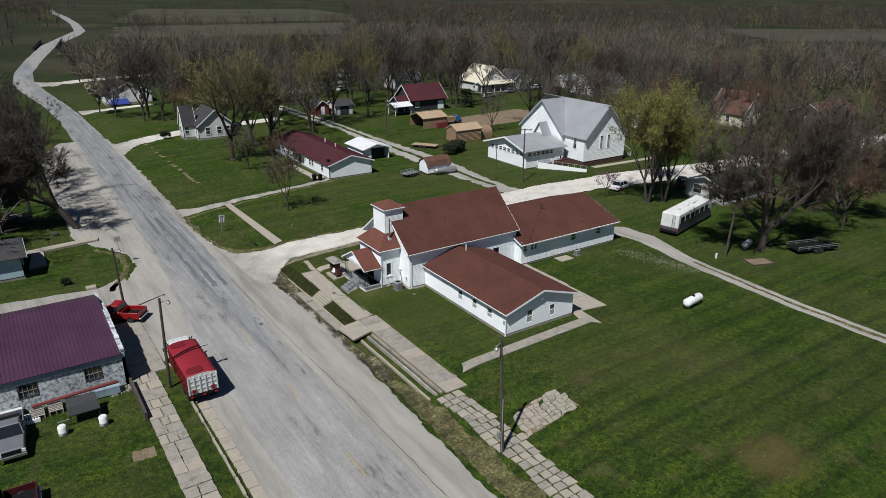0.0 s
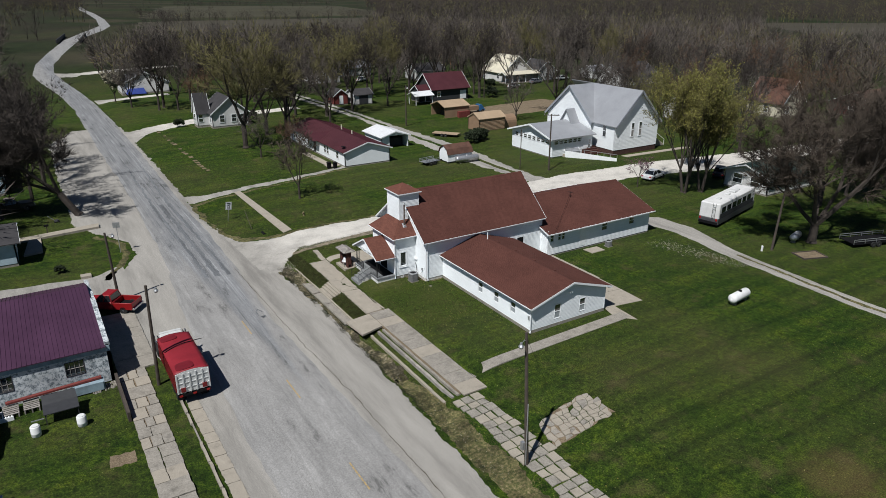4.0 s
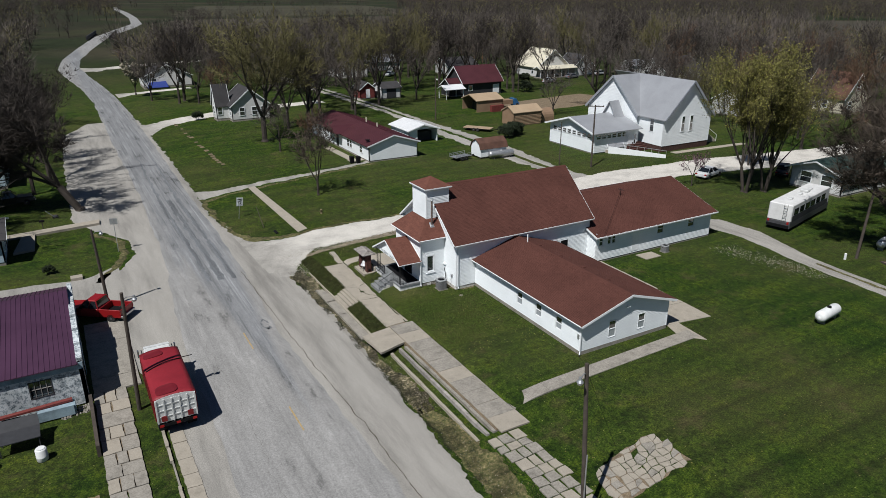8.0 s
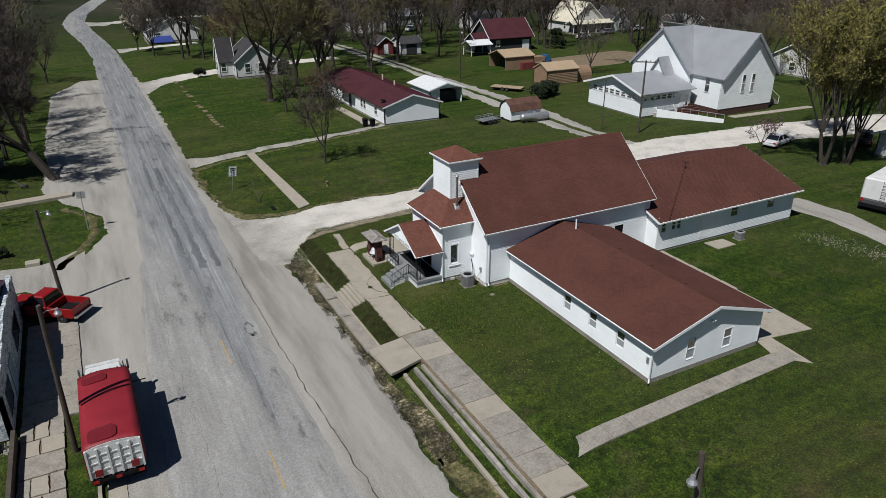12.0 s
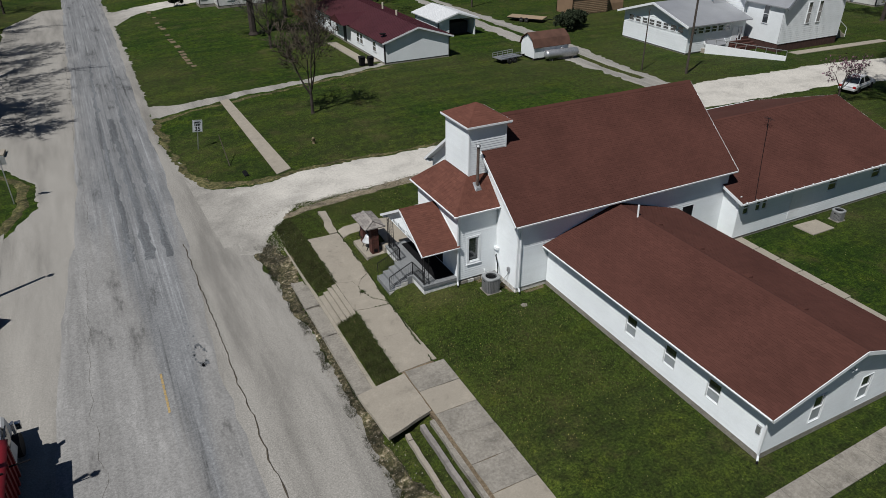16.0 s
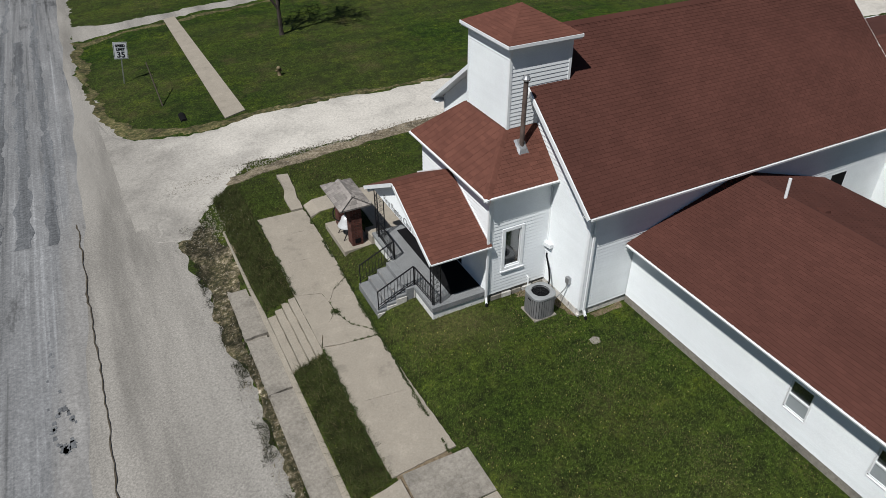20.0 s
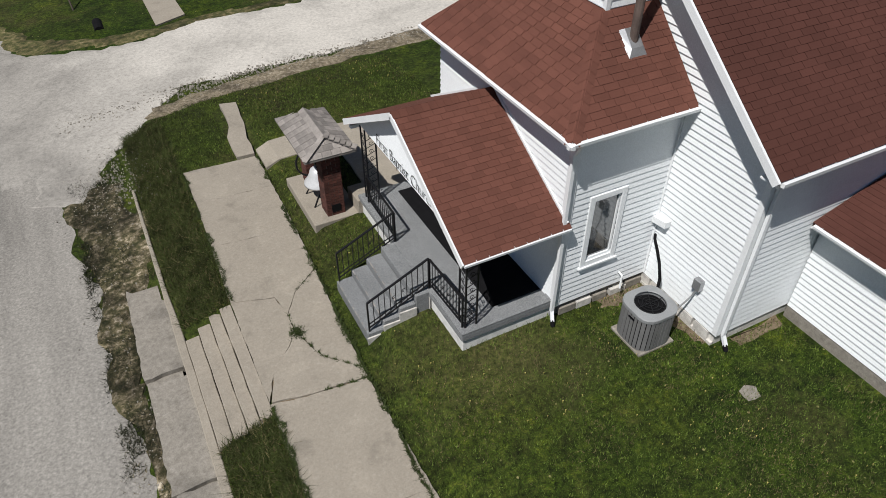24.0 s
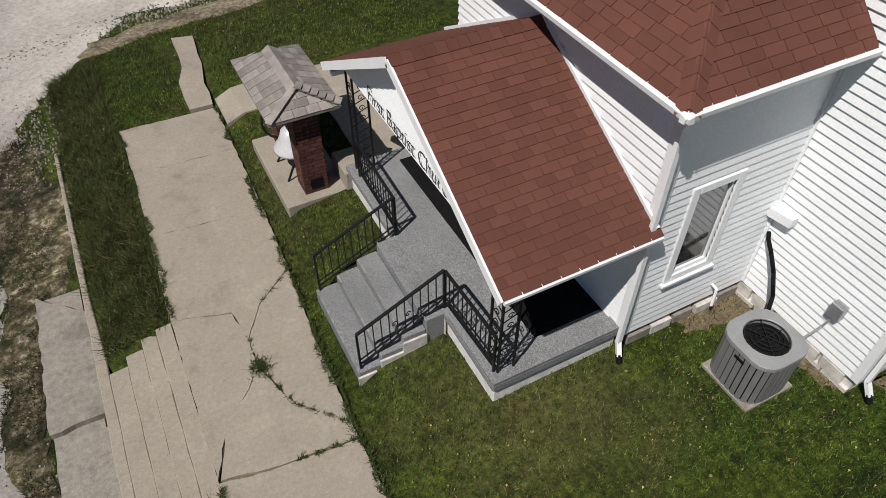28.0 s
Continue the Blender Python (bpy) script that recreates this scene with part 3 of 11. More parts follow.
ribbon("gravel_side_road", [(19.6, 82.5), (19.9, 79.6), (21.1, 77.5), (23.7, 76.2), (27.1, 76.8), (31, 76.5), (35.5, 76.1), (39.2, 75.9), (48, 76), (62, 79.6), (72, 80.5), (90, 79.5), (110, 76), (150, 73), (260, 66)],
       [(20.2, 67.0), (21.9, 68.5), (22.6, 69.8), (25, 70.95), (29, 71.0), (34, 70.9), (48, 72), (62, 73.4), (72, 72.8), (82, 72.5), (100, 68.5), (134, 65.6), (255, 58)], M_GRAVEL, 0.05,
       "white crushed gravel side road", "road", 0.3, 8, 0.25)
ribbon("gravel_lane", [(64.6, 79), (64.4, 90), (64.5, 104), (64.8, 114), (65.2, 125), (67.6, 147), (67.4, 160), (66, 230)],
       [(68.6, 79.5), (69.0, 90), (70.8, 100), (71.2, 110), (71, 133), (71.4, 147), (71.8, 160), (71, 230)], M_SHOULDER, 0.04,
       "two-track gravel lane beside the sheds", "road", 0.5, 6, 0.5)
ribbon("lane_verge", [(66.3, 84), (66.3, 90), (67.0, 104), (67.4, 114), (67.6, 125), (69.0, 147), (69.2, 160), (68.2, 230)],
       [(67.2, 84), (67.3, 90), (68.2, 104), (68.6, 114), (68.8, 125), (70.1, 147), (70.2, 160), (69.2, 230)], M_GRASS, 0.08,
       "grass strip between the lane's wheel tracks", "ground", 0.3, 6, 1.2, 9)
ribbon("house_drive", [(19.6, 97.4), (26, 98.6), (35, 100.4), (46, 102.4)], [(19.8, 103.0), (23, 101.0), (35, 102.2), (46, 104.0)], M_SHOULDER, 0.035,
       "thin gravel drive worn into the grass", "road", 0.4, 4, 0.4)
ribbon("far_drive", [(20.0, 147), (24, 155), (36, 161), (62, 166)], [(20.0, 163), (24, 164), (36, 168), (62, 172)], M_GRAVEL, 0.05,
       "wide gravel drive to the white house", "road", 0.4, 4)
ribbon("farm_drive", [(17, 292), (24, 292), (60, 300)], [(16, 314), (24, 305), (60, 308)], M_GRAVEL, 0.06, "pale gravel farm drive", "road", 0.4, 4, 3)
ribbon("mobile_home_drive", [(20.6, 211), (26, 212), (40, 214)], [(20.4, 220), (26, 217), (40, 218)], M_GRAVEL, 0.06, "pale gravel house drive", "road", 0.3, 4, 3)
ribbon("back_track", [(62.6, 56.6), (64.2, 55.2), (64.6, 51.5), (63.2, 44), (61.9, 30), (61.4, 10), (61.2, -20)], [(63.6, 60.5), (68.2, 57), (68.4, 52), (65.7, 44), (64.2, 30), (63.5, 10), (63.2, -20)], M_SHOULDER, 0.035,
       "rutted gravel track through the grass", "road", 0.22, 6, 0.4)
ribbon("track_verge", [(64.3, 43), (62.75, 30), (62.1, 10), (61.9, -20)], [(64.7, 43), (63.35, 30), (62.75, 10), (62.5, -20)], M_VERGE, 0.06,
       "thin grass strip between the track's ruts", "ground", 0.16, 6, 0.4, 12)
ribbon("west_street", [(-70, 76.6), (-3, 77.4), (5, 76.6), (8.0, 79.6)], [(-70, 71.5), (-3, 71.6), (4.5, 70.5), (8.0, 66)], M_SHOULDER, 0.03, "pale gravel street behind the workshop", "road", 0.3, 5)
ribbon("bank_verge", [(21.7, 6), (21.5, 22), (21.8, 34), (21.95, 42)], [(23.9, 6), (23.9, 22), (23.8, 34), (23.3, 42)], M_VERGE, 0.03, "dry grassy road bank beside the pavers", "ground", 0.35, 8, 0.3, 24)
ribbon("bank_weeds", [(21.95, 41), (22.0, 44), (22.1, 50), (22.12, 52), (22.25, 55), (22.15, 58.5), (21.9, 59.6), (21.85, 61.5), (21.95, 63.3), (21.65, 65.7), (21.85, 67.4)], [(23.3, 41), (23.3, 44), (22.7, 50), (22.66, 52), (22.66, 55), (22.64, 58.5), (22.64, 59.6), (22.66, 61.5), (23.36, 62.4), (23.36, 65.7), (23.2, 67.0)], M_WEED, 0.03,
       "dry weeds and stones on the road bank", "ground", 0.3, 6, 0.3, 4)
corner = ribbon("corner_gravel", [(20.8, 66.9), (21.2, 68.6), (22.2, 71.6)], [(22.2, 66.4), (23.2, 68.2), (26.0, 71.2)], M_GRAVEL, 0.036, "loose gravel spread at the road corner", "ground", 0.35, 6, 0.2, 21)
for v in list(corner.data.vertices)[:7]:     # its south end runs out under the weeds
    v.co.z -= 0.09
ribbon("road_edge_weeds", [(24.2, 69.5), (27, 69.9), (33, 70.0), (42, 70.6)], [(24.0, 70.6), (27, 71.1), (33, 71.5), (42, 72.0)], M_MARGIN, 0.03, "brown trodden gravel margin beside the road", "ground", 0.25, 4, 0.6, 6)
ribbon("dry_verge", [(19.6, 98), (19.3, 90.6), (19.3, 84.7), (19.6, 80.1), (20.9, 77.5), (23.6, 76.0), (31, 76.3), (39, 75.7), (48, 75.8)], [(20.3, 97.6), (20.0, 90.6), (20.1, 85), (20.6, 80.6), (21.7, 78.5), (24, 77.0), (31, 77.0), (39, 76.3), (48, 76.3)], M_VERGE, 0.035,
       "dry trampled grass along the lawn's edge", "ground", 0.4, 4, 0.3, 15)
ribbon("drive_verge", [(20, 96.6), (28, 98.0), (36, 99.6), (46, 101.6)], [(20, 97.6), (28, 99.0), (36, 100.5), (46, 102.5)], M_VERGE, 0.03, "dry grass beside the thin drive", "ground", 0.4, 4, 0.4, 16)
ribbon("corner_verge", [(6.6, 74), (9.2, 79.6), (9.4, 85), (6.9, 90)], [(5.6, 74.6), (8.2, 80), (8.4, 85), (6.2, 89.6)], M_VERGE, 0.03, "dry grass round the west corner", "ground", 0.3, 4, 0.4, 17)
ribbon("garden_plot", [(95, 128), (112, 130), (126, 139)], [(88, 143), (106, 147), (124, 149)], M_DIRT, 0.05, "tilled bare garden soil", "ground", 0.3, 4, 2)


def crack(name, pts, width, mat, label, wob=0.12, seed=2, lift=0.052):
    """A ragged open joint in the paving, filled with dark dirt."""
    mb, k = MB(), 0
    rnd = random.Random(seed)
    for (ax, ay), (bx, by) in zip(pts, pts[1:]):
        n = max(2, int(math.hypot(bx - ax, by - ay) / 0.3))
        for i in range(n):
            f = i / n
            x, y = lerp(ax, bx, f) + wob * noise.noise(Vector((k * 0.23, seed, 0))) + 0.03 * rnd.uniform(-1, 1), lerp(ay, by, f)
            w = width * (0.35 + rnd.random())
            mb.v += [(x - w / 2, y, zg(x, y) + lift), (x + w / 2, y, zg(x, y) + lift)]
            if k:
                mb.f.append((2 * k - 2, 2 * k - 1, 2 * k + 1, 2 * k))
            k += 1
    return solo(name, mb, mat, label, "road crack", kind="structure")


crack("pavement_joint", [(18.5, 36), (18.5, 42), (18.25, 48.5), (18.18, 51), (18.1, 55), (18.08, 60), (18.0, 66), (18.05, 70.4)], 0.05, M_JOINT, "ragged dark joint between asphalt and shoulder", 0.2, 3)
crack("pavement_joint", [(18.62, -5), (18.6, 10), (18.55, 24), (18.5, 36)], 0.06, M_JOINT, "ragged dark joint between asphalt and shoulder", 0.2, 5)
crack("pavement_crack", [(12.2, 20), (12.0, 34), (12.4, 46), (12.0, 58), (12.5, 71)], 0.009, M_JOINT, "long thin crack in the asphalt", 0.3, 7)
crack("pavement_crack", [(12.9, 74), (12.8, 90), (13.0, 110), (12.9, 140)], 0.015, M_JOINT, "long thin crack in the patched asphalt", 0.25, 13, 0.057)
M_TAR = stone_mix("blue_grey_patching", [(0.3, (0.07, 0.074, 0.08)), (0.5, (0.125, 0.131, 0.138)), (0.7, (0.205, 0.212, 0.22))], 10, 7, [(0.34, G3(0.62)), (0.5, G3(1.0)), (0.66, G3(1.3))], 1.0, rel=0.3, stretch=(2.6, 0.07, 1))
for xa, xb, ya, yb, sd_ in ((14.55, 15.3, 69.2, 128, 31), (16.65, 17.45, 68.9, 128, 33), (15.45, 16.5, 69.1, 90, 35)):
    ribbon("asphalt_patch", [(xa, ya), (xa + 0.15, 100), (xa + 1.0, 128)][:3 if yb > 100 else 2], [(xb, ya - 0.1), (xb + 0.1, 100), (xb + 0.6, 128)][:3 if yb > 100 else 2], M_TAR, 0.0555, "blue-grey patching worn into a wheel track", "road patch", 0.22, 4, 0.3, sd_)
M_YELLOW = plain("worn_yellow_line_paint", (0.4, 0.29, 0.13), 0.8, 0, 0.35, 6, 40, 0.1)
for ya in (8.0, 19.8, 31.6, 43.1, 54.7):
    line = MB()
    for q in range(7):
        line.add([(14.95, ya + q * 0.42, zg(15, ya) + 0.0525), (15.05, ya + q * 0.42, zg(15, ya) + 0.0525), (15.06, ya + q * 0.42 + 0.38, zg(15, ya) + 0.0525), (14.96, ya + q * 0.42 + 0.38, zg(15, ya) + 0.0525)], [(0, 1, 2, 3)])
    solo("lane_line", line, M_YELLOW, "worn yellow centre line dash", "road marking", "centre line dashes", "structure")

old = solo("old_walk", MB().box(26.3, 26.5, 108.6, 159, -0.9, -0.62), M_DIRT, "broken remains of an old walk in the lawn", "sidewalk", kind="structure")
ro = random.Random(19)
for k in range(30):
    yo = 108.6 + k * 1.68
    if ro.random() < 0.45:
        xo, wo, lo_ = 26.4 + ro.uniform(-0.15, 0.15), ro.uniform(0.3, 0.5), ro.uniform(0.4, 0.8)
        part("paving_slab", MB().prism([(xo - wo, yo - lo_), (xo + wo, yo - lo_ * 0.8), (xo + wo * 0.9, yo + lo_), (xo - wo * 1.1, yo + lo_ * 0.9)], "z", zg(xo, yo) - 0.1, zg(xo, yo) + 0.012), M_DIRT, old)

M_RAIL = plain("dark_bridge_rail", (0.03, 0.03, 0.032), 0.7, 0.2, 0.2)
bd = thing("road_bridge", (42, 545, zg(42, 545)), "low dark-railed road bridge far down the street", "bridge")
for dx in (-4.6, 6.0):
    part("bridge_rail", MB().bar((37.5 + dx, 520, zg(42, 520) + 1.0), (45.5 + dx, 572, zg(42, 572) + 1.0), 0.5, 1.7), M_RAIL, bd)


def rough_ring(ring, amount, seed, per=0.45):
    """An outline with broken, slightly wandering edges."""
    rnd, out = random.Random(seed), []
    for (ax, ay), (bx, by) in zip(ring, ring[1:] + ring[:1]):
        n = max(1, int(math.hypot(bx - ax, by - ay) / per))
        for k in range(n):
            j = amount if k else amount * 0.3
            out.append((lerp(ax, bx, k / n) + rnd.uniform(-j, j), lerp(ay, by, k / n) + rnd.uniform(-j, j)))
    return out


rt = random.Random(23)
stain = thing("tar_stain", (16.95, 58.2, zg(17, 58.2)), "ring of dark tar blots on the asphalt", "road stain", kind="structure")
for k in range(26):
    t = k * 2 * math.pi / 22 + rt.uniform(-0.1, 0.1)
    x, yv, r = (16.93 + 0.26 * math.cos(t) + rt.uniform(-0.06, 0.06), 58.2 + 0.85 * math.sin(t) + rt.uniform(-0.1, 0.1), rt.uniform(0.03, 0.1)) if k < 20 else (16.7 + rt.uniform(-0.2, 0.2), 58.6 + (k - 19) * 0.65, rt.uniform(0.02, 0.05))
    part("blot", MB().prism(rough_ring([(x - r, yv - r * 1.7), (x + r, yv - r * 1.5), (x + r * 0.8, yv + r * 1.8), (x - r * 0.9, yv + r * 1.4)], r * 0.5, 800 + k, 0.05), "z", zg(x, yv) + 0.03, zg(x, yv) + 0.0535), M_TAR, stain)


# ---- siding, shingles, openings ----
def spans(outline, z):
    """Where an outline of rows (z, a0, a1) lies at a height."""
    return table([(r[0], r[1]) for r in outline], z), table([(r[0], r[2]) for r in outline], z)


def cut(a0, a1, holes):
    out = [(a0, a1)]
    for h0, h1 in holes:
        nxt = []
        for p, q in out:
            if h1 <= p or h0 >= q:
                nxt.append((p, q))
            else:
                if h0 > p:
                    nxt.append((p, h0))
                if h1 < q:
                    nxt.append((h1, q))
        out = nxt
    return [(p, q) for p, q in out if q - p > 0.01]


def siding_wall(parent, name, axis, off, side, outline, holes=(), course=0.127, mat=None, boards=False, label="", depth=0.1):
    """A wall of lapped boards in the plane axis = off that faces side, over a thin core. holes: a0, a1, z0, z1.
    boards: whether each board is a part of its own."""
    mat = mat or M_SIDING
    core, joined, single = MB(), MB(), []
    z, top = outline[0][0], outline[-1][0]
    put = (lambda a, o, h: (o, a, h)) if axis == "x" else (lambda a, o, h: (a, o, h))
    while z < top - 0.01:
        z1 = min(z + course, top)
        hs = [(h[0], h[1]) for h in holes if h[2] < (z + z1) / 2 < h[3]]
        lo, hi = spans(outline, z + 1e-4), spans(outline, z1 - 1e-4)
        pieces = cut(min(lo[0], hi[0]), max(lo[1], hi[1]), hs)
        for p, q in pieces:
            b0, b1 = max(p, lo[0]), min(q, lo[1])
            t0, t1 = max(p, hi[0]), min(q, hi[1])
            if b1 - b0 < 0.02:
                continue
            t0, t1 = min(t0, t1), max(t0, t1)
            i, o = off - side * depth, off - side * 0.012
            core.hull([put(b0, i, z), put(b1, i, z), put(b1, o, z), put(b0, o, z)], [put(t0, i, z1), put(t1, i, z1), put(t1, o, z1), put(t0, o, z1)])
            mb = MB() if boards else joined
            o0, o1 = off + side * (0.03 if axis == "x" else 0.017), off + side * 0.001
            mb.hull([put(b0, o + side * 0.001, z), put(b1, o + side * 0.001, z), put(b1, o0, z), put(b0, o0, z)],
                    [put(t0, o + side * 0.001, z1), put(t1, o + side * 0.001, z1), put(t1, o1, z1), put(t0, o1, z1)])
            if boards:
                single.append(mb)
        z = z1
    w = part(name, core, mat, parent, label)
    if joined.v:
        part("siding", joined, mat, w, "lapped white vinyl siding")
    for mb in single:
        part("siding_board", mb, mat, w)
    return w


def shingle_slope(parent, p0, along, up, width, height, lo=None, hi=None, pieces=0, mat=None, tab=0.3, row=0.13, seed=3):
    """Three-tab shingles on a slope. p0: its lower corner; lo, hi: how far along it runs at a way up the slope."""
    mat = mat or M_SHINGLE
    rnd = random.Random(seed)
    e, u = Vector(along).normalized(), Vector(up).normalized()
    n = e.cross(u).normalized()
    if n.z < 0:
        n = -n
    p0 = Vector(p0)
    lo = lo or (lambda v: 0.0)
    hi = hi or (lambda v: width)
    joined, count, k, v = MB(), 0, 0, 0.0
    shared = None
    while v < height - 0.02:
        top = min(v + row + 0.015, height)
        l0, l1, r0, r1 = lo(v), lo(top), hi(v), hi(top)
        a0, a1 = min(l0, l1), max(r0, r1)
        a = a0 - tab * ((k % 2) * 0.5 + rnd.uniform(0, 0.05))
        while a < a1 - 0.02:
            s, t = max(a, l0) + 0.008, min(a + tab, r0) - 0.008
            sh, th = max(a, l1) + 0.008, max(min(a + tab, r1) - 0.008, max(a, l1) + 0.012)
            full = a >= max(l0, l1) and a + tab <= min(r0, r1) and top < height
            jit = rnd.uniform(-0.003, 0.003)
            if t - s > 0.02:
                h0 = 0.012 + rnd.uniform(0, 0.004)
                vs = [(s, v + jit, 0), (t, v + jit, 0), (th, top, 0), (sh, top, 0), (s, v + jit, h0), (t, v + jit, h0), (th, top, 0.004), (sh, top, 0.004)]
                fs = [(4, 5, 6, 7), (0, 1, 5, 4), (1, 2, 6, 5), (3, 0, 4, 7)]
                if full and count < pieces:
                    m = Matrix((e, u, n)).transposed()
                    if shared is None:
                        mb = MB().add([(x - s, y - v - jit, z) for x, y, z in vs], fs)
                        shared = mb.mesh("shingle")
                        shared.materials.append(mat)
                    ob = new("shingle", shared)
                    ob.parent = parent
                    ob.matrix_local = Matrix.Translation(p0 + e * s + u * (v + jit) - Vector(ORIGIN[parent.name])) @ m.to_4x4()
                    count += 1
                else:
                    joined.add([p0 + e * x + u * y + n * z for x, y, z in vs], fs)
            a += tab
        v += row
        k += 1
    if joined.v:
        part("shingling", joined, mat, parent, "overlapping red-brown asphalt shingles", normals=False, kind="stuff")


def slab(ring, t):
    """A roof deck: a ring of points with thickness t below."""
    return MB().hull([(x, y, z - t) for x, y, z in ring], ring)


def window(parent, axis, off, side, a0, a1, z0, z1, rail=True, trim=0.08, name="window", blind=False, sill=True):
    put = (lambda o, p, q, r, s: (off + min(o) * 1, off + max(o), p, q, r, s)) if axis == "x" else (lambda o, p, q, r, s: (p, q, off + min(o), off + max(o), r, s))
    fr = MB()
    for p, q, r, s in ((a0 - trim, a0, z0 - trim, z1 + trim), (a1, a1 + trim, z0 - trim, z1 + trim), (a0, a1, z1, z1 + trim), (a0, a1, z0 - trim, z0)):
        fr.box(*put((-0.06 * side, 0.035 * side), p, q, r, s))
    w = part(name, fr, M_WHITE, parent, "white framed sash window", bevel=0.008)
    sash = MB()
    for p, q, r, s in ((a0, a0 + 0.035, z0, z1), (a1 - 0.035, a1, z0, z1), (a0, a1, z1 - 0.035, z1), (a0, a1, z0, z0 + 0.045)):
        sash.box(*put((-0.05 * side, 0.0), p, q, r, s))
    if rail:
        zm = (z0 + z1) / 2
        sash.box(*put((-0.045 * side, 0.008 * side), a0 + 0.03, a1 - 0.03, zm - 0.025, zm + 0.025))
    part("sash", sash, M_WHITE, w)
    part("pane", MB().box(*put((-0.04 * side, -0.03 * side), a0 + 0.02, a1 - 0.02, z0 + 0.02, z1 - 0.02)), M_GLASS, w, "dark reflecting glass pane")
    if blind:
        part("blind", MB().box(*put((-0.028 * side, -0.02 * side), a0 + 0.035, a1 - 0.035, z0 + 0.045, (z0 + z1) / 2 - 0.025)), M_BLIND, w, "pale blind in the lower sash")
    elif sill:
        part("sill", MB().box(*put((-0.02 * side, 0.07 * side), a0 - trim - 0.03, a1 + trim + 0.03, z0 - trim - 0.04, z0 - trim)), M_WHITE, w)
    return w


# ---- the church ----
church = thing("church", (32.5, 54.3, 0), "white vinyl-sided church with red-brown shingle roofs and a square tower", "church")
YC = 59.15                              # the nave's middle line
NS, NN, NW, NE = 54.4, 63.9, 32.5, 47.0
EAVE, RIDGE = 4.19, 8.1
SL = (RIDGE - EAVE) / 5.1


def gable_rows(c, half, z0, zr, slope):
    """Outline rows of a gable wall with the given ridge height and slope."""
    ze = zr - half * slope
    return [(z0, c - half, c + half), (ze, c - half, c + half), (zr, c - 0.005, c + 0.005)]


# nave walls
siding_wall(church, "nave_wall_west", "x", NW, -1, gable_rows(YC, 4.75, 0.3, RIDGE - 0.12, SL), boards=True, label="white sided gable wall facing the street")
siding_wall(church, "nave_wall_south", "y", NS, -1, [(0.3, NW, NE), (4.3, NW, NE)], [(43.7, 44.5, 0.35, 2.45)], label="white sided long wall under the eave")
siding_wall(church, "nave_wall_north", "y", NN, 1, [(0.3, NW, NE), (4.3, NW, NE)])
siding_wall(church, "nave_wall_east", "x", NE, 1, gable_rows(YC, 4.75, 0.3, RIDGE - 0.12, SL))
found = part("nave_foundation", MB().box(NW + 0.03, NE, NS + 0.03, NN - 0.03, -0.4, 0.3), M_FOUND, church, "whitewashed stone foundation")
rs = random.Random(5)
for a in range(5):
    y0 = NS + 0.03 + a * 0.42
    for r in range(2):
        part("foundation_stone", MB().box(NW - 0.01 - rs.uniform(0, 0.03), NW + 0.05, y0 + r * 0.12, y0 + 0.4 + r * 0.08, -0.12 + r * 0.2, 0.07 + r * 0.2), M_FOUND, found)
for x, y in ((NW, NS), (NW, NN)):
    part("corner_trim", MB().box(x - 0.03, x + 0.08, y - 0.03, y + 0.08, 0.3, 4.25), M_WHITE, church, "white corner board")
door = part("side_door", MB().box(43.7, 44.5, NS - 0.02, NS + 0.04, 0.35, 2.45), M_DARK, church, "dark side door")
# nave roof
for sgn, nm in ((-1, "nave_roof_south"), (1, "nave_roof_north")):
    ye = YC + sgn * 5.1
    ring = [(32.1, ye, EAVE), (47.2, ye, EAVE), (47.6, YC, RIDGE), (32.1, YC, RIDGE)]
    rf = part(nm, slab(ring, 0.1), M_SHINGLE_DARK, church, "red-brown shingled roof slope")
    ln = math.hypot(5.1, RIDGE - EAVE)
    if sgn < 0:
        shingle_slope(rf, (32.08, ye - 0.03, EAVE - 0.02), (1, 0, 0), (0, -sgn * 5.1, RIDGE - EAVE), 15.5, ln + 0.02, hi=lambda v: 15.13 + 0.4 * v / ln, mat=M_SHINGLE_DARK)
    for xa, xb in ((32.06, 32.06), (47.22, 47.6)):
        part("rake_board", MB().bar((xa, ye, EAVE - 0.085), (xb, YC, RIDGE - 0.085), 0.045, 0.14), M_WHITE, rf, "white rake board")
    so = MB().hull([(32.1, ye, EAVE - 0.1), (32.5, ye, EAVE - 0.1), (32.5, YC, RIDGE - 0.1), (32.1, YC, RIDGE - 0.1)],
                   [(32.1, ye, EAVE - 0.14), (32.5, ye, EAVE - 0.14), (32.5, YC, RIDGE - 0.14), (32.1, YC, RIDGE - 0.14)])
    part("soffit", so, M_WHITE, rf)
    gut = MB().prism([(ye + sgn * 0.0, EAVE - 0.04), (ye + sgn * 0.09, EAVE - 0.04), (ye + sgn * 0.08, EAVE - 0.11), (ye, EAVE - 0.12)], "x", 32.12, 47.15)
    part("gutter", gut, M_WHITE, rf, "white metal eaves gutter")
    part("eave_soffit", MB().box(32.12, 47.15, min(ye, YC + sgn * 4.75), max(ye, YC + sgn * 4.75), EAVE - 0.17, EAVE - 0.14), M_WHITE, rf)
part("ridge_cap", MB().prism([(YC - 0.16, RIDGE - 0.09), (YC, RIDGE + 0.035), (YC + 0.16, RIDGE - 0.09), (YC, RIDGE)], "x", 32.1, 47.55), M_SHINGLE_DARK, church, "shingled ridge cap")


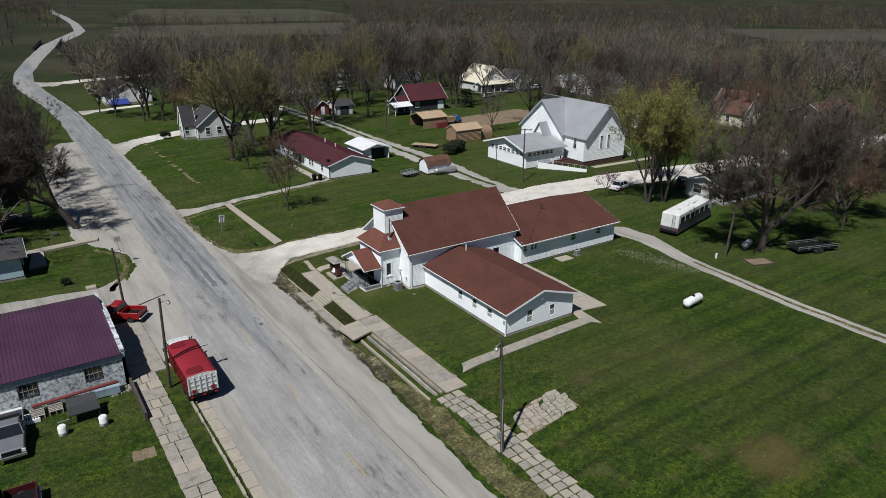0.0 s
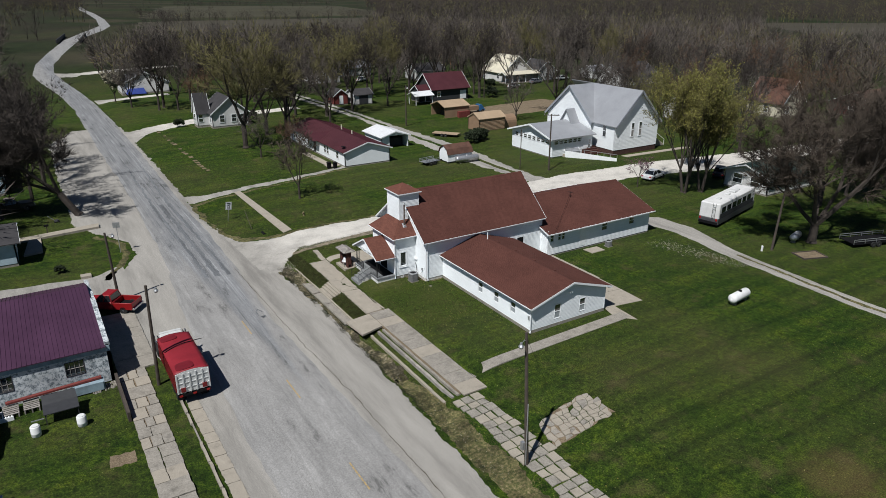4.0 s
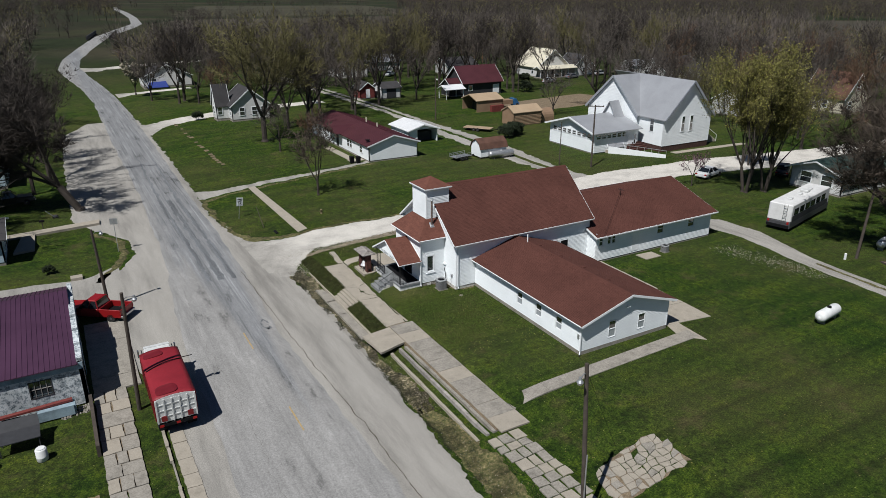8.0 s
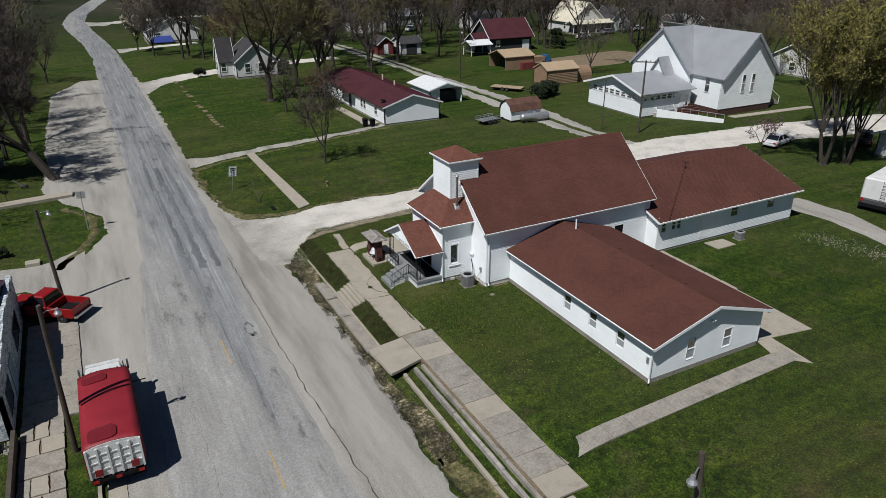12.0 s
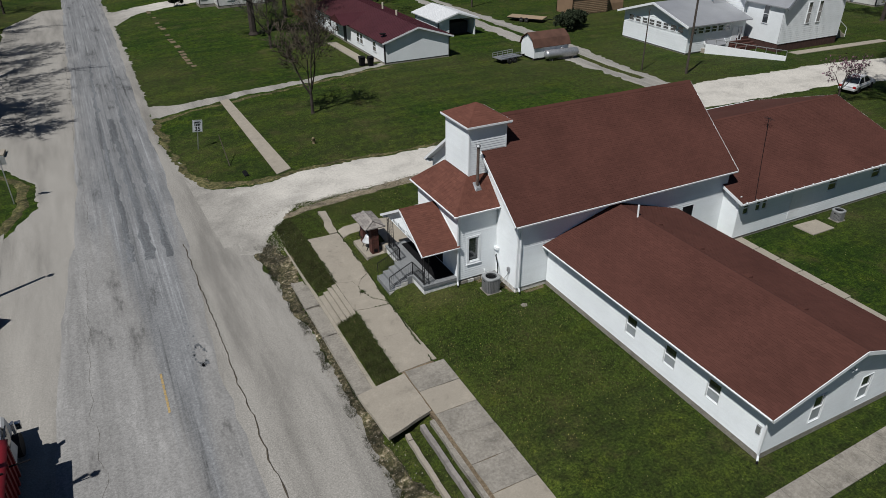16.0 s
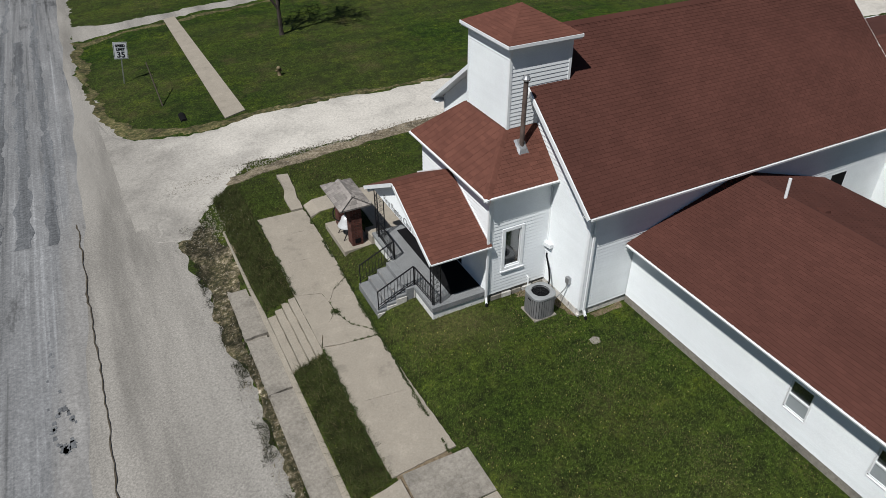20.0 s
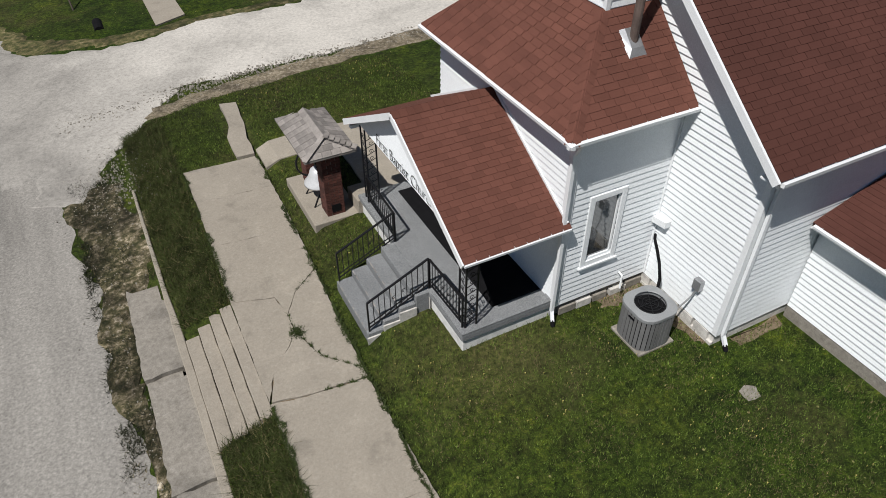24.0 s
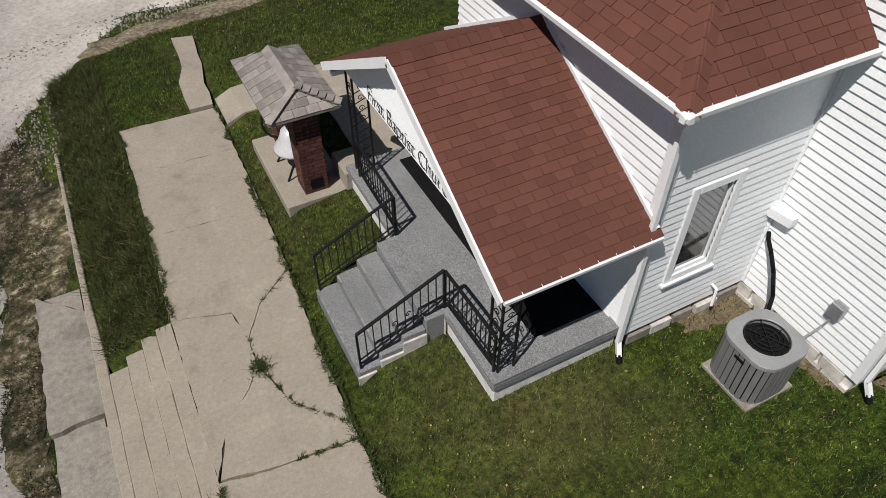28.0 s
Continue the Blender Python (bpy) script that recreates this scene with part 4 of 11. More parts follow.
def downspout(parent, x, y, top, out, wall_y=None, turn=(0, -1)):
    mb = MB()
    mb.bar((x, y, top), (x, y, 0.32), 0.075, 0.06)
    mb.bar((x, y, 0.32), (x + turn[0] * 0.12, y + turn[1] * 0.12, 0.14), 0.075, 0.06)
    s = part("downspout", mb, M_WHITE, parent, "white square downspout")
    part("spout_end", MB().tube((x + turn[0] * 0.1, y + turn[1] * 0.1, 0.16), (x + turn[0] * 0.17, y + turn[1] * 0.17, 0.04), 0.042, 0.045, 8), M_DARK, s, "black drain elbow")


downspout(church, 32.62, 54.33, 4.05, 0)

# vestibule
VW, VS, VN, VE = 30.2, 56.45, 61.25, 4.33
vw = siding_wall(church, "vestibule_wall_south", "y", VS, -1, [(0.32, VW, NW), (4.2, VW, NW)], [(30.8, 31.4, 1.28, 2.7)], boards=True, label="white sided vestibule wall with one window")
siding_wall(church, "vestibule_wall_west", "x", VW, -1, [(0.32, VS, VN), (4.2, VS, VN)], [(58.2, 59.7, 0.45, 2.55)], boards=True, label="white sided vestibule front behind the porch")
siding_wall(church, "vestibule_wall_north", "y", VN, 1, [(0.32, VW, NW), (4.2, VW, NW)])
part("vestibule_foundation", MB().box(VW + 0.05, NW, VS + 0.06, VN - 0.03, -0.4, 0.32), M_CONC_GREY, church, "grey stone foundation")
part("corner_post", MB().box(VW - 0.03, VW + 0.1, VS - 0.03, VS + 0.1, 0.32, 4.2), M_WHITE, church)
part("inner_corner", MB().box(NW - 0.05, NW, VS - 0.05, VS, 0.32, 4.2), M_WHITE, church)
window(vw, "y", VS, -1, 30.8, 31.4, 1.28, 2.7, False, 0.12)
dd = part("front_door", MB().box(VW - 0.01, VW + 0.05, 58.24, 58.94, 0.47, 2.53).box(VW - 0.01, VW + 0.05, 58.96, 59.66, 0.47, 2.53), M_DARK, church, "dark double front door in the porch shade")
part("door_handle", MB().lathe([(0.03, 0), (0.035, 0.03), (0.0, 0.06)], 8, (VW - 0.07, 58.88, 1.45), "x"), M_GALV, dd)
x0, x1, y0, y1, xi, yi0, yi1, ZT = 29.86, 32.46, 56.16, 61.5, 31.26, 57.56, 60.15, 5.66
vroof = part("vestibule_roof", MB().add([(x0, y0, VE), (x1, y0, VE), (x1, y1, VE), (x0, y1, VE), (xi, yi0, ZT), (x1, yi0, ZT), (x1, yi1, ZT), (xi, yi1, ZT),
             (x0, y0, VE - 0.09), (x1, y0, VE - 0.09), (x1, y1, VE - 0.09), (x0, y1, VE - 0.09)],
             [(0, 1, 5, 4), (3, 7, 6, 2), (0, 4, 7, 3), (4, 5, 6, 7), (8, 11, 10, 9), (0, 8, 9, 1), (1, 9, 10, 2), (2, 10, 11, 3), (3, 11, 8, 0), (1, 2, 6, 5)]), M_SHINGLE, church, "hipped red-brown vestibule roof")
ws, ww = y1 - y0, x1 - x0
ls = math.hypot(yi0 - y0, ZT - VE)
lw = math.hypot(xi - x0, ZT - VE)
shingle_slope(vroof, (x0 - 0.02, y0 - 0.02, VE - 0.02), (1, 0, 0), (0, yi0 - y0, ZT - VE), ww, ls + 0.02, lo=lambda v: max(0, v / ls * (xi - x0)), seed=8)
shingle_slope(vroof, (x0 - 0.02, y0 - 0.02, VE - 0.02), (0, 1, 0), (xi - x0, 0, ZT - VE), ws, lw + 0.02, lo=lambda v: max(0, v / lw * (yi0 - y0)), hi=lambda v: ws - v / lw * (y1 - yi1), seed=9)
hn = Vector((-0.5, -0.5, 0.7)) * 0.02
hipb = part("hip_board", MB().bar(Vector((x0, y0, VE)) + hn * 0.3, Vector((xi, yi0, ZT)) + hn * 0.3, 0.06, 0.01), M_SHINGLE, vroof)
for k in range(13):
    a = Vector((x0, y0, VE)).lerp(Vector((xi, yi0, ZT)), k / 13) + hn
    b = Vector((x0, y0, VE)).lerp(Vector((xi, yi0, ZT)), (k + 1.3) / 13) + hn * 0.6
    part("cap_shingle", MB().add([a + Vector((-0.09, 0.09, -0.083)), a + Vector((0, 0, 0.012)), a + Vector((0.09, -0.09, -0.083)), b + Vector((-0.09, 0.09, -0.089)), b + Vector((0, 0, 0.004)), b + Vector((0.09, -0.09, -0.089))],
         [(0, 1, 4, 3), (1, 2, 5, 4)]), M_SHINGLE, hipb, normals=False)
vg = MB()
vg.prism([(y0, VE - 0.01), (y0 - 0.08, VE - 0.03), (y0 - 0.07, VE - 0.09), (y0, VE - 0.1)], "x", x0 - 0.1, x1)
vg.prism([(x0, VE - 0.01), (x0 - 0.08, VE - 0.03), (x0 - 0.07, VE - 0.09), (x0, VE - 0.1)], "y", y0 - 0.1, y1)
part("gutter", vg, M_WHITE, vroof, "white metal eaves gutter")
part("soffit", MB().box(x0, x1, y0, y1, VE - 0.14, VE - 0.1), M_WHITE, vroof)
dv = MB().bar((30.08, 56.2, 4.18), (30.12, 56.38, 3.9), 0.07, 0.06).bar((30.12, 56.38, 3.9), (30.12, 56.38, 0.3), 0.07, 0.06).bar((30.12, 56.38, 0.3), (30.08, 56.27, 0.12), 0.07, 0.06)
dsp = part("downspout", dv, M_WHITE, church, "white square downspout")
part("spout_end", MB().tube((30.085, 56.29, 0.14), (30.07, 56.22, 0.03), 0.042, 0.045, 8), M_DARK, dsp, "black drain elbow")

# tower
tx0, tx1, ty0, ty1 = 31.36, 33.54, 57.58, 60.06
for nm, ax, o, s, a, b in (("tower_wall_west", "x", tx0, -1, ty0, ty1), ("tower_wall_south", "y", ty0, -1, tx0, tx1), ("tower_wall_north", "y", ty1, 1, tx0, tx1), ("tower_wall_east", "x", tx1, 1, ty0, ty1)):
    siding_wall(church, nm, ax, o, s, [(5.3, a, b), (8.2, a, b)], boards=nm in ("tower_wall_west", "tower_wall_south"), label="white sided tower wall")
for x in (tx0 - 0.025, tx1 - 0.06):
    for y in (ty0 - 0.025, ty1 - 0.06):
        part("tower_corner_trim", MB().box(x, x + 0.09, y, y + 0.09, 5.2, 8.2), M_WHITE, church)
r0, r1, s0, s1, TZ, TA = 31.16, 33.74, 57.38, 60.27, 8.35, 9.07
mx, my = (r0 + r1) / 2, (s0 + s1) / 2
troof = part("tower_roof", MB().add([(r0, s0, TZ), (r1, s0, TZ), (r1, s1, TZ), (r0, s1, TZ), (mx, my, TA), (r0, s0, TZ - 0.1), (r1, s0, TZ - 0.1), (r1, s1, TZ - 0.1), (r0, s1, TZ - 0.1)],
             [(0, 1, 4), (1, 2, 4), (2, 3, 4), (3, 0, 4), (8, 7, 6, 5), (0, 5, 6, 1), (1, 6, 7, 2), (2, 7, 8, 3), (3, 8, 5, 0)]), M_SHINGLE, church, "low pyramid roof of red-brown shingles")
for p, al, upv, w in (((r0, s0, TZ), (1, 0, 0), (0, my - s0, TA - TZ), r1 - r0), ((r0, s0, TZ), (0, 1, 0), (mx - r0, 0, TA - TZ), s1 - s0), ((r1, s0, TZ), (0, 1, 0), (mx - r1, 0, TA - TZ), s1 - s0)):
    ln = Vector(upv).length
    shingle_slope(troof, Vector(p) - Vector((0, 0, 0.01)), al, upv, w, ln, lo=lambda v, w=w, ln=ln: v / ln * w / 2, hi=lambda v, w=w, ln=ln: w - v / ln * w / 2, seed=12)
tf = MB().box(r0 - 0.03, r1 + 0.03, s0 - 0.03, s0, TZ - 0.1, TZ - 0.01).box(r0 - 0.03, r1 + 0.03, s1, s1 + 0.03, TZ - 0.1, TZ - 0.01).box(r0 - 0.03, r0, s0, s1, TZ - 0.1, TZ - 0.01).box(r1, r1 + 0.03, s0, s1, TZ - 0.1, TZ - 0.01)
part("fascia", tf, M_WHITE, troof, "white fascia board")
part("soffit", MB().box(r0, r1, s0, s1, TZ - 0.15, TZ - 0.11), M_WHITE, troof)
# flue
flue = part("flue_pipe", MB().tube((31.62, 57.1, 5.25), (31.66, 57.14, 7.35), 0.075, 0.075, 12), plain("rust_streaked_flue", (0.14, 0.105, 0.09), 0.7, 0.3, 0.45, 2.5, 30, 0.3), church, "rust-streaked metal flue pipe beside the tower")
part("flue_cap", MB().lathe([(0.12, 0), (0.13, 0.05), (0.08, 0.14), (0.0, 0.16)], 12, (31.66, 57.14, 7.35)), M_GALV, flue)
part("flue_flashing", MB().hull([(31.42, 56.9, 5.02), (31.82, 56.9, 5.02), (31.82, 57.3, 5.4), (31.42, 57.3, 5.4)], [(31.5, 56.97, 5.2), (31.74, 56.97, 5.2), (31.74, 57.22, 5.45), (31.5, 57.22, 5.45)]), M_GALV, flue)

# south wing
WX0, WX1, WY0, WY1, WC = 34.4, 42.8, 40.48, 54.36, 38.6
WE, WR = 2.52, 3.92
WXE = 34.02                             # the west eave
WSL = (WR - WE) / (WC - WXE)
WW = [(42.62, 43.28, 0.98, 1.92), (45.04, 45.7, 0.98, 1.95), (47.48, 48.14, 0.98, 1.98)]
wwall = siding_wall(church, "wing_wall_west", "x", WX0, -1, [(0.3, WY0, WY1), (2.56, WY0, WY1)], WW, boards=True, label="white sided wing wall with three windows")
SW = [(36.95, 37.6, 0.74, 2.02), (39.8, 40.45, 0.72, 1.9)]
swall = siding_wall(church, "wing_wall_south", "y", WY0, -1, gable_rows(WC, 4.2, 0.3, WR - 0.12, WSL), SW, boards=True, label="white sided wing gable with two windows")
siding_wall(church, "wing_wall_east", "x", WX1, 1, [(0.3, WY0, WY1), (2.56, WY0, WY1)], label="white sided wing wall")
for a, b, c, d in WW:
    window(wwall, "x", WX0, -1, a, b, c, d, True, 0.03, blind=True)
for a, b, c, d in SW:
    window(swall, "y", WY0, -1, a, b, c, d, True, 0.03, blind=True)
part("wing_foundation", MB().box(WX0 - 0.015, WX1 + 0.015, WY0 - 0.015, WY1, -0.4, 0.27), M_CONC_GREY, church, "grey block foundation")
for x in (WX0 - 0.03, WX1 - 0.05):
    part("wing_corner_trim", MB().box(x, x + 0.08, WY0 - 0.03, WY0 + 0.06, 0.28, 2.5), M_WHITE, church)
for sgn, nm in ((-1, "wing_roof_west"), (1, "wing_roof_east")):
    xe = WC + sgn * (WC - WXE)
    ring = [(xe, 40.08, WE), (xe, 54.36, WE), (WC, 54.36, WR), (WC, 40.08, WR)]
    rf = part(nm, slab(ring, 0.08), M_SHINGLE_DARK, church, "red-brown shingled wing roof")
    shingle_slope(rf, (xe + sgn * 0.03, 40.06, WE - 0.01), (0, 1, 0), (-sgn * (WC - WXE), 0, WR - WE), 14.3, math.hypot(WC - WXE, WR - WE) + 0.02, seed=20 + sgn, mat=M_SHINGLE_DARK)
    part("rake_board", MB().bar((xe, 40.06, WE - 0.09), (WC, 40.06, WR - 0.09), 0.04, 0.17), M_WHITE, rf, "white rake board")
    part("gutter", MB().prism([(xe, WE - 0.01), (xe + sgn * 0.08, WE - 0.03), (xe + sgn * 0.07, WE - 0.08), (xe, WE - 0.09)], "y", 40.1, 54.3), M_WHITE, rf, "white metal eaves gutter")
    part("soffit", MB().box(min(xe, WC + sgn * 4.2), max(xe, WC + sgn * 4.2), 40.1, 54.36, WE - 0.15, WE - 0.11), M_WHITE, rf)
part("ridge_cap", MB().prism([(WC - 0.15, WR - 0.04), (WC, WR + 0.03), (WC + 0.15, WR - 0.04), (WC, WR)], "y", 40.07, 54.36), M_SHINGLE_DARK, church)
for y in (51.58, 48.81, 45.98, 43.19):
    z = WR - 0.43 * WSL
    v = part("roof_vent", MB().hull([(38.86, y - 0.17, z), (39.18, y - 0.17, z - 0.1), (39.18, y + 0.17, z - 0.1), (38.86, y + 0.17, z)], [(38.9, y - 0.14, z + 0.1), (39.16, y - 0.14, z + 0.06), (39.16, y + 0.14, z + 0.06), (38.9, y + 0.14, z + 0.1)]), M_SHINGLE_DARK, church, "low brown roof vent")
part("vent_stack", MB().tube((38.5, 52.55, 3.6), (38.5, 52.6, 4.55), 0.05, 0.05, 10), M_WHITE, church, "white plastic vent stack")
lt = part("flood_light", MB().box(38.42, 38.55, 40.38, 40.5, 2.82, 2.92), M_WHITE, church, "small white twin floodlight")
for x in (38.38, 38.6):
    part("lamp_head", MB().lathe([(0.03, 0.0), (0.06, -0.1), (0.05, -0.13)], 8, (x, 40.36, 2.92), "y"), M_WHITE, lt)
downspout(church, 34.32, 40.42, 2.4, 0, turn=(-0.7, -0.7))
part("electric_meter", MB().box(34.32, 34.4, 40.62, 40.8, 1.2, 1.55), M_GALV, church, "grey electric box")

# rear annex
AX0, AX1, AY0, AC_, AE, AR = 46.9, 62.4, 53.2, 59.4, 2.72, 4.97
AYE = 52.75                             # the annex eave
ASL = (AR - AE) / (AC_ - AYE)
AW = [(47.3, 47.75, 1.62, 2.5), (48.35, 48.75, 1.62, 2.5), (48.9, 49.3, 1.62, 2.5), (54.8, 55.6, 1.55, 2.55), (59.1, 59.9, 1.55, 2.45)]
aw = siding_wall(church, "annex_wall_south", "y", AY0, -1, [(0.2, AX0, AX1), (2.66, AX0, AX1)], AW + [(51.5, 52.4, 0.35, 2.4)], label="white sided annex wall with windows")
siding_wall(church, "annex_wall_east", "x", AX1, 1, gable_rows(AC_, 6.2, 0.2, AR - 0.1, ASL))
siding_wall(church, "annex_wall_west", "x", AX0, -1, [(0.2, AY0, NS), (2.9, AY0, NS)])
for a, b, c, d in AW:
    window(aw, "y", AY0, -1, a, b, c, d, True, 0.04, blind=False, sill=False)
part("annex_foundation", MB().box(AX0 + 0.02, AX1 - 0.02, AY0 + 0.02, 66, -0.3, 0.2), M_CONC_GREY, church)
part("annex_door", MB().box(51.5, 52.4, AY0 - 0.03, AY0 + 0.03, 0.35, 2.4), M_WHITE, church, "white annex door")
for sgn, nm in ((-1, "annex_roof_south"), (1, "annex_roof_north")):
    ye = AC_ + sgn * (AC_ - AYE)
    rf = part(nm, slab([(46.6, ye, AE), (62.8, ye, AE), (62.8, AC_, AR), (46.6, AC_, AR)], 0.08), M_SHINGLE_DARK, church, "red-brown shingled annex roof")
    if sgn < 0:
        shingle_slope(rf, (46.58, ye - 0.02, AE - 0.01), (1, 0, 0), (0, AC_ - AYE, AR - AE), 16.25, math.hypot(AC_ - AYE, AR - AE), seed=31, mat=M_SHINGLE_DARK, lo=lambda v: 0 if v < 2.0 else 0.98)
    part("rake_board", MB().bar((62.82, ye, AE - 0.09), (62.82, AC_, AR - 0.09), 0.04, 0.17), M_WHITE, rf)
    part("rake_board", MB().bar((46.58, ye, AE - 0.09), (46.58, lerp(ye, AC_, 0.24), lerp(AE, AR, 0.24) - 0.09), 0.04, 0.17), M_WHITE, rf)
    gg = MB().prism([(ye, AE - 0.01), (ye + sgn * 0.1, AE - 0.01), (ye + sgn * 0.09, AE - 0.11), (ye, AE - 0.12)], "x", 46.6, 62.8)
    gt = part("gutter", gg, M_WHITE, rf, "white metal eaves gutter")
    for k in range(20 if sgn < 0 else 0):
        part("gutter_hanger", MB().box(46.9 + k * 0.8, 46.93 + k * 0.8, ye - 0.11, ye + 0.06, AE, AE + 0.025), M_WHITE, gt)
    part("soffit", MB().box(46.6, 62.8, min(ye, AC_ + sgn * 6.2), max(ye, AC_ + sgn * 6.2), AE - 0.15, AE - 0.11), M_WHITE, rf)
part("annex_ridge_cap", MB().prism([(AC_ - 0.15, AR - 0.03), (AC_, AR + 0.035), (AC_ + 0.15, AR - 0.03), (AC_, AR)], "x", 47.6, 62.8), M_SHINGLE_DARK, church)
an = MB().tube((53.97, 57.85, 4.4), (53.97, 57.85, 5.05), 0.02, 0.02, 6)
for k in range(4):
    t = k * math.pi / 4 + 0.3
    an.tube((53.97 - math.cos(t) * 0.35, 57.85 - math.sin(t) * 0.35, 5.0), (53.97 + math.cos(t) * 0.35, 57.85 + math.sin(t) * 0.35, 5.08), 0.012, 0.012, 5)
ant = part("roof_antenna", an, M_IRON, church, "small dark roof antenna")
cb = []
for k in range(13):
    f = k / 12
    cb.append((lerp(53.97, 47.2, f), lerp(57.85, 52.5, f), lerp(4.95, 2.95, f) - 0.12 * math.sin(math.pi * f)))
part("cable", MB().path(cb, 0.013, 5), M_DARK, ant, "black slack cable")
part("vent_stack", MB().tube((49.6, 58.9, 4.7), (49.6, 58.9, 5.15), 0.06, 0.06, 8), M_DARK, church)
part("annex_floodlight", MB().box(54.0, 54.3, 53.03, 53.2, 2.35, 2.5), M_WHITE, church)

# porch
PX0, PX1, PS, PN, PD = 28.16, 30.2, 56.48, 61.62, 0.43
deck = part("porch_deck", MB().box(PX0, PX1, PS, PN, 0.29, PD), M_PORCH, church, "grey speckled painted porch deck", bevel=0.015)
part("deck_base", MB().box(PX0 + 0.05, PX1, PS + 0.05, PN - 0.05, -0.5, 0.29), plain("fresh_whitewash", (0.78, 0.78, 0.76), 0.85, 0, 0.22, 4, 40, 0.4), church, "whitewashed block porch base", bevel=0.01)
part("deck_border", MB().box(PX0 + 0.0, PX1, PS, PS + 0.22, PD, PD + 0.05).box(PX0, PX0 + 0.16, PS + 0.22, 57.75, PD, PD + 0.05), M_PORCH, deck, "raised grey concrete edge")
# black carpet laid to the roof's shadow, which its colour deepens
part("porch_mat", MB().box(29.06, 30.17, 56.9, 61.3, PD, PD + 0.012), M_DARK, church, "black carpet that darkens the deck like the porch roof's shadow")
part("stair_landing", MB().box(27.87, PX0 + 0.01, 57.86, 59.62, -0.45, PD - 0.004), M_PORCH, church, "grey speckled stair landing", bevel=0.015)
for k in range(3):
    zt = PD - 0.19 * (k + 1)
    st = part("step", MB().box(27.87 - 0.357 * (k + 1), 27.87 - 0.357 * k + (0.02 if k else 0), 57.86, 59.62, -0.6, zt), M_PORCH, church, "grey painted concrete step with a worn nosing", bevel=0.015)
    rn = random.Random(40 + k)
    for q in range(9):
        ya = 57.95 + q * 0.18 + rn.uniform(-0.04, 0.04)
        if rn.random() < 0.75:
            part("worn_nosing", MB().box(27.87 - 0.357 * (k + 1) + 0.004, 27.87 - 0.357 * (k + 1) + rn.uniform(0.018, 0.028), ya, ya + rn.uniform(0.06, 0.2), zt - 0.004, zt + 0.002), M_SHAKE, st, "pale worn paint along the nosing")
for k in range(4):
    part("step_cheek", MB().prism(rough_ring([(27.87 - 0.357 * k - (0.02 if k else -0.3), 57.825), (27.87 - 0.357 * max(0, k - 1) if k else PX0, 57.825), (27.87 - 0.357 * max(0, k - 1) if k else PX0, 57.86), (27.87 - 0.357 * k - (0.02 if k else -0.3), 57.86)], 0.004, 50 + k), "z", -0.6, PD - 0.19 * k - 0.1), M_FOUND, church, "chipped whitewashed step cheek")
PE, PRZ, PRY, PEN = 2.44, 3.9, 59.04, 61.72
for nm, ye in (("porch_roof_south", 56.3), ("porch_roof_north", PEN)):
    sg = -1 if ye < PRY else 1
    rf = part(nm, slab([(28.05, ye, PE), (30.22, ye, PE), (30.22, PRY, PRZ), (28.05, PRY, PRZ)], 0.07), M_SHINGLE, church, "red-brown shingled porch roof")
    ln = math.hypot(PRY - ye, PRZ - PE)
    shingle_slope(rf, (28.04, ye + sg * 0.03, PE - 0.02), (1, 0, 0), (0, PRY - ye, PRZ - PE), 2.18, ln + 0.03, pieces=150, tab=0.25, row=0.13, seed=40)
    part("flashing", MB().bar((30.165, ye + 0.05 * -sg, PE + 0.05), (30.165, PRY, PRZ + 0.03), 0.035, 0.07), M_WHITE, rf, "white channel where the roof meets the wall")
    part("rake_board", MB().bar((28.03, ye, PE - 0.07), (28.03, PRY, PRZ - 0.07), 0.03, 0.13), M_WHITE, rf, "white rake board")
    part("gutter", MB().prism([(ye, PE - 0.01), (ye + sg * 0.06, PE - 0.025), (ye + sg * 0.055, PE - 0.07), (ye, PE - 0.08)], "x", 28.05, 30.2), M_WHITE, rf)
ridge = part("porch_ridge", MB().bar((28.03, PRY, PRZ - 0.01), (30.2, PRY, PRZ - 0.02), 0.05, 0.02), M_SHINGLE, church, "ridge under lapped cap shingles")
for k in range(15):
    a = 28.03 + k * 0.15
    part("cap_shingle", MB().add([(a, PRY - 0.14, PRZ - 0.055), (a, PRY, PRZ + 0.03), (a, PRY + 0.14, PRZ - 0.055), (a + 0.17, PRY - 0.14, PRZ - 0.065), (a + 0.17, PRY, PRZ + 0.016), (a + 0.17, PRY + 0.14, PRZ - 0.065)], [(0, 1, 4, 3), (1, 2, 5, 4), (0, 2, 1)]), M_SHINGLE, ridge, normals=False)
siding_wall(church, "porch_gable", "x", 28.3, -1, [(2.41, 56.55, 61.5), (2.42, 56.55, 61.5), (3.82, PRY - 0.005, PRY + 0.005)], boards=True, course=0.11, label="white sided porch gable", depth=0.06)
part("porch_beam", MB().box(28.33, 28.48, 56.45, 61.6, 2.34, 2.41).box(28.1, 30.2, 56.45, 56.55, 2.28, 2.36).box(28.1, 30.2, 61.5, 61.6, 2.28, 2.36), M_WHITE, church, "white porch beam")
part("porch_ceiling", MB().box(28.35, 30.18, 56.5, 61.55, 2.38, 2.42), M_WHITE, church, "white porch ceiling")
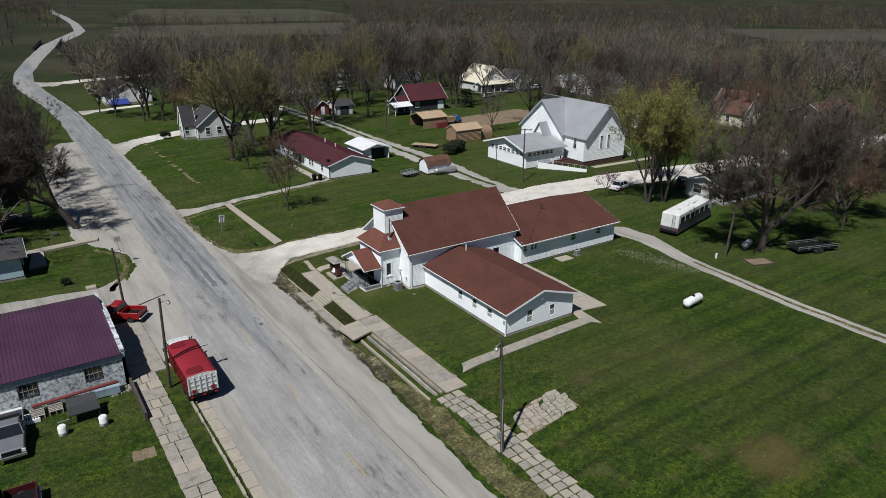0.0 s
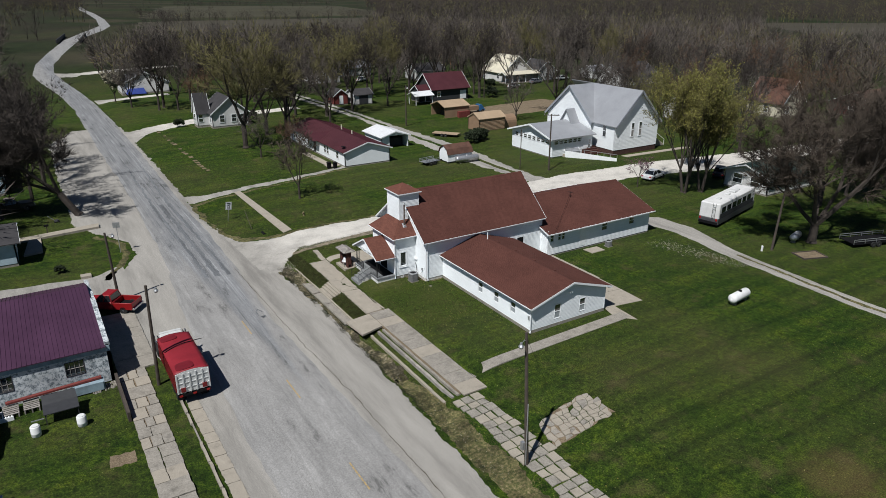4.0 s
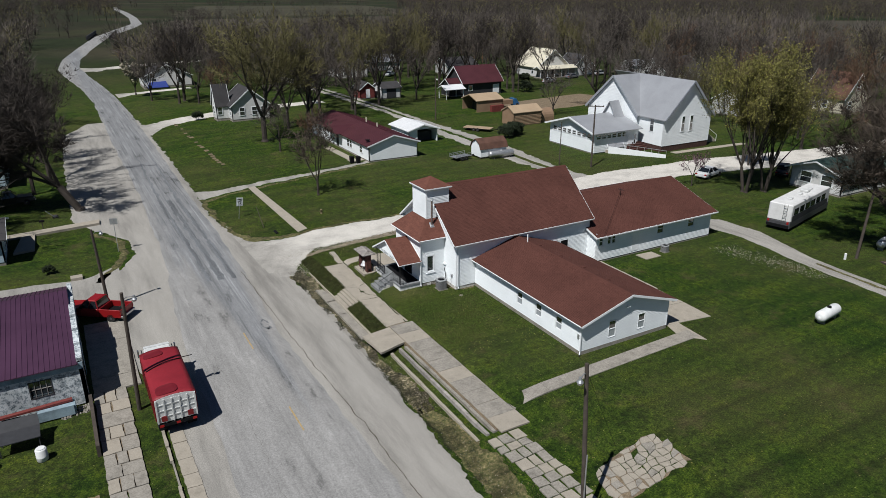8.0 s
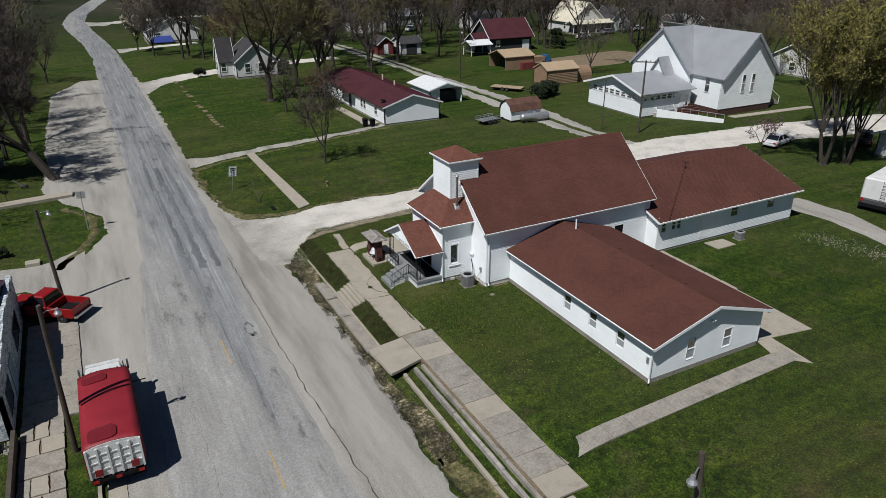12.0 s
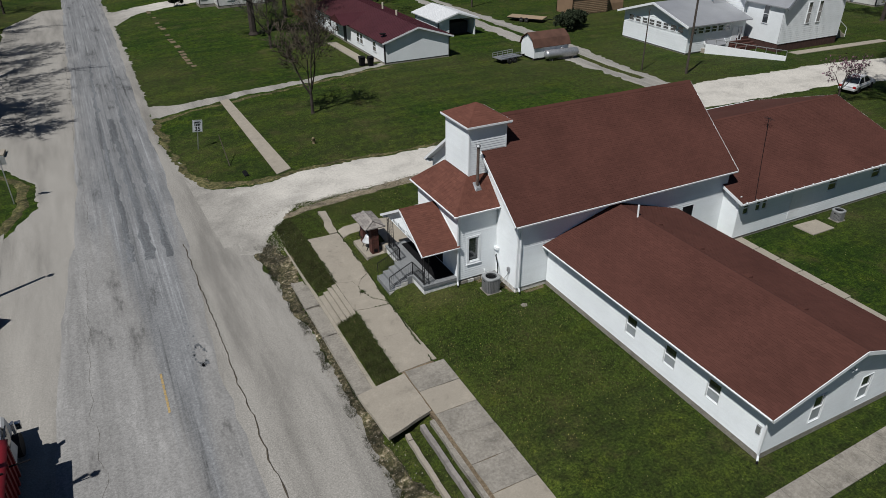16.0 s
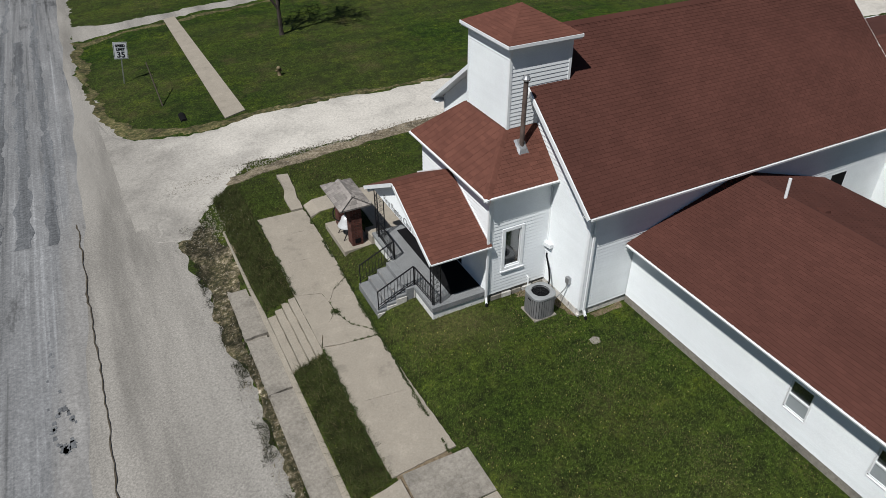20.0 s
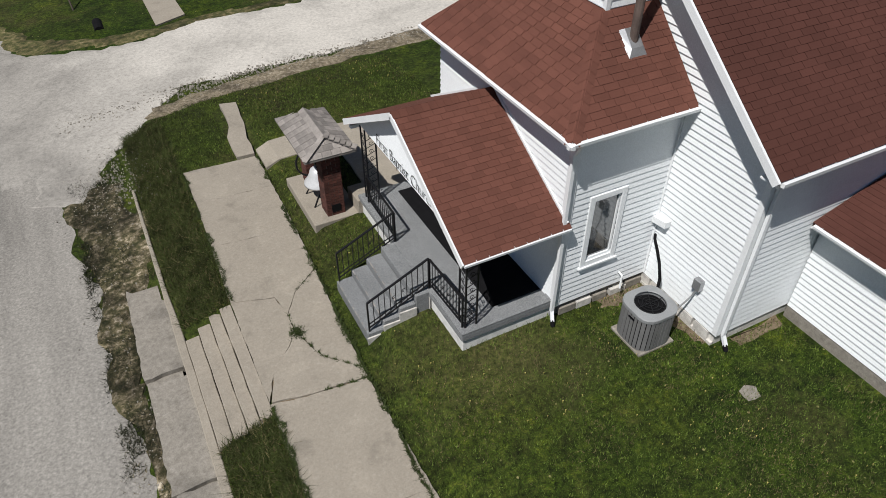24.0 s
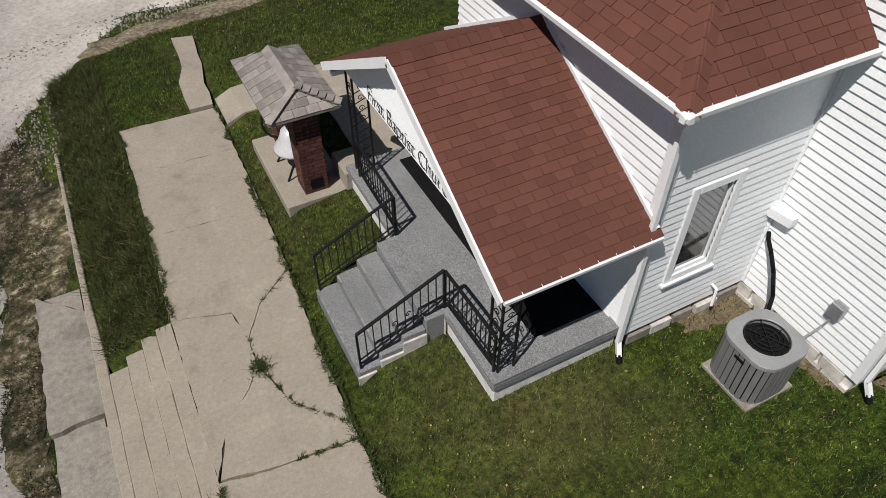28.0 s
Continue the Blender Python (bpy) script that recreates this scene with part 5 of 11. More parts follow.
# lettering on the porch beam
ahead = 0.0
for word, room in (("First", 0.0), ("Baptist", 0.1), ("Church", 0.1)):
    tcv = bpy.data.curves.new("lettering", "FONT")
    tcv.body, tcv.size, tcv.extrude, tcv.align_y, tcv.offset = word, 0.34, 0.004, "CENTER", -0.009
    tmp = new("lettering_curve", tcv)
    lme = bpy.data.meshes.new_from_object(tmp.evaluated_get(bpy.context.evaluated_depsgraph_get()))
    bpy.data.objects.remove(tmp)
    lme.materials.clear()
    lme.materials.append(M_BLACKPAINT)
    let = new("lettering", lme)
    let.parent = church
    ahead += room
    let.matrix_local = Matrix.Translation(Vector((28.254, 60.42 - 0.94 * ahead, 2.575)) - Vector(ORIGIN[church.name])) @ pose(0, 0, 0, 90, 0, -90) @ Matrix.Diagonal((0.94, 1.1, 1, 1))
    ahead += max(v.co.x for v in lme.vertices)
    tagged(let, "black lettered word on the white gable")


def scroll(mb, c, r, plane, n=9):
    """A small iron scroll; plane: two unit vectors."""
    u, w = plane
    pts = [Vector(c) + u * (math.cos(t) * r * (1 - t / 9)) + w * (math.sin(t) * r * (1 - t / 9)) for t in (k * 0.8 for k in range(n))]
    mb.path(pts, 0.007, 4)


def iron_rail(name, a, b, h, parent, posts=True, step=0.13, label="black wrought iron handrail"):
    """A railing from a to b (feet), with balusters."""
    a, b = Vector(a), Vector(b)
    up = Vector((0, 0, h))
    rl = part(name, MB().bar(a + up, b + up, 0.045, 0.025).bar(a + Vector((0, 0, 0.1)), b + Vector((0, 0, 0.1)), 0.025, 0.02).bar(a + Vector((0, 0, 0.2)), b + Vector((0, 0, 0.2)), 0.02, 0.016), M_IRON, parent, label)
    n = max(2, int((b - a).length / step))
    for k in range(n + 1):
        p = a.lerp(b, k / n)
        end = k in (0, n)
        part("post" if end else "baluster", MB().bar(p + Vector((0, 0, 0 if end else 0.1)), p + up, 0.03 if end else 0.014, 0.03 if end else 0.014), M_IRON, rl)
    m = a.lerp(b, 0.5)
    d = (b - a).normalized()
    for q in (0.42, 0.58):
        sc = MB()
        scroll(sc, a.lerp(b, q) + Vector((0, 0, h * 0.55)), 0.05, (d, Vector((0, 0, 1))))
        part("scroll", sc, M_IRON, rl)
    return rl


iron_rail("stair_rail", (26.86, 57.92, -0.14), (28.2, 57.94, 0.45), 0.78, church)
iron_rail("stair_rail", (26.86, 59.58, -0.14), (28.2, 59.6, 0.45), 0.78, church)
iron_rail("porch_rail", (28.22, 57.94, 0.46), (28.26, 56.66, 0.48), 0.74, church, step=0.11)
iron_rail("porch_rail", (28.22, 59.6, 0.45), (28.26, 61.2, 0.45), 0.74, church, step=0.11)


def iron_column(x, y, parent):
    """An openwork corner column of bars and scrolls."""
    col = part("iron_column", MB().bar((x, y, PD), (x, y, 2.35), 0.03, 0.03), M_IRON, parent, "openwork black iron porch column")
    for dx, dy in ((0.24, 0), (0, 0.24)):
        part("column_bar", MB().bar((x + dx, y + dy, PD), (x + dx, y + dy, 2.35), 0.03, 0.03), M_IRON, col)
        sc = MB()
        d = Vector((dx, dy, 0)).normalized()
        for k in range(9):
            z = PD + 0.12 + k * 0.19
            sc.bar(Vector((x, y, z)), Vector((x + dx, y + dy, z + 0.09)), 0.012, 0.012)
            scroll(sc, (x + dx / 2, y + dy / 2, z + 0.1), 0.055, (d, Vector((0, 0, 1))))
        part("scrollwork", sc, M_IRON, col)


iron_column(28.3, 56.62, church)
iron_column(28.3, 61.2, church)
part("porch_block", MB().box(28.1, 28.55, 61.5, 62.2, -0.3, 0.33), M_CONC, church, "plain concrete block beside the porch", bevel=0.015)

# small fittings on the street wall
# white line box for the cooling lines, not a light
lb = part("wall_lamp", MB().hull([(32.34, 56.5, 1.68), (32.48, 56.5, 1.68), (32.48, 56.5, 1.82), (32.34, 56.5, 1.82)], [(32.34, 56.08, 1.75), (32.48, 56.08, 1.75), (32.48, 56.08, 1.89), (32.34, 56.08, 1.89)]), M_WHITE, church, "white wall-mounted line box")
hose = [(32.48, 56.38, 1.36), (32.4, 56.3, 1.33), (32.36, 56.15, 1.2), (32.32, 55.98, 1.0), (32.25, 55.8, 0.72), (32.1, 55.66, 0.4), (31.95, 55.6, 0.25)]
part("line_set", MB().path(hose, 0.03, 8), M_DARK, church, "black insulated cooling line", smooth=True)
db = part("disconnect_box", MB().box(32.36, 32.49, 54.96, 55.14, 1.0, 1.24), M_GALV, church, "grey electric disconnect box", bevel=0.01)
part("conduit", MB().path([(32.42, 55.05, 1.0), (32.38, 55.09, 0.78), (32.2, 55.16, 0.5), (32.0, 55.2, 0.3), (31.9, 55.22, 0.25)], 0.018, 6), M_GALV, db)
part("wall_spigot", MB().path([(31.75, 56.42, 0.62), (31.75, 56.32, 0.6), (31.72, 56.28, 0.3)], 0.022, 6), M_WHITE, church, "white drain pipe")

# bare soil along the wall foot
for r, sd in (([(31.3, 56.2), (31.9, 56.1), (32.42, 55.95), (32.5, 56.5), (31.3, 56.48)], 3), ([(32.28, 54.6), (32.48, 54.5), (32.5, 55.9), (32.2, 55.7)], 5), ([(33.0, 54.2), (34.2, 54.15), (34.25, 54.4), (33.0, 54.42)], 7)):
    ring = []
    rz = random.Random(sd)
    for (ax, ay), (bx, by) in zip(r, r[1:] + r[:1]):
        for k in range(4):
            ring.append((lerp(ax, bx, k / 4) + rz.uniform(-0.06, 0.06), lerp(ay, by, k / 4) + rz.uniform(-0.06, 0.06)))
    solo("bare_soil", MB().prism(ring, "z", -0.1, 0.008), M_DIRT, "bare soil along the church wall", "ground", kind="structure")
# stones of the vestibule foot
for k in range(5):
    part("foundation_stone", MB().box(30.36 + k * 0.42, 30.36 + k * 0.42 + rs.uniform(0.34, 0.4), VS - 0.02 - rs.uniform(0, 0.03), VS + 0.06, 0.02, 0.16 + rs.uniform(0, 0.06)), M_FOUND if k % 2 else M_CONC_GREY, church)


# ---- walks, kerbs and steps before the church ----
def piece(name, ring, z0, z1, mat, parent, label=""):
    return part(name, MB().prism(ring, "z", z0, z1), mat, parent, label)


PZ = -0.37
walkbase = solo("sidewalk", MB().box(24.75, 26.4, 36.6, 65.6, -0.75, PZ - 0.03).box(24.1, 25.6, 19.2, 36.55, -0.9, -0.66), M_DIRT, "old concrete sidewalk and forecourt before the church", "sidewalk", kind="structure")
plaza = [[(24.74, 64.2), (26.7, 64.1), (26.72, 65.72), (24.72, 65.78)], [(24.68, 62.3), (26.66, 62.1), (26.7, 64.1), (24.74, 64.2)],
         [(24.61, 60.25), (25.5, 59.97), (25.6, 59.36), (25.95, 59.95), (26.6, 60.48), (26.66, 62.1), (24.68, 62.3)],
         [(24.6, 57.32), (24.89, 58.0), (25.34, 58.48), (25.57, 58.85), (25.6, 59.36), (25.5, 59.97), (24.61, 60.25)],
         [(25.57, 58.85), (25.84, 57.96), (26.45, 57.32), (26.5, 59.0), (26.6, 60.48), (25.95, 59.95), (25.6, 59.36)],
         [(24.63, 57.3), (25.26, 57.17), (25.9, 57.11), (26.45, 57.06), (26.45, 57.32), (25.84, 57.96), (25.57, 58.85), (25.34, 58.48), (24.89, 58.0)],
         [(24.58, 54.6), (26.5, 54.4), (26.45, 57.04), (25.9, 57.09), (25.26, 57.15), (24.6, 57.29)], [(24.62, 51.75), (26.6, 51.9), (26.5, 54.4), (24.58, 54.6)]]
shrink = lambda r, d: [(x + (sum(p[0] for p in r) / len(r) - x) / max(0.2, math.hypot(sum(p[0] for p in r) / len(r) - x, sum(p[1] for p in r) / len(r) - y)) * d, y + (sum(p[1] for p in r) / len(r) - y) / max(0.2, math.hypot(sum(p[0] for p in r) / len(r) - x, sum(p[1] for p in r) / len(r) - y)) * d) for x, y in r]
plaza = [shrink(r, 0.007) for r in plaza]
for k, r in enumerate(plaza):
    piece("paving_slab", rough_ring(r, 0.014, k, 0.13), PZ - 0.1, PZ + (k % 3) * 0.005, M_CONC, walkbase)
y = 51.72
k = 0
while y > 36.6:
    d = 1.55
    r = [(24.9, y - d + 0.02), (26.95 + 0.05 * math.sin(k * 2.1), y - d + 0.02), (26.93, y), (24.9, y)]
    piece("paving_slab", rough_ring(r, 0.02, 60 + k), PZ - 0.1, PZ - 0.004 * (k % 3), M_CONC if k % 4 == 1 else M_CONC_GREY, walkbase)
    y -= d
    k += 1
rp = random.Random(77)
y = 36.2
while y > 19.0:
    x = 23.95 + 0.15 * math.sin(y)
    h = rp.uniform(0.62, 0.95)
    while x < 26.0:
        w = rp.uniform(0.6, 0.9)
        zt = zg(x + w / 2, y - h / 2) + 0.05 + rp.uniform(-0.015, 0.02)
        r = [(x + 0.04, y - h + rp.uniform(0.0, 0.1)), (x + w - 0.03, y - h + rp.uniform(0.0, 0.1)), (x + w - rp.uniform(0.03, 0.1), y - 0.03), (x + rp.uniform(0.02, 0.1), y - rp.uniform(0.0, 0.08))]
        piece("paver", rough_ring(r, 0.03, int(x * 100 + y * 10), 0.3), zt - 0.12, zt, M_CONC if rp.random() < 0.5 else M_CONC_GREY, walkbase)
        x += w
    y -= h
stoop = thing("forecourt_stairs", (24.2, 58.8, -0.9), "low worn concrete steps from the road to the forecourt", "stairs")
for k, (xa, xb, yn, z) in enumerate(((24.36, 24.635, 60.28, -0.42), (24.11, 24.36, 60.29, -0.54), (23.83, 24.11, 60.18, -0.66), (23.535, 23.83, 60.05, -0.77))):
    part("step", MB().prism(rough_ring([(xa, 57.08), (xb - 0.01, 57.06), (xb - 0.01, yn), (xa, yn - 0.03)], 0.008, 700 + k, 0.3), "z", -1.2, z), M_CONC, stoop, bevel=0.014)
kerb = solo("kerb", MB().prism(rough_ring([(23.36, 51.7), (23.53, 51.7), (23.53, 60.2), (23.47, 61.8), (23.42, 66.3), (23.35, 66.3), (23.36, 61.8)], 0.008, 91, 0.4), "z", -1.2, -0.81), M_CONC, "thin old concrete kerb", "kerb", kind="structure", bevel=0.015)
gut = solo("gutter_walk", MB().box(22.6, 23.3, 51.9, 62.3, -1.3, -1.0), M_CONC_GREY, "weathered concrete gutter walk along the bank", "kerb", kind="structure")
for k, (ya, yb, xa, zt) in enumerate(((51.85, 56.58, 22.6, -0.905), (56.6, 59.22, 22.58, -0.9), (59.42, 62.3, 22.58, -0.89))):
    piece("gutter_slab", rough_ring([(xa, ya), (23.4, ya + 0.03), (23.4, yb - (0.75 if k == 2 else 0.02)), (xa + 0.05, yb)], 0.022, 200 + k, 0.14), -1.05, zt, M_CONC_GREY, gut)
bridge = solo("bridge_slab", MB().prism(rough_ring([(22.4, 51.2), (22.62, 48.28), (24.84, 48.9), (24.8, 51.6)], 0.02, 9), "z", -0.5, -0.34), M_CONC, "loose exposed-aggregate concrete slab over the ditch", "slab", kind="structure")
for k, (xa, xb, zt, m) in enumerate(((23.4, 23.6, -0.72, M_CONC), (24.1, 24.3, -0.5, M_SHAKE), (24.55, 24.86, -0.44, M_CONC_GREY))):
    s = solo("retaining_edge", MB().box(xa + 0.03, xb - 0.03, 36.8, 48.3, -1.3, zt - 0.05), M_DIRT, "long low retaining edge beside the sidewalk", "kerb", kind="structure")
    yy = 36.6
    j = 0
    while yy < 48.2:
        ln = 1.9 + 0.5 * ((j * 7 + k) % 3)
        piece("edge_block", rough_ring([(xa, yy), (xb, yy), (xb + 0.02 * ((j % 3) - 1), min(yy + ln, 48.5) - 0.03), (xa + 0.02 * ((j % 3) - 1), min(yy + ln, 48.5) - 0.03)], 0.015, 300 + j * 7 + k), -1.3, zt + 0.02 * ((j % 2) - 0.5), m, s)
        yy += ln
        j += 1
side = solo("side_walk", MB().box(30.5, 43.9, 37.7, 38.8, -0.4, -0.05), M_DIRT, "concrete walk along the wing's lawn", "sidewalk", kind="structure")
for k in range(12):
    xa = 26.93 + k * 1.42
    sy, ny = 37.76 + 0.03 * (xa - 26.8), 38.84 + 0.035 * (xa - 26.8)
    za, zb = (max(lerp(PZ, 0.04, sstep(26.5, 30, q)), zg(q, 38.3) + 0.045, zg(q, 37.6) + 0.03) if q > 27.1 else PZ + 0.02 for q in (xa, xa + 1.42))
    part("paving_slab", MB().hull([(xa, sy, za - 0.12), (xa + 1.4, sy + 0.04, zb - 0.12), (xa + 1.4, ny + 0.05, zb - 0.12), (xa, ny, za - 0.12)], [(xa, sy, za), (xa + 1.4, sy + 0.04, zb), (xa + 1.4, ny + 0.05, zb), (xa, ny, za)]), M_CONC_GREY, side)
piece("paving_slab", [(42.7, 39.0), (44.05, 37.6), (44.3, 40.6), (43.2, 40.7)], -0.1, 0.035, M_CONC, side)
piece("paving_slab", [(43.15, 40.75), (47.4, 40.1), (47.55, 43.0), (43.15, 43.4)], -0.1, 0.04, M_CONC, side)
piece("paving_slab", [(43.15, 43.45), (47.55, 43.05), (47.6, 46.0), (43.15, 46.0)], -0.1, 0.035, M_CONC, side)
for k in range(5):
    piece("paving_slab", [(46.4, 46.05 + k * 1.45), (47.75, 46.05 + k * 1.45), (47.8, 47.46 + k * 1.45), (46.4, 47.46 + k * 1.45)], -0.1, 0.035, M_CONC, side)
piece("door_slab", [(51.75, 51.5), (53.6, 51.6), (53.6, 52.9), (51.7, 52.9)], -0.1, 0.06, M_CONC, side)
nw = solo("north_walk", MB().prism(rough_ring([(26.2, 65.82), (26.68, 65.8), (26.8, 67.2), (27.0, 69.0), (26.5, 69.1), (26.42, 67.6), (26.24, 67.0)], 0.04, 5), "z", -0.6, -0.33), M_CONC, "narrow broken concrete walk", "sidewalk", kind="structure")
nbm = MB()
for xa, xb in ((26.78, 27.15), (27.15, 28.0), (28.0, 28.66)):
    za, zb = max(zg(xa, 65.3), PZ) + 0.03, zg(xb, 65.3) + 0.03
    f0, f1 = (xa - 26.78) / 1.88, (xb - 26.78) / 1.88
    nbm.hull([(xa, 64.95 - 0.3 * f0, -0.6), (xa, 66.0 - 0.25 * f0, -0.6), (xa, 66.0 - 0.25 * f0, za), (xa, 64.95 - 0.3 * f0, za)], [(xb, 64.95 - 0.3 * f1, -0.6), (xb, 66.0 - 0.25 * f1, -0.6), (xb, 66.0 - 0.25 * f1, zb), (xb, 64.95 - 0.3 * f1, zb)])
nbm.prism(rough_ring([(28.66, 61.66), (31.4, 61.66), (31.4, 65.3), (28.66, 65.75)], 0.02, 6), "z", -0.5, zg(28.66, 65) + 0.05)
nb = solo("bell_walk", nbm, M_CONC, "concrete walk behind the bell shelter", "sidewalk", kind="structure")
strip = solo("lawn_strip_walk", MB().prism([(25.89, 76.91), (27.09, 77.37), (27.08, 99.4), (26.2, 99.1)], "z", -1.0, -0.42), M_CONC, "old concrete strip walk across the lawn", "sidewalk", kind="structure")
me = strip.data
for v in me.vertices:
    if v.co.z > -0.6:
        v.co.z = zg(v.co.x, v.co.y) + 0.06
stones = solo("flagstone_patch", MB().prism(rough_ring([(26.8, 28.3), (32.4, 28.6), (32.0, 31.4), (27.8, 30.9)], 0.2, 8), "z", -0.6, -0.06), M_DIRT, "patch of broken flagstones in the grass", "flagstones", kind="structure")
for v in stones.data.vertices:
    if v.co.z > -0.3:
        v.co.z = zg(v.co.x, v.co.y) + 0.015
rq = random.Random(4)
knot = {}
for j in range(8):
    for i in range(12):
        knot[i, j] = (26.7 + i * 0.53 + j * 0.1 + rq.uniform(-0.15, 0.15), 28.3 + j * 0.42 + 0.02 * i + rq.uniform(-0.13, 0.13))
for j in range(7):
    for i in range(11):
        r = shrink([knot[i, j], knot[i + 1, j], knot[i + 1, j + 1], knot[i, j + 1]], 0.03)
        x, yv = sum(p[0] for p in r) / 4, sum(p[1] for p in r) / 4
        if x > 32.3 or rq.random() < 0.06 or not (28.25 + (x - 26.8) * 0.05 < yv < 30.9 + (x - 27.8) * 0.1):
            continue
        zt = zg(x, yv) + 0.04 + rq.uniform(-0.012, 0.018)
        piece("flagstone", rough_ring(r, 0.035, i * 20 + j, 0.22), zt - 0.1, zt, M_CONC if rq.random() < 0.85 else M_CONC_GREY, stones)
spot = solo("access_cover", MB().prism(rough_ring([(32.14, 53.12), (32.42, 53.1), (32.5, 53.3), (32.34, 53.42), (32.16, 53.36)], 0.02, 12, 0.1), "z", -0.06, 0.012), M_CONC_GREY, "worn concrete access cover sunk in the lawn", "cover")

# ---- bell shelter ----
bell = thing("bell_shelter", (27.8, 62.85, -0.1), "brick bell shelter with a grey shingled hip roof", "bell shelter")
part("pad", MB().box(27.18, 28.36, 61.82, 64.05, -0.35, -0.04), M_CONC, bell, "concrete pad", bevel=0.015)
brick_mesh = MB().box(-0.1, 0.1, -0.0475, 0.0475, 0, 0.062).mesh("brick")
fix_normals(brick_mesh)
brick_mesh.materials.append(M_BRICK)
half_brick = MB().box(-0.049, 0.049, -0.0475, 0.0475, 0, 0.062).mesh("brick")
fix_normals(half_brick)
half_brick.materials.append(M_BRICK)


def brick_pillar(x0, x1, y0, y1, z0, z1, parent, single):
    p = part("brick_pillar", MB().box(x0 + 0.012, x1 - 0.012, y0 + 0.012, y1 - 0.012, z0, z1), M_MORTAR, parent, "dark red brick pillar")
    joined = MB()
    z, k = z0 + 0.005, 0
    while z < z1 - 0.05:
        for a0, a1, c, ax, sg in ((x0, x1, y0, "x", 1), (x0, x1, y1, "x", -1), (y0, y1, x0, "y", 1), (y0, y1, x1, "y", -1)):
            w = a1 - a0
            row = ((0.25, 0.5), (0.75, 0.5)) if k % 2 else ((0.125, 0.25), (0.5, 0.5), (0.875, 0.25))
            for f, q in row:
                ctr = (a0 + w * f, c + sg * 0.045) if ax == "x" else (c + sg * 0.045, a0 + w * f)
                hl = w * q / 2 - 0.006
                if single and sg > 0:
                    ob = new("brick", brick_mesh if q == 0.5 else half_brick)
                    ob.parent = p
                    o = ORIGIN[p.name]
                    ob.matrix_local = pose(ctr[0] - o[0], ctr[1] - o[1], z - o[2], 0, 0, 0 if ax == "x" else 90)
                else:
                    hx, hy = (hl, 0.0475) if ax == "x" else (0.0475, hl)
                    joined.box(ctr[0] - hx, ctr[0] + hx, ctr[1] - hy, ctr[1] + hy, z, z + 0.062)
        z += 0.074
        k += 1
    part("brickwork", joined, M_BRICK, p, "dark red bricks", kind="stuff")
    return p


ps = brick_pillar(27.58, 28.02, 62.0, 62.44, -0.04, 1.67, bell, True)
part("vent_grille", MB().box(27.7, 27.92, 61.985, 62.01, 0.06, 0.26), M_DARK, ps, "dark iron grille")
brick_pillar(27.58, 28.02, 63.42, 63.86, -0.04, 1.67, bell, False)
br = (27.16, 28.4, 61.83, 64.05, 1.7, 27.78, 62.24, 63.56, 1.98)
hx0, hx1, hy0, hy1, hz, hxm, ha, hb, ht = br
sroof = part("roof_deck", MB().add([(hx0, hy0, hz), (hx1, hy0, hz), (hx1, hy1, hz), (hx0, hy1, hz), (hxm, ha, ht), (hxm, hb, ht), (hx0, hy0, hz - 0.05), (hx1, hy0, hz - 0.05), (hx1, hy1, hz - 0.05), (hx0, hy1, hz - 0.05)],
             [(0, 1, 4), (1, 2, 5, 4), (2, 3, 5), (3, 0, 4, 5), (9, 8, 7, 6), (0, 6, 7, 1), (1, 7, 8, 2), (2, 8, 9, 3), (3, 9, 6, 0)]), M_SHAKE, bell, "grey weathered shingle roof")
lw_ = math.hypot(hxm - hx0, ht - hz)
ls_ = math.hypot(ha - hy0, ht - hz)
W_ = hy1 - hy0
shingle_slope(sroof, (hx0, hy0, hz), (0, 1, 0), (hxm - hx0, 0, ht - hz), W_, lw_, lo=lambda v: v / lw_ * (ha - hy0), hi=lambda v: W_ - v / lw_ * (hy1 - hb), pieces=60, mat=M_SHAKE, tab=0.22, row=0.15, seed=51)
shingle_slope(sroof, (hx1, hy0, hz), (0, 1, 0), (hxm - hx1, 0, ht - hz), W_, lw_, lo=lambda v: v / lw_ * (ha - hy0), hi=lambda v: W_ - v / lw_ * (hy1 - hb), mat=M_SHAKE, tab=0.22, row=0.15, seed=52)
shingle_slope(sroof, (hx0, hy0, hz), (1, 0, 0), (0, ha - hy0, ht - hz), hx1 - hx0, ls_, lo=lambda v: v / ls_ * (hxm - hx0), hi=lambda v: hx1 - hx0 - v / ls_ * (hx1 - hxm), pieces=40, mat=M_SHAKE, tab=0.22, row=0.15, seed=53)
caps = MB().hull([(hxm - 0.13, ha - 0.1, ht - 0.06), (hxm, ha - 0.1, ht + 0.03), (hxm, ha - 0.1, ht + 0.05), (hxm - 0.13, ha - 0.1, ht - 0.04)], [(hxm - 0.13, hb + 0.1, ht - 0.06), (hxm, hb + 0.1, ht + 0.03), (hxm, hb + 0.1, ht + 0.05), (hxm - 0.13, hb + 0.1, ht - 0.04)])
caps.hull([(hxm, ha - 0.1, ht + 0.03), (hxm + 0.13, ha - 0.1, ht - 0.06), (hxm + 0.13, ha - 0.1, ht - 0.04), (hxm, ha - 0.1, ht + 0.05)], [(hxm, hb + 0.1, ht + 0.03), (hxm + 0.13, hb + 0.1, ht - 0.06), (hxm + 0.13, hb + 0.1, ht - 0.04), (hxm, hb + 0.1, ht + 0.05)])
part("ridge_cap", caps, M_SHAKE, sroof, "lifted grey board ridge cap")
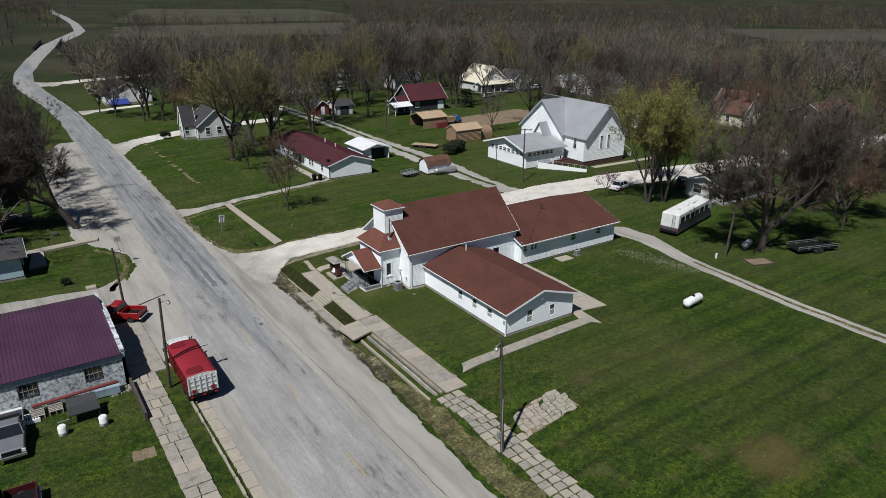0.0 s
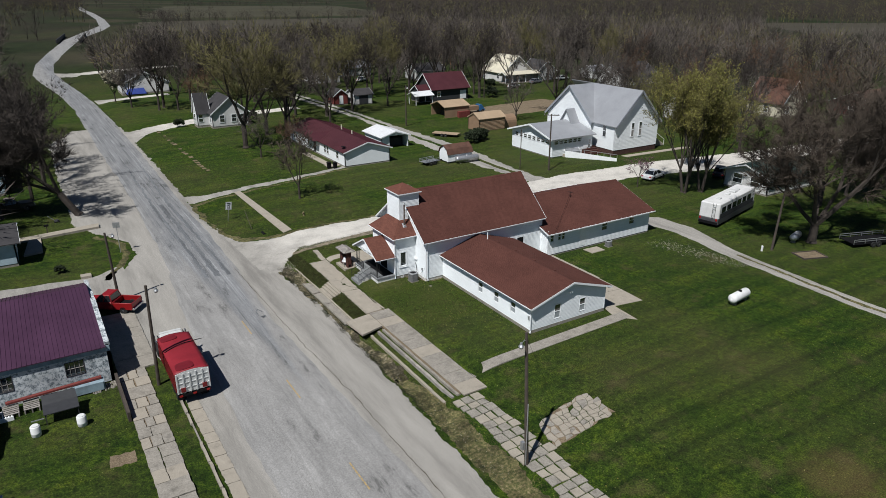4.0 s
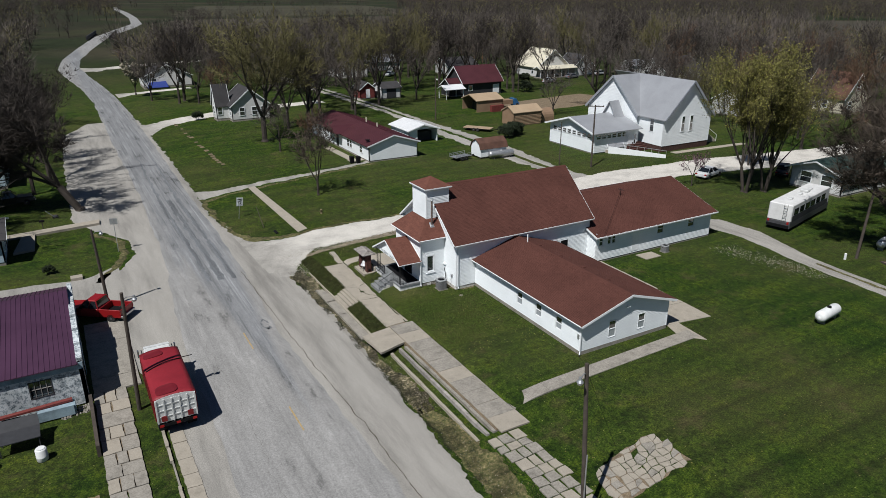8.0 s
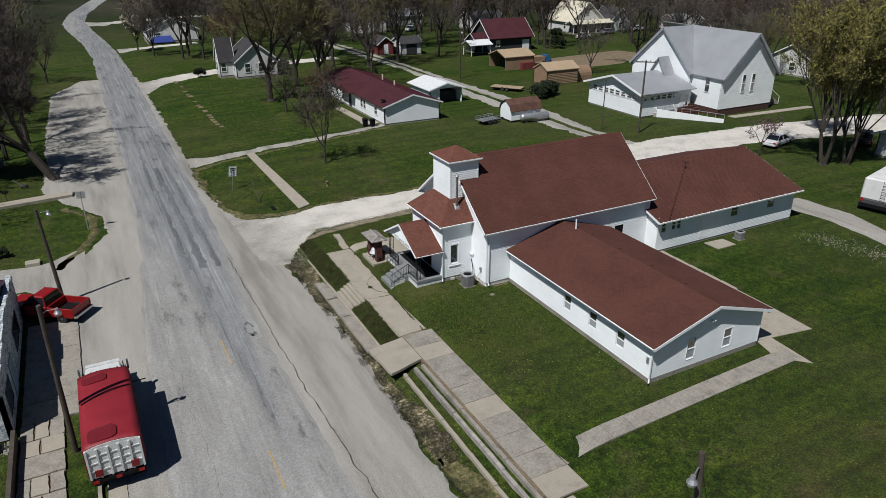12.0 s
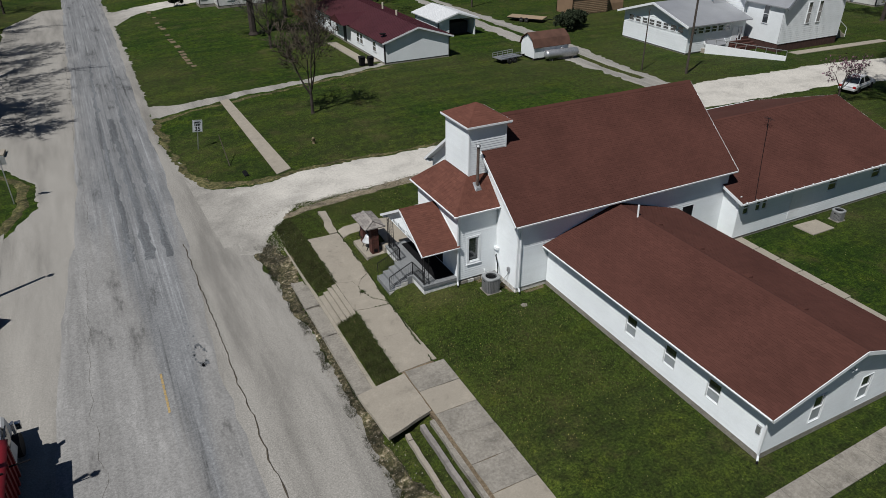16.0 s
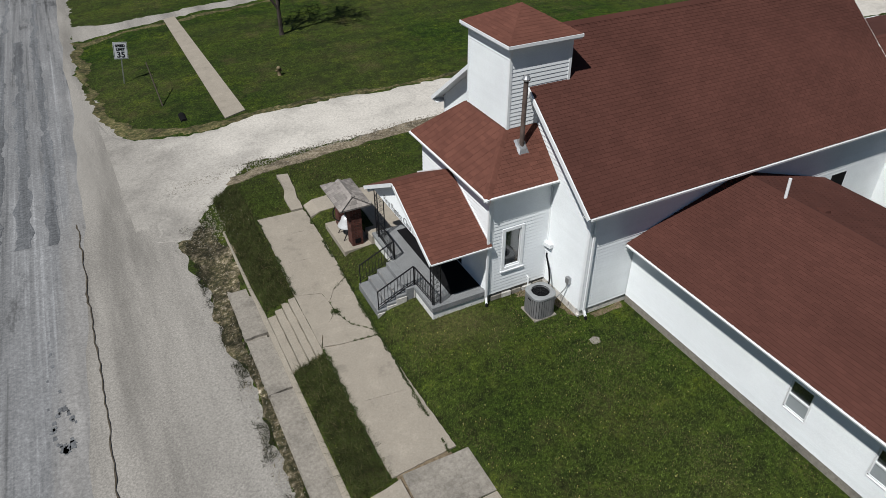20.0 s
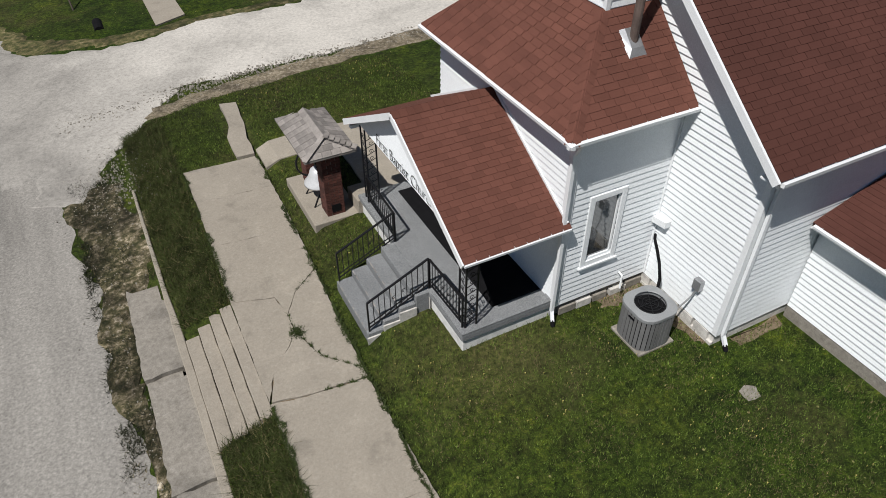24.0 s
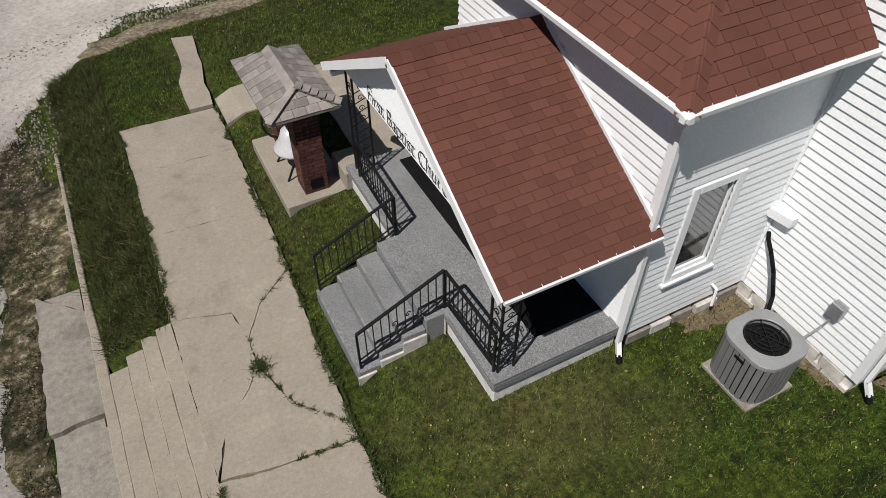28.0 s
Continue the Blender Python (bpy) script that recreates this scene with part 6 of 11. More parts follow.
for (px, py) in ((hx0, hy0), (hx1, hy0)):
    part("hip_board", MB().bar((px, py, hz + 0.025), (hxm, ha, ht + 0.03), 0.13, 0.02), M_SHAKE, sroof)
for k in range(6):
    f0 = k / 6
    q0, q1 = Vector((hx1, hy0, hz)).lerp(Vector((hxm, ha, ht)), f0), Vector((hx1, hy0, hz)).lerp(Vector((hxm, ha, ht)), f0 + 0.155)
    part("hip_shingle", MB().bar(q0 + Vector((0, 0, 0.075)), q1 + Vector((0, 0, 0.05)), 0.17, 0.022), M_SHAKE, sroof)
bl = part("church_bell", MB().lathe([(0.38, 0.0), (0.37, 0.04), (0.3, 0.12), (0.23, 0.26), (0.195, 0.37), (0.11, 0.44), (0.0, 0.46)], 24, (27.73, 62.9, 0.37)), plain("white_painted_iron", (0.62, 0.63, 0.64), 0.35, 0.2, 0.1, 4, 50, 0.05), bell, "white painted cast bell", smooth=True)
part("yoke", MB().bar((27.73, 62.4, 0.86), (27.73, 63.4, 0.86), 0.08, 0.08).bar((27.73, 62.9, 0.78), (27.73, 62.9, 0.9), 0.1, 0.1), M_IRON, bl)
wh = []
for k in range(25):
    t = 2 * math.pi * k / 24
    wh.append((27.7 + 0.4 * math.cos(t), 63.22, 0.8 + 0.4 * math.sin(t)))
part("bell_wheel", MB().path(wh, 0.025, 6), M_IRON, bl, "black iron bell wheel")
for xa in (27.42, 28.02):
    for ya, yb in ((62.5, 62.6), (63.15, 63.05)):
        part("stand_leg", MB().bar((xa, ya, -0.04), (27.73, yb, 0.5), 0.03, 0.03), M_IRON, bl)


bell.location += Vector((-0.18, -0.28, 0.0))


# ---- cooling units ----
def cooling_unit(x, y, z, s, h, label):
    u = thing("air_conditioner", (x, y, z), label, "air conditioner", "outdoor cooling units", world=False)
    part("base_pad", MB().box(-s * 0.51, s * 0.51, -s * 0.51, s * 0.51, -0.12, 0.05), M_CONC_GREY, u, "concrete pad", bevel=0.01)

    def rr(k, r=0.24):
        out = []
        for cx, cy, t0 in ((1, 1, 0), (-1, 1, 90), (-1, -1, 180), (1, -1, 270)):
            for q in range(5):
                t = radians(t0 + q * 22.5)
                out.append((cx * (k - r) + r * math.cos(t), cy * (k - r) + r * math.sin(t)))
        return out
    a = s / 2
    body = part("cabinet", MB().hull([(px, py, 0.05) for px, py in rr(a * 0.94)], [(px, py, h - 0.09) for px, py in rr(a * 0.94)]), M_DARK, u, "dark coil behind the panels")
    ring = rr(a * 0.98)
    edge = [Vector((*p, 0)) for p in ring]
    edge.append(edge[0])
    run = [0.0]
    for p, q in zip(edge, edge[1:]):
        run.append(run[-1] + (q - p).length)
    ribs = 32
    for k in range(ribs):
        pts = []
        for f in (k + 0.08, k + 0.92):
            w = run[-1] * f / ribs
            e = next(i for i in range(len(run) - 1) if run[i + 1] >= w)
            pts.append(edge[e].lerp(edge[e + 1], (w - run[e]) / (run[e + 1] - run[e])))
        out = ((pts[0] + pts[1]) / 2).normalized() * 0.018
        r = [pts[0], pts[1], pts[1] * 0.98 + out, pts[0] * 0.98 + out]
        part("louver_panel", MB().hull([(p.x, p.y, 0.06) for p in r], [(p.x, p.y, h - 0.09) for p in r]), M_LOUVER, body)
    lid = MB()
    out, inn = rr(a * 1.04, 0.27), [(0.36 * s * math.cos(t), 0.36 * s * math.sin(t)) for t in (2 * math.pi * (k + 0.5) / 20 for k in range(20))]
    n = 20
    vs = [(px, py, h - 0.1) for px, py in out] + [(px, py, h - 0.02) for px, py in out] + [(px, py, h) for px, py in inn] + [(px, py, h - 0.1) for px, py in inn]
    fs = []
    for k in range(n):
        j = (k + 1) % n
        fs += [(k, j, n + j, n + k), (n + k, n + j, 2 * n + j, 2 * n + k), (2 * n + k, 2 * n + j, 3 * n + j, 3 * n + k), (3 * n + k, 3 * n + j, j, k)]
    part("top_cover", lid.add(vs, fs), M_ACMETAL, u, "moulded grey top cover", bevel=0.008)
    fan = part("fan", MB().lathe([(0.09, h - 0.12), (0.09, h - 0.07), (0.0, h - 0.06)], 12), M_DARK, u, "black fan")
    for k in range(4):
        t = k * math.pi / 2
        part("blade", MB().hull([(0, 0, h - 0.12), (math.cos(t) * 0.34 * s, math.sin(t) * 0.34 * s, h - 0.11), (math.cos(t + 0.7) * 0.34 * s, math.sin(t + 0.7) * 0.34 * s, h - 0.15)], [(0, 0, h - 0.115), (math.cos(t) * 0.34 * s, math.sin(t) * 0.34 * s, h - 0.105), (math.cos(t + 0.7) * 0.34 * s, math.sin(t + 0.7) * 0.34 * s, h - 0.145)]), M_DARK, fan)
    g = MB()
    for r in (0.1, 0.18, 0.26, 0.34):
        pts = [(r * s * math.cos(t), r * s * math.sin(t), h - 0.012) for t in (2 * math.pi * k / 20 for k in range(21))]
        g.path(pts, 0.005, 4)
    for k in range(6):
        t = k * math.pi / 3
        g.tube((0, 0, h - 0.012), (0.36 * s * math.cos(t), 0.36 * s * math.sin(t), h - 0.012), 0.006, 0.006, 4)
    part("fan_grille", g, M_IRON, u, "black wire grille")
    part("badge", MB().box(-a * 1.02 - 0.005, -a * 1.0, -0.1, 0.06, h - 0.22, h - 0.18), M_DARK, u)
    return u


cooling_unit(31.5, 55.25, 0.0, 0.84, 0.9, "grey louvered cooling unit on a pad beside the church")
cooling_unit(54.8, 52.4, 0.0, 0.7, 0.7, "grey cooling unit beside the annex wall")


# ---- tanks, poles, signs ----
def propane_tank(x, y, z, length, r, turn, mat, label):
    t = thing("propane_tank", (x, y, z), label, "tank", "propane tanks", world=False)
    prof = [(0.0, -length / 2)] + [(r * math.sin(q), -length / 2 + r * 0.7 * (1 - math.cos(q))) for q in (0.4, 0.8, 1.2, 1.57)]
    prof += [(a, -b) for a, b in prof[::-1]]
    part("tank_shell", MB().lathe(prof, 20, (0, 0, r + 0.22), "x"), mat, t, smooth=True)
    part("dome", MB().lathe([(0.16, 0), (0.16, 0.12), (0.1, 0.17), (0, 0.18)], 12, (0, 0, 2 * r + 0.18)), M_DARK if mat is not M_GALV else M_GALV, t, "valve dome")
    for k in (-1, 1):
        part("leg", MB().box(k * length * 0.3 - 0.06, k * length * 0.3 + 0.06, -r * 0.6, r * 0.6, 0.0, 0.3), M_CONC_GREY, t)
    t.rotation_euler = (0, 0, radians(turn))
    return t


M_TANK = plain("white_tank_paint", (0.72, 0.73, 0.72), 0.4, 0, 0.12, 1.5, 40, 0.03)
propane_tank(54.2, 35.3, 0, 2.9, 0.45, 7, M_TANK, "white propane tank standing on the lawn")
propane_tank(64.4, 95.2, 0, 4.4, 0.5, -4, M_GALV, "long silver propane tank beside the barn shed")
propane_tank(74.0, 42.4, 0, 2.2, 0.42, 15, M_GALV, "dull silver propane tank under the tree")


def utility_pole(x, y, h, lean, arms, label, lamp=None, r=0.14):
    z = zg(x, y)
    p = thing("utility_pole", (x, y, z - 0.1), label, "utility pole", "utility poles", world=False)
    top = Vector((lean[0], lean[1], h))
    part("pole", MB().tube((0, 0, 0), top, r, r * 0.7, 10), M_WOOD, p)
    if lamp:
        d = Vector((lamp[0], lamp[1], 0)).normalized()
        b = top * 0.94
        arm = part("lamp_arm", MB().path([b, b + d * 0.25 + Vector((0, 0, 0.16)), b + d * 0.62 + Vector((0, 0, 0.12))], 0.022, 6), M_GALV, p, "short bent lamp arm")
        part("lamp_head", MB().lathe([(0.07, 0.12), (0.09, 0.0), (0.17, -0.12), (0.12, -0.25), (0.0, -0.28)], 12, b + d * 0.66 + Vector((0, 0, 0.05))), M_GALV, arm, "grey yard lamp head")
    for zz, w, d in arms:
        c = top * (zz / h)
        a = part("cross_arm", MB().bar(c - Vector((d[0] * w / 2, d[1] * w / 2, 0)), c + Vector((d[0] * w / 2, d[1] * w / 2, 0)), 0.1, 0.12), M_WOOD, p, "timber cross arm")
        for k in (-0.45, -0.2, 0.2, 0.45):
            part("insulator", MB().lathe([(0.03, 0), (0.05, 0.08), (0.03, 0.14), (0, 0.15)], 8, c + Vector((d[0] * w * k, d[1] * w * k, 0.06))), M_GALV, a)
    return p, Vector((x, y, z - 0.1)) + top


pr, prt = utility_pole(24.1, 28.0, 9.0, (0.1, 0.8), [], "dark utility pole with a yard lamp beside the pavers", (-0.9, -0.4))
part("conduit", MB().tube((-0.13, -0.05, 0.2), (-0.15, -0.02, 4.6), 0.035, 0.035, 8), M_GALV, pr, "grey steel cable guard")
part("meter_box", MB().box(-0.3, -0.1, 0.1, 0.35, 1.2, 1.75), M_GALV, pr, "grey meter box")
utility_pole(6.72, 50.3, 8.5, (0.15, -0.5), [], "leaning brown utility pole behind the grain truck", (1, 0.1))
utility_pole(6.45, 68.1, 7.2, (-0.25, -0.3), [], "bare brown utility pole beside the pickup", (1, 0.3))
p3, p3t = utility_pole(72.3, 83.4, 9.0, (0.1, 0.2), [(8.8, 2.4, (0.8, -0.6))], "brown utility pole with a cross arm")
p4, p4t = utility_pole(69.2, 86.9, 6.4, (0, 0), [], "thin grey yard pole", r=0.08)
pR, pRt = utility_pole(69.05, 42.0, 9.6, (2.0, 0.7), [], "leaning brown utility pole with a transformer")
part("transformer", MB().lathe([(0.0, 0), (0.25, 0.02), (0.27, 0.5), (0.24, 0.85), (0.0, 0.9)], 14, (2.05, 0.35, 8.3)), plain("pale_green_enamel", (0.35, 0.5, 0.45), 0.45, 0.1, 0.1), pR, "pale green transformer can")
utility_pole(112, 158, 9.5, (0, 0), [(9, 2.2, (0.7, 0.7))], "plain far timber utility pole")
utility_pole(72.5, 131, 8.5, (0, 0), [], "far utility pole beside the lane", (0, -1))
utility_pole(128, 74, 9.5, (0, 0), [(9, 2.2, (0, 1))], "utility pole beside the gravel road")


def wire(a, b, sag, name, label, r=0.011):
    a, b = Vector(a), Vector(b)
    pts = [a.lerp(b, k / 16) - Vector((0, 0, sag * 4 * (k / 16) * (1 - k / 16))) for k in range(17)]
    solo(name, MB().path(pts, r, 4), M_DARK, label, "cable", "overhead cables", at=tuple(a))


wire(pRt, (110, 8, 9), 1.0, "overhead_cable", "thin black overhead cable")
wire(pRt - Vector((0, 0, 0.5)), (110, 9, 8.2), 1.0, "overhead_cable", "thin black overhead cable")
wire(prt - Vector((0, 0, 0.3)), (29.6, 31.6, -0.2), 0.05, "guy_wire", "thin steel guy wire to the lawn", 0.008)


def road_sign(x, y, h, w, hh, face, mat, label, rows=(), turn=0.0, lean=0.0):
    """A sheet sign on a post. rows: text, size and height of its lines, or none for plain bars."""
    s = thing("road_sign", (x, y, zg(x, y) - 0.05), label, "road sign", "road signs", world=False)
    part("post", MB().bar((0, 0.03, 0), (0, 0.03, h), 0.06, 0.04), M_GALV, s)
    sh = part("sheet", MB().box(-w / 2, w / 2, -0.012, 0.0, h - hh, h + 0.03), mat, s, "flat metal sign sheet")
    if rows:
        bd = MB()
        for a0, a1, b0, b1 in ((-w / 2 + 0.02, w / 2 - 0.02, h - hh + 0.02, h - hh + 0.04), (-w / 2 + 0.02, w / 2 - 0.02, h - 0.02, h), (-w / 2 + 0.02, -w / 2 + 0.04, h - hh + 0.02, h), (w / 2 - 0.04, w / 2 - 0.02, h - hh + 0.02, h)):
            bd.box(a0, a1, -0.016, -0.0125, b0, b1)
        part("border", bd, M_BLACKPAINT, sh)
    for text, size, z in rows:
        cv = bpy.data.curves.new("sign_text", "FONT")
        cv.body, cv.size, cv.extrude, cv.align_x, cv.align_y, cv.offset = text, size, 0.003, "CENTER", "CENTER", 0.012
        t0 = new("sign_text_curve", cv)
        m0 = bpy.data.meshes.new_from_object(t0.evaluated_get(bpy.context.evaluated_depsgraph_get()))
        bpy.data.objects.remove(t0)
        m0.materials.clear()
        m0.materials.append(M_BLACKPAINT)
        tob = new("sign_text", m0)
        tob.parent = sh
        tob.matrix_local = pose(0, -0.017, z, 90, 0, 0)
    s.rotation_euler = (0, radians(lean), radians(turn))
    return s


road_sign(21.75, 86.05, 2.55, 0.78, 0.98, 0, M_WHITE, "white speed limit sign on a steel post", (("SPEED", 0.2, 2.36), ("LIMIT", 0.2, 2.15), ("35", 0.48, 1.82)), turn=4, lean=8)
road_sign(8.45, 82.0, 3.6, 0.75, 0.6, 0, M_GALV, "back of a grey road sign on a steel post", turn=160)
mk = solo("marker_post", MB().tube((23.2, 80.6, -0.8), (23.0, 82.4, 1.3), 0.035, 0.03, 6), M_WOOD, "thin leaning marker post", "post")
hy = thing("fire_hydrant", (30.2, 81.4, -0.5), "small weathered yellow hydrant in the lawn", "hydrant", world=False)
M_HYD = plain("faded_yellow_iron", (0.2, 0.16, 0.09), 0.7, 0.1, 0.3)
part("barrel", MB().lathe([(0.16, 0.0), (0.16, 0.06), (0.11, 0.08), (0.11, 0.5), (0.14, 0.52), (0.12, 0.62), (0.05, 0.68), (0, 0.69)], 12), M_HYD, hy, smooth=True)
part("outlet", MB().lathe([(0.06, -0.2), (0.06, 0.2)], 8, (0, 0, 0.42), "x"), M_HYD, hy)
cv_ = solo("culvert_pipe", MB().lathe([(0.2, -0.5), (0.2, 0.5), (0.17, 0.5)], 12, (23.9, 78.4, -0.75), "y"), M_DARK, "dark culvert pipe end in the grass", "pipe")


# ---- other buildings ----
M_MAROON = plain("maroon_metal_roof", (0.082, 0.026, 0.032), 0.45, 0.2, 0.2, 0.5, 20, 0.1)
M_PURPLE = plain("plum_metal_roof", (0.085, 0.038, 0.072), 0.42, 0.25, 0.2, 0.4, 20, 0.05)
M_GREYROOF = plain("pale_grey_metal_roof", (0.36, 0.37, 0.39), 0.4, 0.3, 0.12, 0.4, 20, 0.05)
M_DARKROOF = plain("dark_grey_shingle", (0.042, 0.04, 0.042), 0.9, 0, 0.3, 0.7, 30, 0.4)
M_GREENROOF = plain("dark_green_shingle", (0.02, 0.045, 0.04), 0.85, 0, 0.3, 0.7, 30, 0.3)
M_BROWNROOF = plain("rusty_brown_shingle", (0.1, 0.05, 0.035), 0.9, 0, 0.4, 0.8, 30, 0.4)
M_CREAMROOF = plain("cream_metal_roof", (0.62, 0.58, 0.46), 0.5, 0.1, 0.12, 0.5, 20, 0.05)
M_TAN = plain("tan_metal_sheet", (0.3, 0.2, 0.13), 0.5, 0.1, 0.15, 0.6, 20, 0.05)
M_TANROOF = plain("pale_tan_metal_sheet", (0.4, 0.3, 0.2), 0.5, 0.1, 0.12, 0.6, 20, 0.05)
M_HOUSE = plain("off_white_house_siding", (0.62, 0.62, 0.61), 0.6, 0, 0.15, 0.8, 30, 0.1)
M_BLUEWALL = plain("pale_blue_house_siding", (0.4, 0.5, 0.56), 0.6, 0, 0.15, 0.8, 30, 0.1)
M_DARKWALL = plain("charcoal_wall", (0.035, 0.036, 0.04), 0.7, 0, 0.2)
M_REDWALL = plain("dull_red_wall", (0.16, 0.035, 0.03), 0.75, 0, 0.25)
def peeling(name):
    """White paint flaking off grey-blue block."""
    m, nt, b = material(name, 0.85, spec=0.2)
    big, flake, fine = noise_node(nt, 0.9, 4), noise_node(nt, 5.0, 9, 0.75), noise_node(nt, 40, 3)
    pa = ramp(nt, flake.outputs[0], [(0.4, (0.12, 0.14, 0.155)), (0.47, (0.3, 0.34, 0.36)), (0.53, (0.55, 0.58, 0.59))]).outputs[0]
    k = ramp(nt, big.outputs[0], [(0.35, G3(0.72)), (0.6, G3(1.05))]).outputs[0]
    link(nt, mix(nt, 1.0, pa, k, "MULTIPLY"), b.inputs["Base Color"])
    bump(nt, b, flake.outputs[0], 0.5, 0.02)
    return m


M_BLOCK = peeling("peeling_white_block")
M_PEEL = plain("peeling_blue_board", (0.25, 0.33, 0.38), 0.85, 0, 0.4, 1.0, 12, 0.3)


def seams(parent, p0, along, up, width, height, mat, pitch=0.4, h=0.03):
    """Raised ribs of a sheet metal roof."""
    e, u = Vector(along).normalized(), Vector(up).normalized()
    n = e.cross(u)
    n = n if n.z > 0 else -n
    mb, p0 = MB(), Vector(p0)
    k = pitch / 2
    while k < width:
        a = p0 + e * k
        b = a + u * height
        mb.hull([a - e * 0.03, a + e * 0.03, a + e * 0.012 + n * h, a - e * 0.012 + n * h], [b - e * 0.03, b + e * 0.03, b + e * 0.012 + n * h, b - e * 0.012 + n * h])
        k += pitch
    part("roof_rib", mb, mat, parent, "raised sheet metal ribs", kind="stuff")


def house_window(parent, side, box, a, z0, z1, w, glass=None):
    x0, x1, y0, y1 = box
    ax, off, s = {"W": ("x", x0, -1), "E": ("x", x1, 1), "S": ("y", y0, -1), "N": ("y", y1, 1)}[side]
    fr = MB()
    mk_ = (lambda o0, o1, p, q, r, t: (min(off + s * o0, off + s * o1), max(off + s * o0, off + s * o1), p, q, r, t)) if ax == "x" else (lambda o0, o1, p, q, r, t: (p, q, min(off + s * o0, off + s * o1), max(off + s * o0, off + s * o1), r, t))
    for p, q, r, t in ((a - w / 2 - 0.09, a - w / 2, z0 - 0.09, z1 + 0.09), (a + w / 2, a + w / 2 + 0.09, z0 - 0.09, z1 + 0.09), (a - w / 2, a + w / 2, z1, z1 + 0.09), (a - w / 2, a + w / 2, z0 - 0.09, z0), (a - w / 2, a + w / 2, (z0 + z1) / 2 - 0.03, (z0 + z1) / 2 + 0.03)):
        fr.box(*mk_(-0.02, 0.08, p, q, r, t))
    wn_ = part("window", fr, M_WHITE, parent, "white framed window")
    part("pane", MB().box(*mk_(-0.02, 0.055, a - w / 2, a + w / 2, z0, z1)), glass or M_GLASS, wn_)
    return wn_


def gable_house(name, box, z, eave, ridge, axis, wall, roof, label, category, windows=(), doors=(), over=0.35, metal=False, group="", siding=False, chimney=None, foot=0.25, open_end=""):
    """A gabled building with walls, a two-slope roof, trim, windows and doors. windows: side, along, low, high, width."""
    x0, x1, y0, y1 = box
    h = thing(name, ((x0 + x1) / 2, (y0 + y1) / 2, z), label, category, group)
    along_x = axis == "x"
    c = (y0 + y1) / 2 if along_x else (x0 + x1) / 2
    half = (y1 - y0) / 2 if along_x else (x1 - x0) / 2
    sl = (ridge - eave) / half
    zb, ze, zr = z + foot, z + eave, z + ridge
    if foot:
        part("foundation", MB().box(x0 + 0.04, x1 - 0.04, y0 + 0.04, y1 - 0.04, z - 0.5, zb), M_CONC_GREY, h)
    for side, ax, off, s, a0, a1 in (("W", "x", x0, -1, y0, y1), ("E", "x", x1, 1, y0, y1), ("S", "y", y0, -1, x0, x1), ("N", "y", y1, 1, x0, x1)):
        if side in open_end:
            continue
        gable = (ax == "x") == along_x
        rows_ = gable_rows(c, half, zb, zr - 0.06, sl) if gable else [(zb, a0, a1), (ze - 0.03, a0, a1)]
        if siding and side in "WS":
            siding_wall(h, "wall", ax, off, s, rows_, course=0.2, mat=wall)
        else:
            ring = [(r[1], r[0]) for r in rows_] + [(r[2], r[0]) for r in rows_[::-1]]
            t0, t1 = (off, off - s * 0.14)
            if ax == "x":
                part("wall", MB().hull([(t0, a, b) for a, b in ring], [(t1, a, b) for a, b in ring]), wall, h)
            else:
                part("wall", MB().hull([(a, t0, b) for a, b in ring], [(a, t1, b) for a, b in ring]), wall, h)
    lo_z = zr - (half + over) * sl
    for s in (-1, 1):
        e = c + s * (half + over)
        if along_x:
            ring = [(x0 - over, e, lo_z), (x1 + over, e, lo_z), (x1 + over, c, zr), (x0 - over, c, zr)]
            al, upv, p, wd = (1, 0, 0), (0, c - e, zr - lo_z), (x0 - over, e, lo_z), x1 - x0 + 2 * over
        else:
            ring = [(e, y0 - over, lo_z), (e, y1 + over, lo_z), (c, y1 + over, zr), (c, y0 - over, zr)]
            al, upv, p, wd = (0, 1, 0), (c - e, 0, zr - lo_z), (e, y0 - over, lo_z), y1 - y0 + 2 * over
        ring = [(a, b, q + 0.08) for a, b, q in ring]
        rf = part("roof", slab(ring, 0.1), roof, h)
        p = (p[0], p[1], p[2] + 0.08)
        if metal:
            seams(rf, p, al, upv, wd, Vector(upv).length, roof)
        fm = M_WHITE if wall not in (M_TAN,) else M_TANROOF
        for q in ((x0 - over, x1 + over) if along_x else (y0 - over, y1 + over)):
            ea, eb = ((q, e, lo_z - 0.02), (q, c, zr - 0.02)) if along_x else ((e, q, lo_z - 0.02), (c, q, zr - 0.02))
            part("fascia", MB().bar(ea, eb, 0.05, 0.18), fm, rf)
    for side, a, z0, z1, w in windows:
        house_window(h, side, box, a, z + z0, z + z1, w)
    for side, a, w, hh, mat in doors:
        ax, off, s = {"W": ("x", x0, -1), "E": ("x", x1, 1), "S": ("y", y0, -1), "N": ("y", y1, 1)}[side]
        if ax == "x":
            part("door", MB().box(min(off - 0.02 * s, off + s * 0.05), max(off - 0.02 * s, off + s * 0.05), a - w / 2, a + w / 2, zb, zb + hh), mat, h)
        else:
            part("door", MB().box(a - w / 2, a + w / 2, min(off - 0.02 * s, off + s * 0.05), max(off - 0.02 * s, off + s * 0.05), zb, zb + hh), mat, h)
    if chimney:
        cx, cy, cz = chimney
        part("chimney", MB().box(cx - 0.3, cx + 0.3, cy - 0.3, cy + 0.3, z + eave, z + cz), M_BRICK, h, "brick chimney")
    return h


